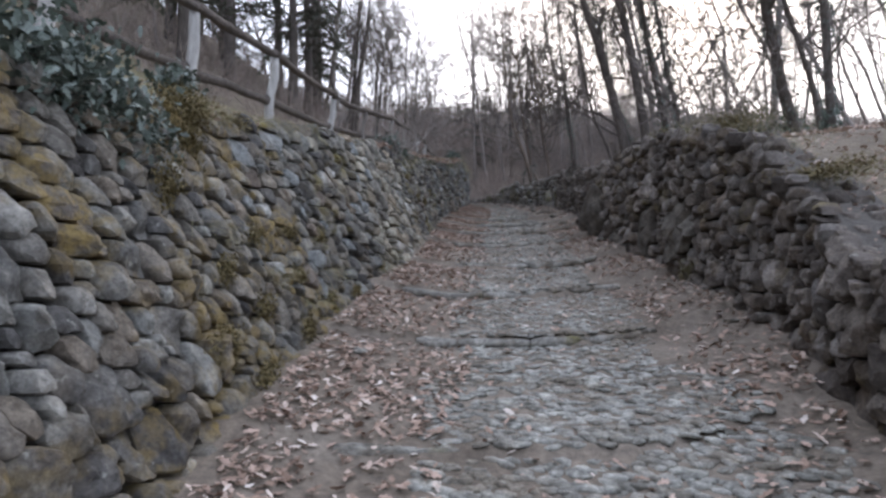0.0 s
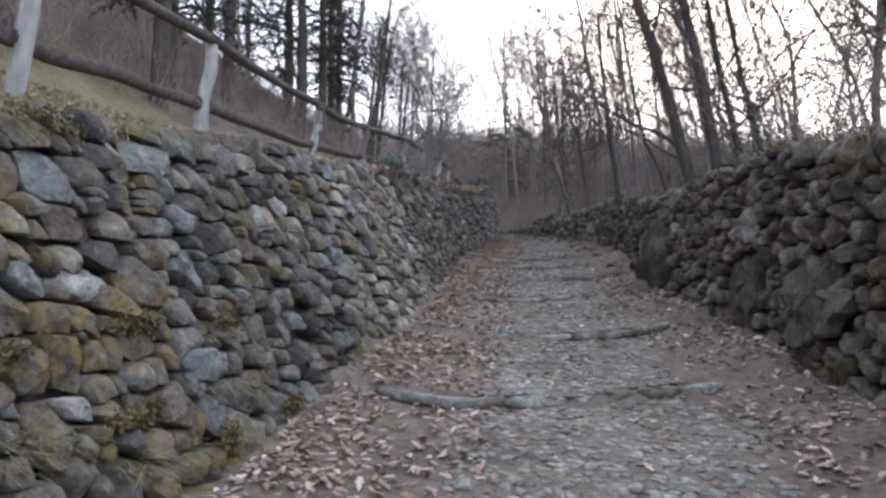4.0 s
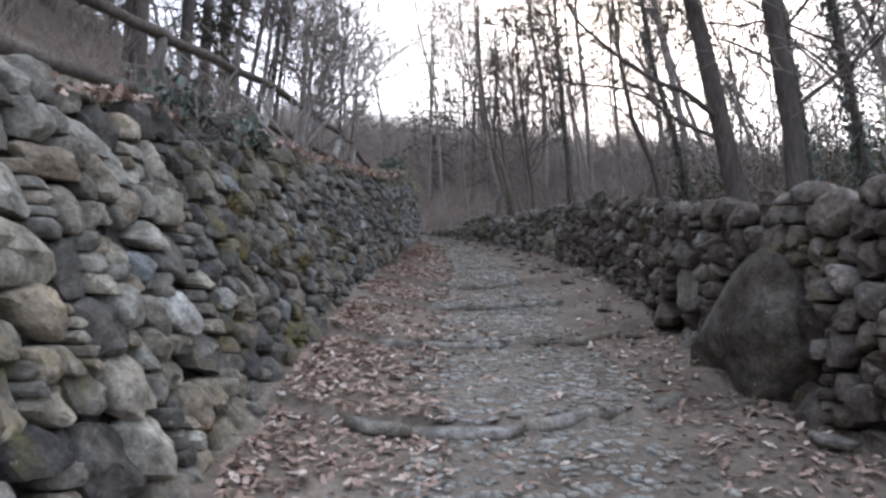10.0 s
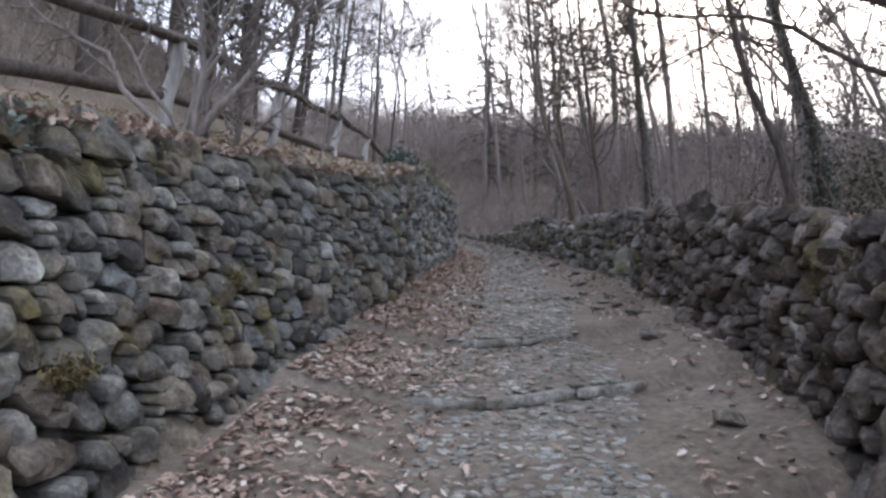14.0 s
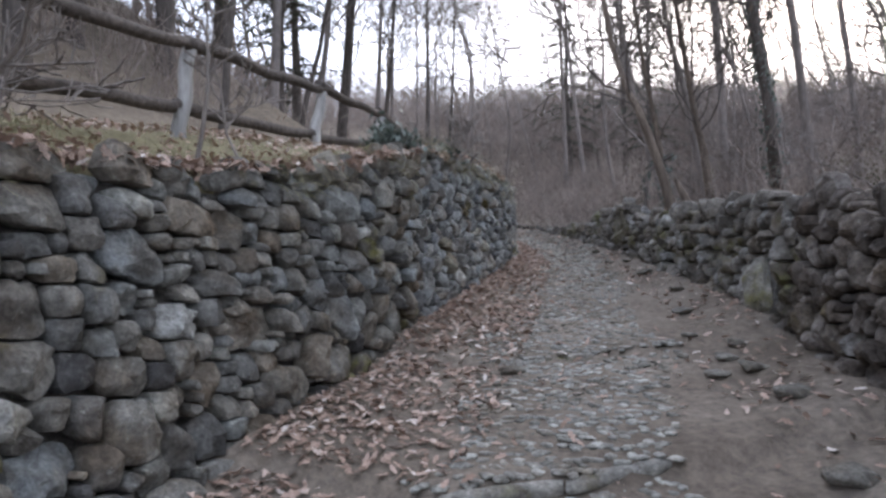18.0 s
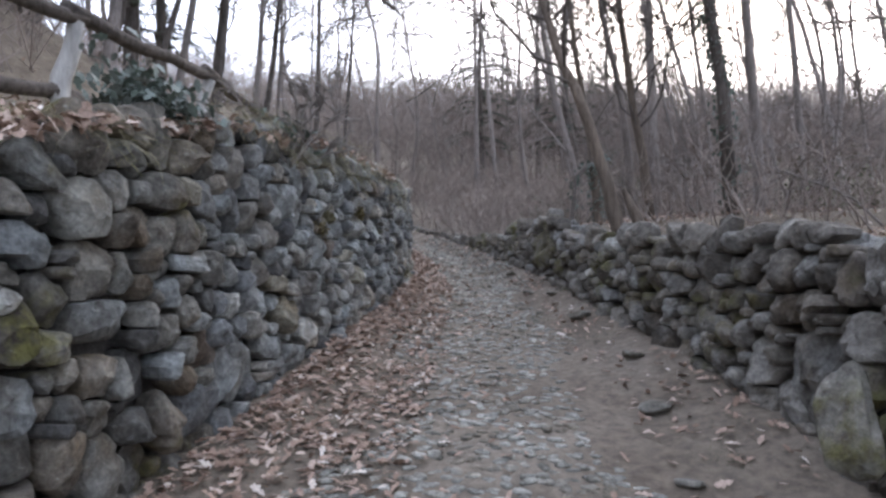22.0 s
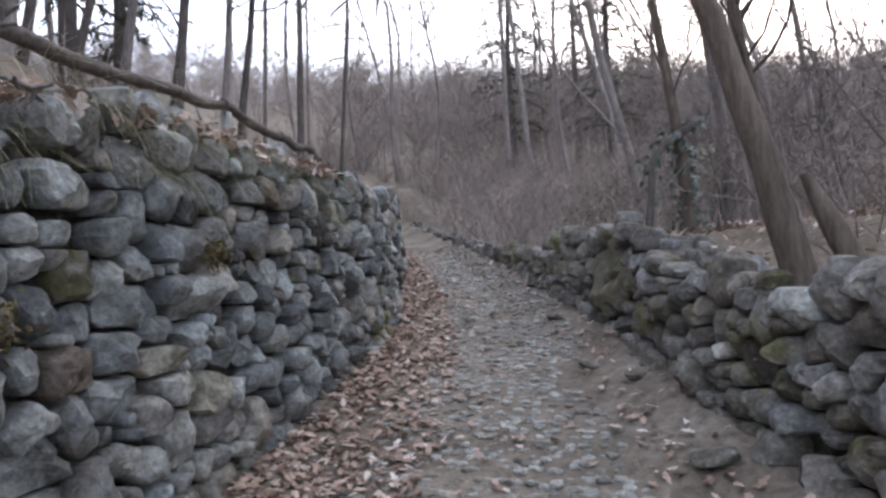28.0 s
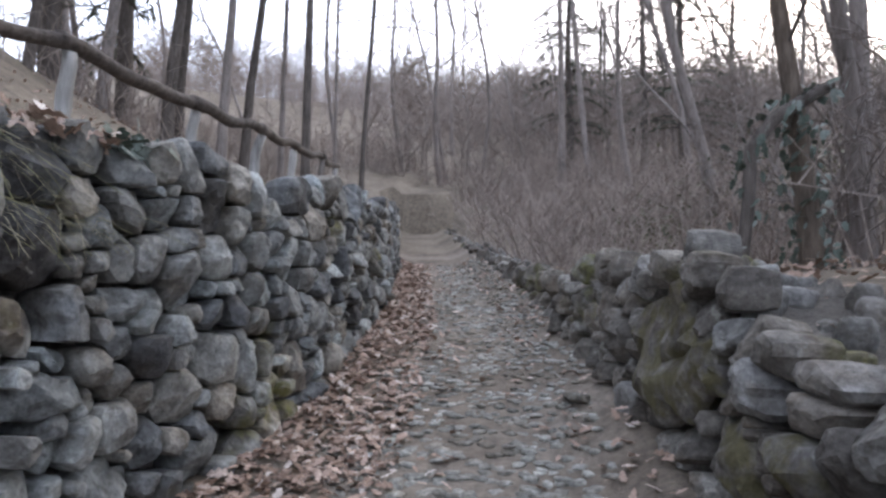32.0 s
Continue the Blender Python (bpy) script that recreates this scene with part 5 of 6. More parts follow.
BLADE = (np.array([(-0.05, 0, 0), (0.05, 0, 0), (0.03, 0.16, 0.55), (-0.03, 0.16, 0.55), (0, 0.55, 1.0), (0.01, 0.56, 1.0)], float), np.array([(0, 1, 2, 3), (3, 2, 5, 4)]))
n = 105000
by = 2.5 + 24.5 * rng.rand(n) ** 1.5
bx = along(LEFT, by) - along(LEFT_LEAN, by) * 1.9 - 0.12 - rng.beta(1, 1.7, n) * 4.4
clump = 0.5 + 0.5 * wob(bx, by, 3.1, 9)
keep = rng.rand(n) < clump ** np.where(by < 13, 0.7, 1.5) * np.where((by > 14.5) & (by < 18), 0.4, 1.0) * np.where(by > 19.5, 0.3, 1.0)
bx, by = bx[keep], by[keep]
n = len(by)
tall = rng.uniform(0.04, 0.13, n)
v, f = repeat(*BLADE, frames(np.c_[bx, by, land_z(bx, by) - 0.01], rng.uniform(0, 6.28, n), rng.normal(0, 0.4, n), rng.normal(0, 0.4, n), np.c_[tall * 0.7, tall, tall]))
tagged(new("dry_grass", mesh_np("dry_grass", v, f, straw)), "yellowed dry grass along the bank above the wall", "grass", kind="stuff")


def tuft(name, x, y, z, count, reach, length, material, label, category, hang=0.0, seed=0):
    """A bunch of blades rooted within reach of a point; hang: how far they droop over the wall, towards +x."""
    r = np.random.RandomState(seed)
    p = np.c_[x + r.normal(0, reach[0], count), y + r.normal(0, reach[1], count), z + r.normal(0, 0.02, count)]
    s = length * r.uniform(0.5, 1.2, count)
    m = frames(p, r.normal(-1.57 if hang else 0, 0.6 if hang else 3, count), r.normal(-hang, 0.35, count), r.normal(0, 0.3, count), np.c_[s * 0.13, s, s])
    v, f = repeat(*BLADE, m)
    return tagged(new(name, mesh_np(name, v, f, material)), label, category, kind="stuff")


for k, (y, dx, dh, hang, count) in enumerate([(23.5, -0.1, 0.04, 1.7, 170), (21.6, -0.1, 0.1, 1.4, 160), (5.6, -0.15, 0.05, 1.2, 200), (24.25, -0.1, 0.02, 1.5, 140), (7.0, -0.1, 0.05, 1.3, 160), (19.3, -0.1, 0.02, 1.3, 100)]):
    x = float(along(LEFT, y) - along(LEFT_LEAN, y) * along(LEFT_H, y)) + dx
    tuft("grass_tuft", x, y, float(along(GROUND, y) + along(LEFT_H, y)) + dh, count, (0.05, 0.26), 0.25, straw, "bleached dead grass hanging over the wall", "grass", hang, 40 + k)
for k, (x, y) in enumerate([(2.75, 23.5), (2.95, 21.2), (2.4, 24.6)]):
    tuft("green_tuft", x, y, float(lane_z(x, y)), 110, (0.09, 0.1), 0.09, bush_green, "small green weed tuft at the foot of the wall", "plant", 0.0, 60 + k)

# ---- fence ----
POSTS = [(4.6, 3.45), (6.75, 3.34), (8.85, 3.21), (11.9, 2.92), (14.2, 2.86), (17.45, 2.93), (19.85, 2.79), (22.05, 2.70), (23.85, 2.56), (25.3, 2.27), (26.7, 2.19), (27.9, 1.98), (28.9, 1.87), (30.4, 1.82), (32.3, 1.80), (34.5, 1.75)]
FENCE_X = ([0, 6.8, 8.8, 13, 16, 19.8, 22, 26.5, 28.8, 33, 42], [-3.0, -2.6, -2.35, -2.0, -1.7, -1.38, -1.12, -0.68, -0.63, -1.7, -4.6])


def log_mesh(name, a, b, r0, r1, material, seed, sides=12, rings=9, sag=0.0):
    """A peeled log from a to b, its thickness and line uneven, with closed ends."""
    a, b = Vector(a), Vector(b)
    d = (b - a).normalized()
    s = d.cross(Vector((0, 0, 1)) if abs(d.z) < 0.9 else Vector((1, 0, 0))).normalized()
    u = s.cross(d)
    off = Vector((seed * 3.1, seed * 1.7, 0))
    verts, faces = [], []
    for i in range(rings + 1):
        t = i / rings
        c = a.lerp(b, t) + u * (-sag * math.sin(math.pi * t)) + s * 0.035 * noise.noise(off + Vector((0, 0, 3.1 * t))) + u * 0.05 * noise.noise(off + Vector((5, 0, 3.3 * t)))
        r = r0 + (r1 - r0) * t
        for k in range(sides):
            q = 2 * math.pi * k / sides
            rr = r * (1 + 0.16 * noise.noise(off + Vector((math.cos(q) * 1.2, math.sin(q) * 1.2, 4.0 * t))))
            verts.append(c + s * rr * math.cos(q) + u * rr * math.sin(q))
    for i in range(rings):
        for k in range(sides):
            k2 = (k + 1) % sides
            faces.append((i * sides + k, i * sides + k2, (i + 1) * sides + k2, (i + 1) * sides + k))
    faces += [tuple(range(sides))[::-1], tuple(rings * sides + k for k in range(sides))]
    return mesh_of(name, verts, faces, material)


fence = tagged(new("fence"), "rustic fence of dark log rails on pale weathered wooden posts", "fence")
tops, lows = [], []
for k, (y, h) in enumerate(POSTS):
    x, g = float(along(FENCE_X, y)), float(along(GROUND, y))
    foot = min(float(land_z(x, y)), g + h - 0.45)
    wonk = 0.03 * math.sin(5 * y)
    r = 0.062 if y < 25 else 0.045
    under("post", log_mesh("post", (x - 0.10 + wonk, y - 0.05 + wonk, foot - 0.25), (x, y, g + h - 0.03), r * 1.08, r * 0.92, post_wood if k % 5 != 4 else bark_grey, k + 1), fence)
    tops.append((x + 0.01, y, g + h + 0.02))
    lows.append((x - 0.09, y, g + h - (0.64 if y < 10 else 0.54 if y < 22.5 else 0.4)))
for k in range(len(POSTS) - 1):
    r = 0.058 if POSTS[k][0] < 24 else 0.05
    d = (Vector(tops[k + 1]) - Vector(tops[k])).normalized() * 0.09
    under("top_rail", log_mesh("top_rail", Vector(tops[k]) - d, Vector(tops[k + 1]) + d, r, r * 0.86, rail_wood, 30 + k, 10, 14, 0.03), fence)
    if POSTS[k][0] < 24:
        under("lower_rail", log_mesh("lower_rail", Vector(lows[k]) - d, Vector(lows[k + 1]) + d, r * 1.05, r * 0.85, rail_wood, 60 + k, 10, 14, 0.03), fence)


# ---- trees ----
def tube(V, F, pts, rads, sides):
    """Adds a tapering tube along the points."""
    start = len(V)
    pts = [Vector(p) for p in pts]
    for i, p in enumerate(pts):
        d = (pts[min(i + 1, len(pts) - 1)] - pts[max(i - 1, 0)]).normalized()
        s = d.cross(Vector((0.31, 0.95, 0.05))).normalized()
        u = s.cross(d)
        for k in range(sides):
            q = 2 * math.pi * k / sides
            V.append(p + (s * math.cos(q) + u * math.sin(q)) * rads[i])
    for i in range(len(pts) - 1):
        for k in range(sides):
            k2 = (k + 1) % sides
            F.append((start + i * sides + k, start + i * sides + k2, start + (i + 1) * sides + k2, start + (i + 1) * sides + k))


def limb(rng, at, way, length, r, level, out, most, spine=(), first=0.52):
    """A wandering limb with its side limbs, as (points, radii, level)."""
    n = max(3, int(length / (0.45 if level == 0 else 0.3)))
    n = min(n, 12)
    pts, rads = [Vector(at)], [r]
    d = Vector(way).normalized()
    for i in range(n):
        bend = 0.1 if level == 0 else 0.25
        d = (d + Vector((rng.gauss(0, bend), rng.gauss(0, bend), rng.gauss(0.03 if level == 0 else 0.045, bend * 0.6)))).normalized()
        pts.append(pts[-1] + d * (length / n))
        t = (i + 1) / n
        rads.append(max(0.0065, r * (1 - 0.72 * t) if level == 0 else r * (1 - 0.88 * t)))
    if spine:
        n = len(spine) - 1
        pts = [Vector(p) for p in spine]
        rads = [r * (1 - 0.7 * i / n) for i in range(n + 1)]
    out.append((pts, rads, level))
    if level >= most:
        return
    kids = {0: rng.randint(14, 19), 1: rng.randint(6, 9), 2: rng.randint(4, 6)}[level]
    for _ in range(kids):
        t = rng.uniform((first if spine else 0.3) if level == 0 else 0.25, 1.0)
        i = min(n - 1, int(t * n))
        p = pts[i].lerp(pts[i + 1], t * n - i if t < 1 else 1)
        axis = (pts[i + 1] - pts[i]).normalized()
        side = axis.cross(Vector((rng.gauss(0, 1), rng.gauss(0, 1), rng.gauss(0, 1)))).normalized()
        spread = rng.uniform(0.45, 1.0)
        w = (axis * (1 - spread * 0.45) + side * spread).normalized()
        limb(rng, p, w, length * rng.uniform(0.24, 0.44) * (1.2 - 0.5 * t), max(0.0085, rads[i] * (rng.uniform(0.18, 0.36) if spine else rng.uniform(0.3, 0.52))), level + 1, out, most)


def tree_parts(seed, height, r, way, most=3, spine=(), first=0.52):
    rng = random.Random(seed)
    out = []
    limb(rng, (0, 0, -0.3), way, height, r, 0, out, most, spine, first)
    VT, FT, VC, FC = [], [], [], []
    pts, rads, _ = out[0]
    rads[0] *= 1.35
    tube(VT, FT, pts, rads, 10)
    for pts_, rads_, level in out[1:]:
        tube(VC, FC, pts_, rads_, {1: 6, 2: 4, 3: 3}[level])
    return (VT, FT), (VC, FC), out


def ivy_leaves(seed, spine, rads, count, reach, size=0.036):
    """Leaves round the lower stretch of a spine of points."""
    r = np.random.RandomState(seed)
    pts = np.array([tuple(p) for p in spine])
    t = r.rand(count) ** 1.2 * reach * (len(pts) - 1)
    i = np.minimum(t.astype(int), len(pts) - 2)
    c = pts[i] + (pts[i + 1] - pts[i]) * (t - i)[:, None]
    rad = np.array(rads)[i] + r.gamma(1.5, 0.035, count)
    q = r.uniform(0, 6.28, count)
    p = c + np.c_[np.cos(q) * rad, np.sin(q) * rad, r.normal(0, 0.03, count)]
    s = size * r.uniform(0.6, 1.3, count)
    return repeat(*LEAF, frames(p, q, r.normal(0.9, 0.5, count), r.normal(0, 0.5, count), np.c_[s * 1.2, s, s * 0.6]))


def make_tree(name, at, seed, height, r, way, bark, label, ivy=0, reach=0.5, brown=0, most=3, spine=(), first=0.52):
    spine = [(a - at[0], b - at[1], c - at[2]) for a, b, c in spine]
    (VT, FT), (VC, FC), limbs = tree_parts(seed, height, r, way, most, spine, first)
    tree = tagged(new(name), label, "tree")
    tree.location = at
    under("trunk", mesh_of("trunk", VT, FT, bark), tree)
    under("crown", mesh_of("crown", VC, FC, bark if bark in (bark_grey, bark_wood) else bark_dark), tree, None, "bare branches and twigs")
    if ivy:
        v, f = ivy_leaves(seed, limbs[0][0], limbs[0][1], ivy, reach)
        under("ivy", mesh_np("ivy", v, f, ivy_green), tree, None, "dark green climbing ivy")
    if brown:
        rr = np.random.RandomState(seed)
        ends = [l for l in limbs if l[2] >= 2]
        pick = rr.randint(0, len(ends), brown)
        p = np.array([tuple(ends[k][0][rr.randint(1, len(ends[k][0]))]) for k in pick]) + rr.normal(0, 0.05, (brown, 3))
        s = rr.uniform(0.03, 0.06, brown)
        v, f = repeat(*LEAF, frames(p, rr.uniform(0, 6.28, brown), rr.normal(0, 1, brown), rr.normal(0, 1, brown), np.c_[s, s, s]))
        under("leaves", mesh_np("leaves", v, f, dry_leaf), tree, None, "withered brown leaves still hanging")
    return tree


def on_land(x, y, dz=0.0):
    return (x, y, float(land_z(x, y)) + dz)


OAK_A = [(4.72, 16.2, 3.9), (4.67, 16.2, 4.3), (4.5, 16.2, 5.1), (4.15, 16.15, 6.6), (3.8, 16.1, 7.85), (3.23, 16.1, 9.7), (2.8, 16.2, 11.5), (2.5, 16.3, 13.5)]
OAK_B = [(4.82, 15.2, 3.8), (4.78, 15.2, 4.3), (4.72, 15.2, 5.2), (4.39, 15.2, 7.4), (3.99, 15.2, 9.2), (3.6, 15.3, 11), (3.3, 15.4, 13)]
LEANING = [(3.24, 24.4, 4.95), (3.2, 24.4, 5.3), (3.1, 24.4, 5.67), (3.04, 24.4, 5.95), (2.95, 24.4, 6.25), (2.85, 24.4, 6.6), (2.73, 24.4, 6.95), (2.6, 24.5, 7.25), (2.4, 24.7, 8.1), (2.25, 24.9, 9.4), (2.15, 25, 11.0), (2.1, 25.1, 12.5)]
BENT = [(3.66, 27.9, 5.2), (3.62, 27.9, 5.5), (3.58, 27.9, 6.07), (3.53, 27.9, 6.59), (3.49, 27.9, 6.95), (3.42, 27.9, 7.5), (3.25, 27.9, 8.6), (3.1, 28, 10), (3.0, 28, 12)]
make_tree("oak_tree", on_land(4.7, 16.2), 21, 11, 0.155, (-0.26, 0.05, 1), bark_dark, "dark leaning oak trunk just behind the wall", brown=2600, first=0.3, spine=OAK_A)
make_tree("oak_tree", on_land(4.8, 15.2), 23, 12, 0.14, (-0.18, 0.02, 1), bark_dark, "dark stout oak trunk behind the wall", brown=2200, first=0.34, spine=OAK_B)
leaning = make_tree("leaning_tree", on_land(3.3, 24.4, 0.05), 25, 9.5, 0.082, (-0.06, 0.08, 1), bark_brown, "brown leaning trunk rooted on top of the wall", spine=LEANING)
bent_tree = make_tree("ivy_tree", on_land(3.66, 27.9), 27, 10, 0.085, (-0.16, 0.1, 1), bark_brown, "grey-brown tree with ivy patches on its trunk", ivy=330, reach=0.42, spine=BENT)
make_tree("bare_tree", on_land(7.2, 12.8), 33, 11, 0.12, (-0.12, 0.05, 1), bark_dark, "dark tree with ivy behind the wall", ivy=900, reach=0.8)


def standing(name, spine, r, seed, bark, label, ivy=0):
    """A tree whose trunk follows a line of points from the ground up."""
    return make_tree(name, spine[0], seed, 10, r, (0, 0, 1), bark, label, ivy=ivy, reach=0.8, brown=500 if ivy else 0, spine=spine, first=0.34 if spine[0][1] < 24 and spine[0][0] > 3 else 0.5)


standing("bare_tree", [(4.55, 29.59, 5.62), (4.49, 29.56, 6.49), (4.43, 29.53, 7.36), (4.27, 29.46, 8.49), (3.97, 29.37, 9.75), (3.76, 29.30, 11.23), (3.52, 29.23, 12.91), (3.37, 29.15, 14.70)], 0.086, 40, bark_wood, "slender bare tree with grey-brown bark behind the wall")
standing("bare_tree", [(7.75, 34.43, 6.17), (7.69, 34.40, 7.15), (7.63, 34.37, 8.12), (7.47, 34.29, 9.47), (7.12, 34.14, 11.73), (6.99, 34.09, 13.22), (6.83, 34.02, 14.91), (6.77, 33.95, 16.70)], 0.079, 43, bark_wood, "slender bare tree with grey-brown bark behind the wall")
standing("bare_tree", [(4.64, 36.11, 6.42), (4.54, 36.08, 7.22), (4.43, 36.05, 8.01), (3.83, 35.87, 10.27), (3.44, 35.72, 12.61), (3.29, 35.66, 14.11), (3.12, 35.59, 15.80), (3.04, 35.52, 17.59)], 0.123, 44, bark_wood, "slender bare tree with grey-brown bark behind the wall")
standing("bare_tree", [(1.57, 44.67, 8.53), (1.55, 44.62, 10.68), (1.53, 44.56, 12.83), (1.46, 44.37, 16.58), (1.45, 44.33, 18.08), (1.43, 44.28, 19.78), (1.51, 44.22, 21.58)], 0.113, 45, bark_wood, "slender bare tree with grey-brown bark behind the wall")
standing("bare_tree", [(5.18, 19.90, 4.91), (5.07, 19.88, 5.40), (4.95, 19.87, 5.89), (4.55, 19.80, 6.69), (4.32, 19.72, 7.61), (4.09, 19.64, 9.09), (3.83, 19.56, 10.77), (3.66, 19.47, 12.54)], 0.061, 46, bark_dark, "dark bare tree on the wooded bank")
standing("ivy_tree", [(6.10, 20.87, 5.02), (5.98, 20.84, 5.74), (5.86, 20.82, 6.45), (5.35, 20.69, 7.95), (5.05, 20.61, 9.41), (4.71, 20.53, 11.08), (4.44, 20.44, 12.84)], 0.077, 47, bark_dark, "leaning tree with its trunk wrapped in ivy", 1000)
standing("bare_tree", [(5.77, 32.75, 6.01), (5.73, 32.67, 7.78), (5.68, 32.59, 9.55), (5.58, 32.42, 11.52), (5.00, 32.20, 14.15), (4.81, 32.12, 15.64), (4.58, 32.04, 17.32), (4.45, 31.95, 19.10)], 0.127, 48, bark_wood, "slender bare tree with grey-brown bark behind the wall")
standing("bare_tree", [(8.17, 30.75, 5.80), (8.06, 30.67, 7.54), (7.95, 30.60, 9.29), (7.61, 30.36, 12.04), (7.50, 30.29, 13.53), (7.38, 30.20, 15.22), (7.34, 30.11, 17.02)], 0.077, 49, bark_wood, "slender bare tree with grey-brown bark behind the wall")
standing("bare_tree", [(6.48, 28.83, 5.67), (6.44, 28.79, 6.59), (6.39, 28.75, 7.52), (6.19, 28.58, 9.56), (5.80, 28.35, 12.26), (5.67, 28.27, 13.75), (5.52, 28.18, 15.44), (5.47, 28.09, 17.23)], 0.104, 50, bark_wood, "slender bare tree with grey-brown bark behind the wall")
standing("bare_tree", [(4.42, 27.95, 5.66), (4.42, 27.95, 5.66), (4.35, 27.93, 6.29), (4.28, 27.90, 6.96), (4.14, 27.87, 7.63), (3.95, 27.82, 9.12), (3.74, 27.76, 10.80), (3.62, 27.71, 12.59)], 0.096, 51, bark_brown, "stout grey-brown trunk behind the low wall")
standing("bare_tree", [(-5.40, 33.95, 7.23), (-5.34, 33.95, 8.33), (-5.27, 33.94, 9.42), (-5.12, 33.94, 10.60), (-5.01, 33.94, 12.10), (-4.88, 33.93, 13.79), (-4.65, 33.93, 15.59)], 0.150, 52, bark_dark, "dark bare tree on the wooded bank")
standing("bare_tree", [(-4.35, 34.14, 7.08), (-4.32, 34.13, 7.98), (-4.28, 34.13, 8.88), (-4.15, 34.11, 10.62), (-4.08, 34.09, 12.11), (-4.01, 34.08, 13.81), (-3.82, 34.07, 15.61)], 0.116, 53, bark_wood, "slender bare tree with grey-brown bark behind the wall")
standing("bare_tree", [(-4.48, 35.12, 7.13), (-4.40, 35.12, 8.30), (-4.32, 35.12, 9.47), (-4.11, 35.12, 11.04), (-3.98, 35.12, 12.53), (-3.84, 35.11, 14.23), (-3.60, 35.11, 16.02)], 0.113, 54, bark_dark, "dark bare tree on the wooded bank")
standing("bare_tree", [(-4.64, 37.11, 7.47), (-4.62, 37.10, 8.67), (-4.60, 37.09, 9.87), (-4.53, 37.05, 11.87), (-4.50, 37.04, 13.37), (-4.46, 37.02, 15.07), (-4.32, 37.00, 16.87)], 0.079, 55, bark_wood, "slender bare tree with grey-brown bark behind the wall")
standing("bare_tree", [(-4.16, 39.22, 7.79), (-4.16, 39.21, 8.74), (-4.15, 39.20, 9.69), (-4.10, 39.13, 12.72), (-4.09, 39.11, 14.22), (-4.08, 39.09, 15.92), (-3.96, 39.07, 17.72)], 0.057, 56, bark_wood, "slender bare tree with grey-brown bark behind the wall")
standing("bare_tree", [(-2.45, 36.50, 7.09), (-2.42, 36.49, 7.81), (-2.39, 36.49, 8.54), (-2.18, 36.45, 11.48), (-2.11, 36.44, 12.98), (-2.03, 36.43, 14.68), (-1.85, 36.41, 16.48)], 0.067, 57, bark_dark, "dark bare tree on the wooded bank")
standing("bare_tree", [(-2.55, 33.94, 6.85), (-2.54, 33.93, 7.77), (-2.53, 33.92, 8.70), (-2.49, 33.89, 10.43), (-2.48, 33.87, 11.93), (-2.46, 33.84, 13.63), (-2.34, 33.82, 15.43)], 0.094, 58, bark_dark, "dark bare tree on the wooded bank")
standing("bare_tree", [(-5.49, 30.92, 7.56), (-5.35, 30.91, 8.55), (-5.20, 30.90, 9.54), (-4.80, 30.88, 10.87), (-4.53, 30.87, 12.34), (-4.23, 30.85, 14.01), (-3.81, 30.83, 15.79)], 0.094, 59, bark_dark, "dark bare tree on the wooded bank")
standing("bare_tree", [(-5.90, 32.89, 7.58), (-5.83, 32.87, 8.53), (-5.75, 32.86, 9.48), (-5.37, 32.79, 11.75), (-5.23, 32.76, 13.24), (-5.06, 32.73, 14.93), (-4.78, 32.70, 16.72)], 0.130, 60, bark_wood, "slender bare tree with grey-brown bark behind the wall")
standing("bare_tree", [(-5.85, 34.91, 7.36), (-5.79, 34.88, 8.56), (-5.73, 34.86, 9.75), (-5.42, 34.76, 12.63), (-5.32, 34.72, 14.13), (-5.22, 34.69, 15.82), (-5.00, 34.65, 17.62)], 0.147, 61, bark_dark, "dark bare tree on the wooded bank")
standing("ivy_tree", [(5.77, 16.48, 4.37), (5.70, 16.45, 5.01), (5.62, 16.42, 5.65), (5.22, 16.26, 7.35), (5.01, 16.18, 8.83), (4.76, 16.09, 10.51), (4.61, 15.98, 12.29)], 0.091, 63, bark_dark, "leaning tree with its trunk wrapped in ivy", 1000)
standing("ivy_tree", [(5.83, 15.50, 4.16), (5.75, 15.48, 4.76), (5.67, 15.45, 5.35), (5.31, 15.32, 6.72), (5.07, 15.23, 8.19), (4.80, 15.14, 9.87), (4.62, 15.04, 11.64)], 0.074, 64, bark_dark, "leaning tree with its trunk wrapped in ivy", 1000)
standing("ivy_tree", [(5.32, 27.09, 5.75), (5.32, 27.09, 5.75), (5.19, 26.98, 7.65), (5.03, 26.92, 8.60), (4.88, 26.86, 10.09), (4.71, 26.79, 11.78), (4.62, 26.72, 13.57)], 0.118, 65, bark_dark, "leaning tree with its trunk wrapped in ivy", 1000)
standing("bare_tree", [(7.33, 12.38, 3.88), (7.19, 12.33, 4.64), (7.05, 12.28, 5.40), (6.32, 12.01, 7.36), (6.00, 11.89, 8.82), (5.62, 11.75, 10.48), (5.33, 11.61, 12.23)], 0.069, 66, bark_dark, "dark bare tree on the wooded bank")
standing("ivy_tree", [(6.58, 10.93, 3.78), (6.57, 10.91, 4.13), (6.55, 10.89, 4.48), (6.35, 10.60, 6.58), (6.27, 10.48, 8.07), (6.17, 10.35, 9.77), (6.17, 10.20, 11.56)], 0.101, 67, bark_dark, "leaning tree with its trunk wrapped in ivy", 1000)
standing("bare_tree", [(-6.63, 31.17, 8.17), (-6.59, 31.16, 8.66), (-6.54, 31.16, 9.16), (-6.06, 31.12, 11.59), (-5.88, 31.10, 13.08), (-5.68, 31.08, 14.77), (-5.37, 31.06, 16.56)], 0.123, 68, bark_dark, "dark bare tree on the wooded bank")
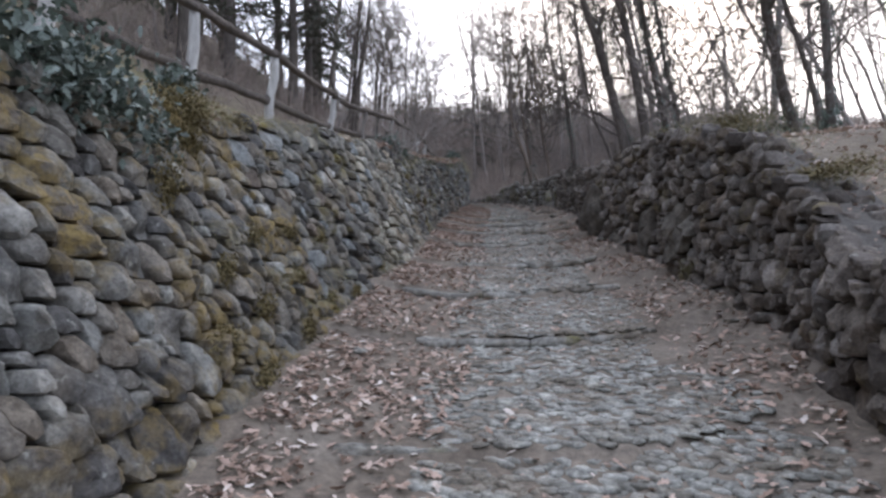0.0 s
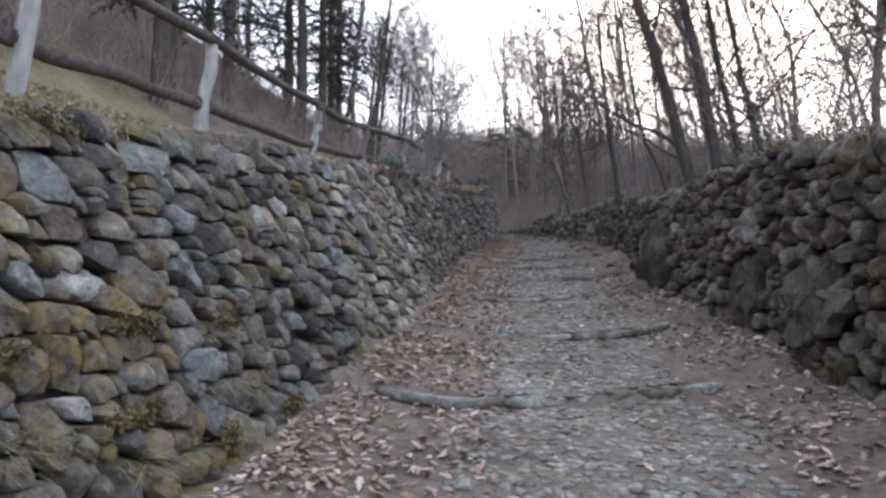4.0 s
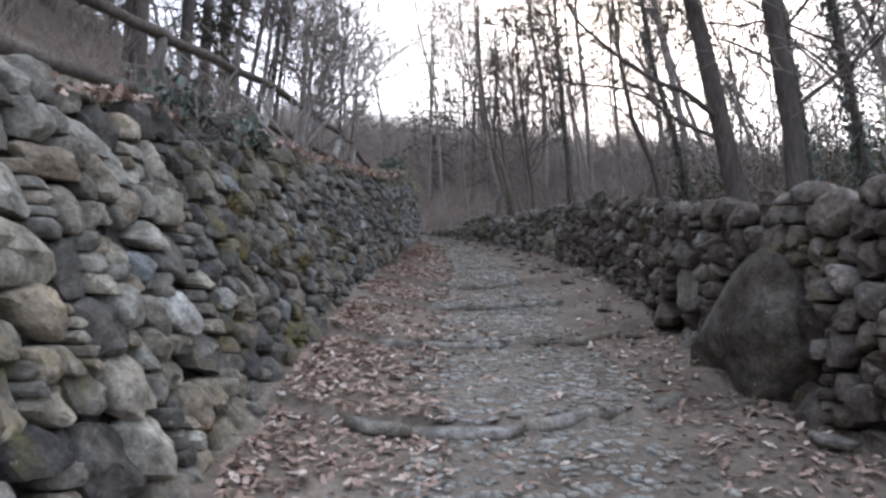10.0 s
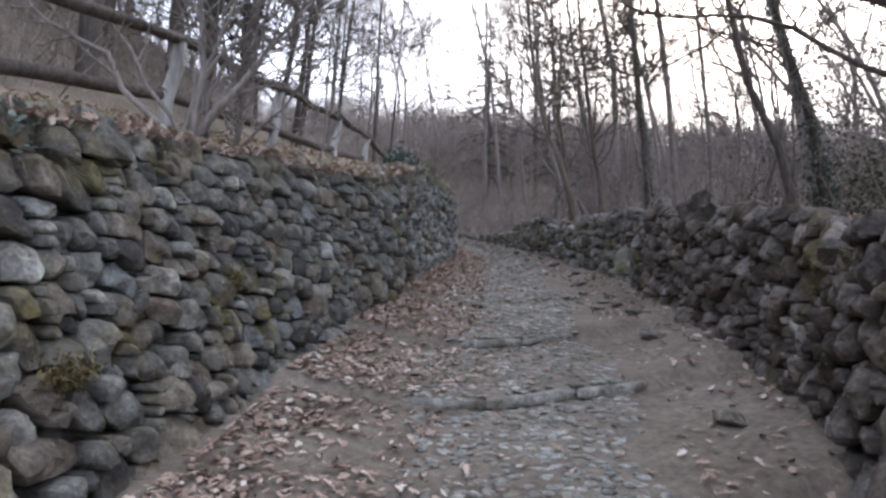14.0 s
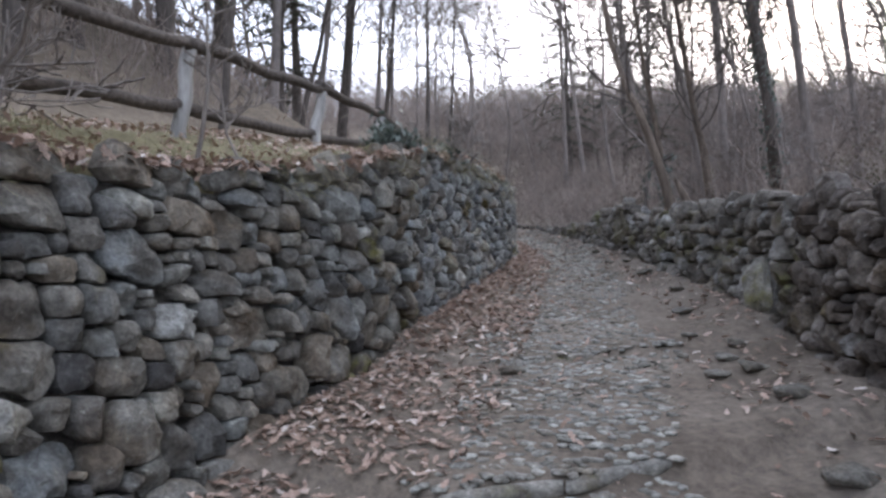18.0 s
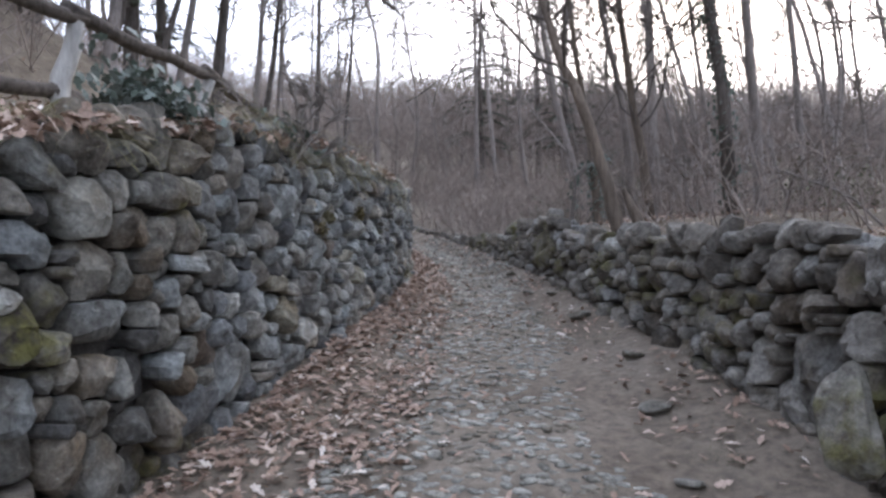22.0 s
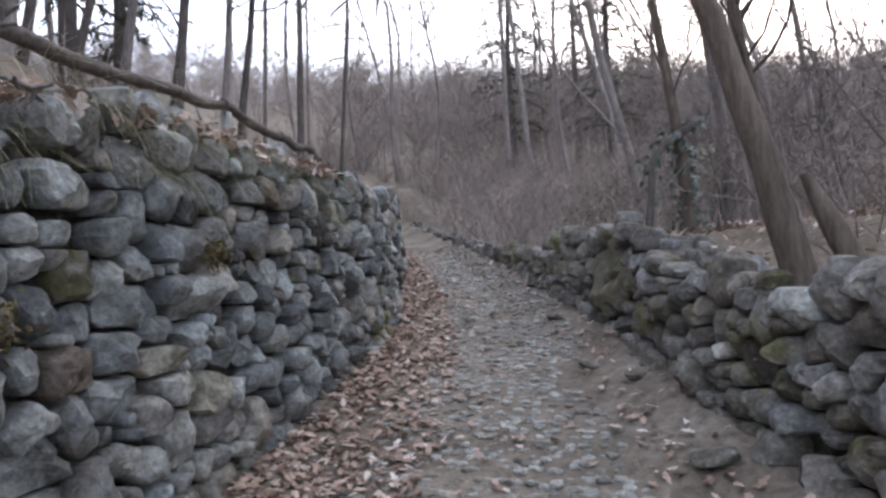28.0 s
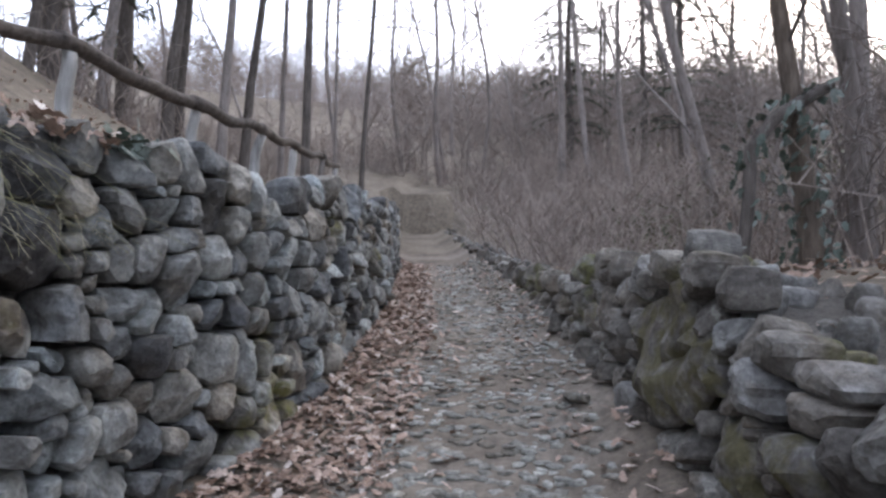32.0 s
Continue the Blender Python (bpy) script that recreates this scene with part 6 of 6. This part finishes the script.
standing("bare_tree", [(-3.89, 24.52, 6.71), (-3.81, 24.49, 7.59), (-3.74, 24.45, 8.46), (-3.22, 24.20, 11.49), (-3.07, 24.12, 12.98), (-2.90, 24.04, 14.67), (-2.62, 23.95, 16.46)], 0.078, 69, bark_dark, "dark bare tree on the wooded bank")


V, F = [], []
tube(V, F, [(-0.1, 0.0, 0.62), (-0.05, -0.01, 0.5), (0.01, -0.02, 0.36), (0.08, -0.04, 0.2), (0.17, -0.05, 0.0)], [0.02, 0.04, 0.055, 0.06, 0.06], 9)
under("root", mesh_of("root", V, F, bark_brown), leaning, None, "splayed root of the leaning trunk")


def bent_branch(tree, pts, rads, seed, count):
    V, F = [], []
    tube(V, F, pts, rads, 7)
    under("branch", mesh_of("branch", V, F, bark_dark), tree, None, "bent dark branch overgrown with ivy")
    v, f = ivy_leaves(seed, [Vector(p) for p in pts], rads, count, 1.0)
    under("ivy", mesh_np("ivy", v, f, ivy_green), tree, None, "ivy leaves on the bent branch")


bent_branch(bent_tree, [(0.05, -0.02, 1.15), (-0.12, -0.1, 1.05), (-0.32, -0.22, 0.92), (-0.48, -0.3, 0.72), (-0.5, -0.32, 0.4), (-0.56, -0.33, -0.1)], [0.035, 0.04, 0.042, 0.04, 0.038, 0.036], 9, 80)
kinds_of_tree = [make_tree("bare_tree", (0, -500 - 9 * k, -200), 70 + k, 10 + 0.9 * k, 0.055 + 0.008 * k, (random.Random(k).uniform(-0.32, 0.02), 0.03, 1), bark_wood, "bare winter tree with thin branching twigs") for k in range(7)]
trng = random.Random(14)
spots = []
for _ in range(4000):
    if len(spots) >= 125:
        break
    zone = trng.random()
    if zone < 0.24:
        x, y = trng.uniform(8, 17), trng.uniform(15, 36)
    elif zone < 0.40:
        x, y = trng.uniform(8, 30), trng.uniform(20, 60)
    elif zone < 0.8:
        x, y = trng.uniform(-7, 18), trng.uniform(36, 60)
    else:
        x, y = trng.uniform(-26, -5.5), trng.uniform(14, 50)
    if any((x - a) ** 2 + (y - b) ** 2 < 3.4 for a, b in spots):
        continue
    if x < 3 and x > (-7 if y < 26 else -3.2 - 0.12 * (y - 26)) and y < 45:
        continue
    spots.append((x, y))
for k, (x, y) in enumerate(spots):
    s = trng.uniform(0.7, 1.2)
    z = float(land_z(x, y))
    ob = copy_thing(kinds_of_tree[k % len(kinds_of_tree)], Matrix.Translation((x, y, z)) @ Matrix.Rotation(trng.uniform(-0.7, 0.7), 4, "Z") @ Matrix.Diagonal((s, s, s * trng.uniform(0.95, 1.25), 1)))
    tagged(ob, group="bare trees of the wood")
for ob in kinds_of_tree:
    for o in (*ob.children_recursive, ob):
        bpy.data.objects.remove(o)


def make_conifer(at, seed, height, label):
    """A dark conifer: a straight trunk and drooping sprays of needles, thinner near the ground."""
    r = np.random.RandomState(seed)
    tree = tagged(new("conifer"), label, "tree")
    tree.location = at
    V, F = [], []
    tube(V, F, [(0.05 * math.sin(k), 0.04 * math.cos(2 * k), height * k / 10 - 0.3) for k in range(11)], [0.2 * (1 - 0.088 * k) for k in range(11)], 8)
    under("trunk", mesh_of("trunk", V, F, bark_dark), tree)
    V, F, places = [], [], []
    z = height * 0.16
    while z < height * 0.97:
        reach = 2.3 * (1 - z / height) ** 0.75 * r.uniform(0.6, 1.15) + 0.2
        for _ in range(r.randint(2, 5)):
            q = r.uniform(0, 6.28)
            pts = [Vector((math.cos(q) * reach * t, math.sin(q) * reach * t, z + 0.25 * reach * t - 0.5 * reach * t * t)) for t in (0, 0.35, 0.7, 1.0)]
            tube(V, F, pts, [0.03, 0.022, 0.013, 0.004], 4)
            for t in np.linspace(0.15, 1.0, max(5, int(reach * 9))):
                k = min(2, int(t * 3))
                p = pts[k].lerp(pts[k + 1], min(1, t * 3 - k))
                for _ in range(3):
                    places.append((tuple(p), q + r.normal(0, 0.8), r.normal(-0.5, 0.4)))
        z += r.uniform(0.26, 0.55)
    tagged(under("branch_work", mesh_of("branch_work", V, F, bark_dark), tree), kind="stuff")
    p = np.array([a for a, _, _ in places])
    q = np.array([b for _, b, _ in places]) - 1.57
    d = np.array([c for _, _, c in places])
    s = r.uniform(0.14, 0.3, len(p))
    v, f = repeat(*BLADE, frames(p, q, d - 0.9, r.normal(0, 0.5, len(p)), np.c_[s * 2.4, s * 0.9, s]))
    under("needles", mesh_np("needles", v, f, needle_green), tree, None, "dark drooping needle sprays")
    return tree


for k, (x, y, h) in enumerate([(-7.5, 17.5, 12), (-9.5, 21, 14), (-6.8, 24.5, 12), (-11, 27, 15), (-8.5, 13.0, 11), (-13, 19, 13), (-12.5, 35, 14), (-14, 25, 13), (-16, 31, 13), (-7.2, 20.3, 13), (-9.2, 25, 13), (-6.6, 15.5, 12), (-7.0, 32.9, 14), (-7.6, 35.5, 12), (-6.2, 28.3, 12), (-5.9, 25.8, 12), (-5.6, 22.2, 13), (-7.6, 12.6, 11), (1.7, 49.1, 12), (4.9, 53, 14), (5.7, 47.5, 12), (3.3, 63, 10), (9.5, 57, 11)]):
    make_conifer(on_land(x, y), 5 + k, h, "tall dark conifer with drooping branches on the slope")

# ---- woods on the hill, and thicket ----
def far_tree(seed, height, boughs, twigs):
    rng = random.Random(seed)
    V, F = [], []
    lean_ = rng.uniform(-0.14, 0.14)
    spine = [(lean_ * height * t + 0.3 * rng.gauss(0, 1) * t, 0.1 * rng.gauss(0, 1) * t, height * t) for t in (0, 0.3, 0.55, 0.8, 1.0)]
    tube(V, F, spine, [0.05, 0.042, 0.03, 0.018, 0.007], 4)
    for _ in range(boughs):
        t = rng.uniform(0.12, 1)
        k = min(3, int(t * 4))
        a = Vector(spine[k]).lerp(Vector(spine[k + 1]), t * 4 - k)
        q, l = rng.uniform(0, 6.28), height * rng.uniform(0.16, 0.44)
        b = a + Vector((math.cos(q) * l * 0.9, math.sin(q) * l * 0.9, l * rng.uniform(0.2, 0.8)))
        tube(V, F, [a, b], [0.024, 0.007], 3)
        for _ in range(twigs):
            c = a.lerp(b, rng.uniform(0.3, 1))
            q2, l2 = rng.uniform(0, 6.28), l * rng.uniform(0.3, 0.6)
            tube(V, F, [c, c + Vector((math.cos(q2) * l2 * 0.7, math.sin(q2) * l2 * 0.7, l2 * 0.7))], [0.012, 0.005], 3)
    return np.array([tuple(v) for v in V]), np.array(F)


rng = np.random.RandomState(21)
for k in range(5):
    for (near_y, far_y, n, boughs, twigs) in ((45, 80, 190, 22, 5), (80, 150, 620, 20, 2)):
        v0, f0 = far_tree(400 + k, 3.6 + 0.6 * k, boughs, twigs)
        fy = near_y + (far_y - near_y) * rng.rand(n)
        fx = rng.uniform(-0.7, 0.95, n) * fy * 0.95 + 2
        fx = np.where((fy < 60) & (fx < -6), -fx, fx)
        s = rng.uniform(0.6, 1.15, n) * np.where(fy < 68, 0.85, 1)
        v, f = repeat(v0, f0, frames(np.c_[fx, fy, land_z(fx, fy) - 0.2], rng.uniform(0, 6.28, n), rng.normal(0, 0.05, n), rng.normal(0, 0.05, n), np.c_[s, s, s]))
        # no haze in the air here; the pale bark colour imitates it
        tagged(new("far_woods", mesh_np("far_woods", v, f, bark_hazed)), "bare woods covering the far hillside, bark colour paled for haze", "woods", kind="stuff")

# small dark conifers along the ridge
r_ = np.random.RandomState(33)
cone_p = []
for z in np.linspace(0.12, 0.98, 26):
    for q in r_.uniform(0, 6.28, 7):
        cone_p.append((0, 0, 5.2 * z, q, 1.15 * (1 - z) + 0.12))
cone_p = np.array(cone_p)
cv, cf = repeat(*BLADE, frames(cone_p[:, :3], cone_p[:, 3], np.full(len(cone_p), -1.35), r_.normal(0, 0.4, len(cone_p)), np.c_[cone_p[:, 4] * 2.6, cone_p[:, 4], cone_p[:, 4]]))
n = 90
fy = r_.uniform(118, 150, n)
fx = r_.uniform(-0.45, 0.9, n) * fy
s = r_.uniform(0.7, 1.3, n)
v, f = repeat(cv, cf, frames(np.c_[fx, fy, land_z(fx, fy) - 0.2], r_.uniform(0, 6.28, n), np.zeros(n), np.zeros(n), np.c_[s * 0.8, s * 0.8, s]))
tagged(new("ridge_conifers", mesh_np("ridge_conifers", v, f, needle_green)), "dark conifers standing along the far ridge", "trees", kind="stuff")

STALK = []
for k in range(4):
    r_ = random.Random(500 + k)
    V, F = [], []
    for _ in range(3):
        a = Vector((r_.gauss(0, 0.06), r_.gauss(0, 0.06), 0))
        b = a + Vector((r_.gauss(0, 0.2), r_.gauss(0, 0.2), 0.55))
        c = b + Vector((r_.gauss(0, 0.25), r_.gauss(0, 0.25), 0.45))
        tube(V, F, [a, b, c], [0.009, 0.007, 0.003], 3)
        for _ in range(4):
            p = a.lerp(b, r_.random()) if r_.random() < 0.4 else b.lerp(c, r_.random())
            tube(V, F, [p, p + Vector((r_.gauss(0, 0.16), r_.gauss(0, 0.16), r_.uniform(0.05, 0.25)))], [0.005, 0.002], 3)
    STALK.append((np.array([tuple(v) for v in V]), np.array(F)))
for k, (v0, f0) in enumerate(STALK):
    n = 3000
    zone = rng.rand(n)
    sy = np.where(zone < 0.42, rng.uniform(33, 75, n), np.where(zone < 0.62, rng.uniform(17, 40, n), rng.uniform(60, 120, n)))
    sx = np.where(zone < 0.42, rng.uniform(-12, 30, n), np.where(zone < 0.62, rng.uniform(3.5, 16, n), rng.uniform(-0.5, 0.75, n) * sy))
    on_left = rng.rand(n) < 0.24
    sy = np.where(on_left, rng.uniform(9, 50, n), sy)
    sx = np.where(on_left, np.interp(sy, [13, 18], [-7.0, -4.6]) - 12 * rng.rand(n) ** 1.4, sx)
    beyond = rng.rand(n) < 0.16
    sx = np.where(beyond, rng.uniform(-5, 7, n), sx)
    sy = np.where(beyond, rng.uniform(30.5, 46, n), sy)
    keep = (on_left & ~beyond) | (beyond & (sx > along(RIGHT, np.minimum(sy, 42)) + 0.35)) | (sx > along(RIGHT, np.minimum(sy, 42)) + 1.3 + 0.9 * (sy < 24)) | (sy > 44)
    keep &= rng.rand(n) < 0.25 + 0.9 * np.clip(0.5 + wob(sx, sy, 0.75, 4), 0, 1) ** 1.5
    sx, sy = sx[keep], sy[keep]
    n = len(sx)
    s = rng.uniform(0.45, 1.5, n) * np.interp(sy, [45, 80, 120], [1, 2.0, 2.6])
    v, f = repeat(v0, f0, frames(np.c_[sx, sy, land_z(sx, sy) - 0.03], rng.uniform(0, 6.28, n), rng.normal(0, 0.15, n), rng.normal(0, 0.15, n), np.c_[s, s, s * 0.9]))
    tagged(new("thicket", mesh_np("thicket", v, f, twig_mat)), "tangled brown brushwood under the bare trees", "brushwood", kind="stuff")


# ---- shrubs, ivy and moss on the walls ----
def leaf_mass(name, centre, spread, count, size, material, label, category, seed, droop=0.6):
    r = np.random.RandomState(seed)
    p = np.asarray(centre) + r.normal(0, 1, (count, 3)) * np.asarray(spread) * 0.55
    s = size * r.uniform(0.6, 1.3, count)
    v, f = repeat(*LEAF, frames(p, r.uniform(0, 6.28, count), r.normal(droop, 0.5, count), r.normal(0, 0.5, count), np.c_[s * 1.2, s, s * 0.7]))
    return tagged(new(name, mesh_np(name, v, f, material)), label, category, kind="stuff")


def wall_top(side, y, back=0.1, up=0.0):
    h = float(along(LEFT_H if side == "left" else RIGHT_H, y))
    x = face_place(side, y, h)[0] + (-back if side == "left" else back)
    return (x, y, float(along(GROUND, y)) + h + up)


for k, (y, back, up, spread, count) in enumerate([(3.7, 0.05, -0.05, (0.25, 0.5, 0.3), 1500), (4.3, -0.05, -0.35, (0.12, 0.3, 0.25), 600), (3.2, 0.1, 0.1, (0.3, 0.4, 0.25), 700), (5.35, 0.25, 0.28, (0.15, 0.2, 0.12), 350),
                                                  (13.3, 0.1, 0.02, (0.2, 0.55, 0.12), 900), (14.4, 0.02, -0.03, (0.12, 0.4, 0.12), 400), (20.9, 0.2, 0.12, (0.2, 0.35, 0.1), 420), (22.4, 0.1, 0.02, (0.15, 0.3, 0.1), 260), (25.6, 0.05, 0.0, (0.08, 0.15, 0.06), 60)]):
    leaf_mass("ivy", wall_top("left", y, back, up), spread, int(count * 1.3), 0.033, ivy_green, "grey-green ivy spilling over the wall top", "ivy", 80 + k)
for k, (y, back, up, spread, count) in enumerate([(5.0, 0.0, 0.02, (0.16, 0.28, 0.12), 2600), (4.9, -0.08, -0.3, (0.08, 0.22, 0.25), 2400), (4.65, -0.12, -0.6, (0.06, 0.14, 0.2), 1100), (6.0, 0.05, 0.0, (0.12, 0.2, 0.06), 700)]):
    leaf_mass("moss", wall_top("left", y, back, up), spread, count, 0.014, moss_tuft, "thick ochre-green moss cushion on the wall", "moss", 120 + k)
for k, (y, h, wide, tall) in enumerate([(4.2, 1.5, 0.2, 0.16), (4.5, 0.9, 0.16, 0.1), (4.9, 0.55, 0.2, 0.1), (5.3, 1.05, 0.18, 0.07), (5.6, 0.22, 0.2, 0.12), (5.9, 0.62, 0.22, 0.07), (6.1, 1.0, 0.2, 0.06), (6.5, 0.3, 0.14, 0.08), (6.9, 0.85, 0.16, 0.06), (7.3, 0.2, 0.2, 0.07), (4.0, 0.5, 0.2, 0.15), (4.4, 0.2, 0.2, 0.1),
                                       (13.2, 1.3, 0.2, 0.1), (13.8, 0.9, 0.15, 0.08), (14.6, 0.75, 0.2, 0.08), (16.3, 0.9, 0.12, 0.07), (22.9, 1.15, 0.12, 0.06), (24.0, 1.2, 0.1, 0.06)]):
    x, _, _ = face_place("left", y, h)
    leaf_mass("moss", (x + 0.01, y, float(along(GROUND, y)) + h), (0.035, wide, tall), int(9000 * wide * tall ** 0.5), 0.013, moss_tuft, "ochre-green moss growing in the joints of the wall", "moss", 300 + k)
for k, (y, h, hang) in enumerate([(4.6, 1.2, 1.4), (5.2, 0.75, 1.2), (5.8, 0.45, 1.3), (6.6, 0.55, 1.2), (8.9, 0.25, 1.2), (9.2, 0.35, 1.0), (12.6, 1.7, 1.5), (13.5, 1.6, 1.5), (14.1, 1.75, 1.6), (14.9, 1.7, 1.5), (16.0, 1.8, 1.5), (17.0, 1.75, 1.5), (19.0, 1.6, 1.4), (20.3, 1.72, 1.4), (22.2, 1.75, 1.6), (22.8, 1.72, 1.6), (23.6, 1.6, 1.6), (24.9, 1.5, 1.5), (25.1, 1.3, 1.5)]):
    x, _, _ = face_place("left", y, h)
    tuft("dry_weeds", x + 0.0, y, float(along(GROUND, y)) + h, 70, (0.03, 0.13), 0.22, straw, "withered grass and weeds rooted in the wall", "grass", hang, 330 + k)
for k, (y, back, up, spread, count) in enumerate([(7.6, 0.3, 0.07, (0.3, 0.5, 0.06), 2200), (9.6, 0.3, 0.06, (0.25, 0.4, 0.05), 1400), (5.6, 0.4, 0.06, (0.3, 0.6, 0.06), 1900)]):
    leaf_mass("moss", wall_top("right", y, back, up), spread, count, 0.014, moss_tuft, "thin olive moss over the wall top", "moss", 140 + k, 0.0)


def make_shrub(name, at, seed, stems, height, r, spread, material, label):
    rng_ = random.Random(seed)
    shrub = tagged(new(name), label, "shrub")
    shrub.location = at
    for _ in range(stems):
        out = []
        limb(rng_, (rng_.gauss(0, 0.05), rng_.gauss(0, 0.08), -0.1), (rng_.gauss(0, spread), rng_.gauss(0, spread), 1), height * rng_.uniform(0.7, 1.15), r * rng_.uniform(0.6, 1.2), 1, out, 3)
        V, F = [], []
        for pts, rads, level in out:
            tube(V, F, pts, rads, {1: 6, 2: 4, 3: 3}[level])
        under("stem", mesh_of("stem", V, F, material), shrub)
    return shrub


pale_bark = bark_material("pale_shrub_bark", (0.15, 0.13, 0.115), (0.29, 0.26, 0.235))
make_shrub("shrub", wall_top("left", 16.6, 0.25, 0.05), 3, 11, 2.3, 0.028, 0.28, pale_bark, "bare many-stemmed grey shrub on the wall top")
make_shrub("shrub", wall_top("left", 17.5, 0.5, 0.1), 4, 5, 1.8, 0.02, 0.25, pale_bark, "thin bare shrub beside the fence")
make_shrub("sapling", wall_top("left", 18.75, 0.35, 0.08), 5, 1, 1.5, 0.016, 0.08, pale_bark, "thin pale sapling on the bank")
make_shrub("sapling", wall_top("left", 19.15, 0.4, 0.08), 6, 1, 1.4, 0.014, 0.08, pale_bark, "thin pale sapling on the bank")
make_shrub("sapling", wall_top("left", 10.9, 0.6, 0.1), 7, 1, 1.0, 0.018, 0.1, bark_grey, "short grey sapling beside the fence")
for k, (x, y, h) in enumerate([(5.4, 12.6, 3.6), (6.4, 14.2, 4.2), (5.9, 17.8, 3.4), (6.8, 18.9, 4.0), (5.6, 21.4, 3.2), (7.4, 22.6, 4.2), (6.2, 24.8, 3.4), (7.0, 16.4, 4.4), (8.4, 20.3, 4.6), (5.3, 30.4, 2.6), (4.3, 32.6, 2.4), (6.6, 31.6, 3.2), (5.3, 28.4, 2.2), (4.3, 29.6, 1.7), (6.2, 27.2, 2.2)]):
    make_shrub("shrub", on_land(x, y), 20 + k, 5, h, 0.022, 0.22, bark_wood, "bare many-stemmed shrub under the trees")
make_shrub("vine", wall_top("left", 22.2, 0.0, -0.1), 8, 9, 0.7, 0.009, 0.9, pale_bark, "dry tangled vine on the wall")
make_shrub("vine", wall_top("left", 13.0, 0.0, -0.05), 9, 6, 0.5, 0.007, 0.9, pale_bark, "dry tangled vine on the wall")
for k, (x, y, s, count) in enumerate([(8.5, 18.5, (1.6, 1.4, 0.9), 2600), (7.0, 21.0, (1.2, 1.4, 0.7), 1500), (10.5, 23, (1.8, 2, 1.0), 2400), (6.2, 36, (1.6, 1.5, 0.9), 1600), (8.5, 30.5, (1.4, 1.4, 0.8), 1200), (3.5, 34.6, (0.9, 0.8, 0.45), 420), (7.5, 15.5, (1.0, 1.6, 0.8), 1600)]):
    p = on_land(x, y)
    leaf_mass("evergreen_bush", (p[0], p[1], p[2] + 0.8 * s[2]), s, count * 3, 0.032, bush_green, "dull green evergreen bush under the trees", "bush", 160 + k, 0.2)
for k, (y, back, count) in enumerate([(5.4, 0.5, 220), (6.3, 0.35, 260), (7.2, 0.4, 260), (8.3, 0.3, 240), (9.4, 0.35, 160), (10.4, 0.4, 120)]):
    p = wall_top("right", y, back, 0.05)
    tuft("grass_tuft", p[0], p[1], p[2], count, (0.16, 0.28), 0.16, straw, "dead straw-coloured grass on the wall top", "grass", 0.0, 210 + k)
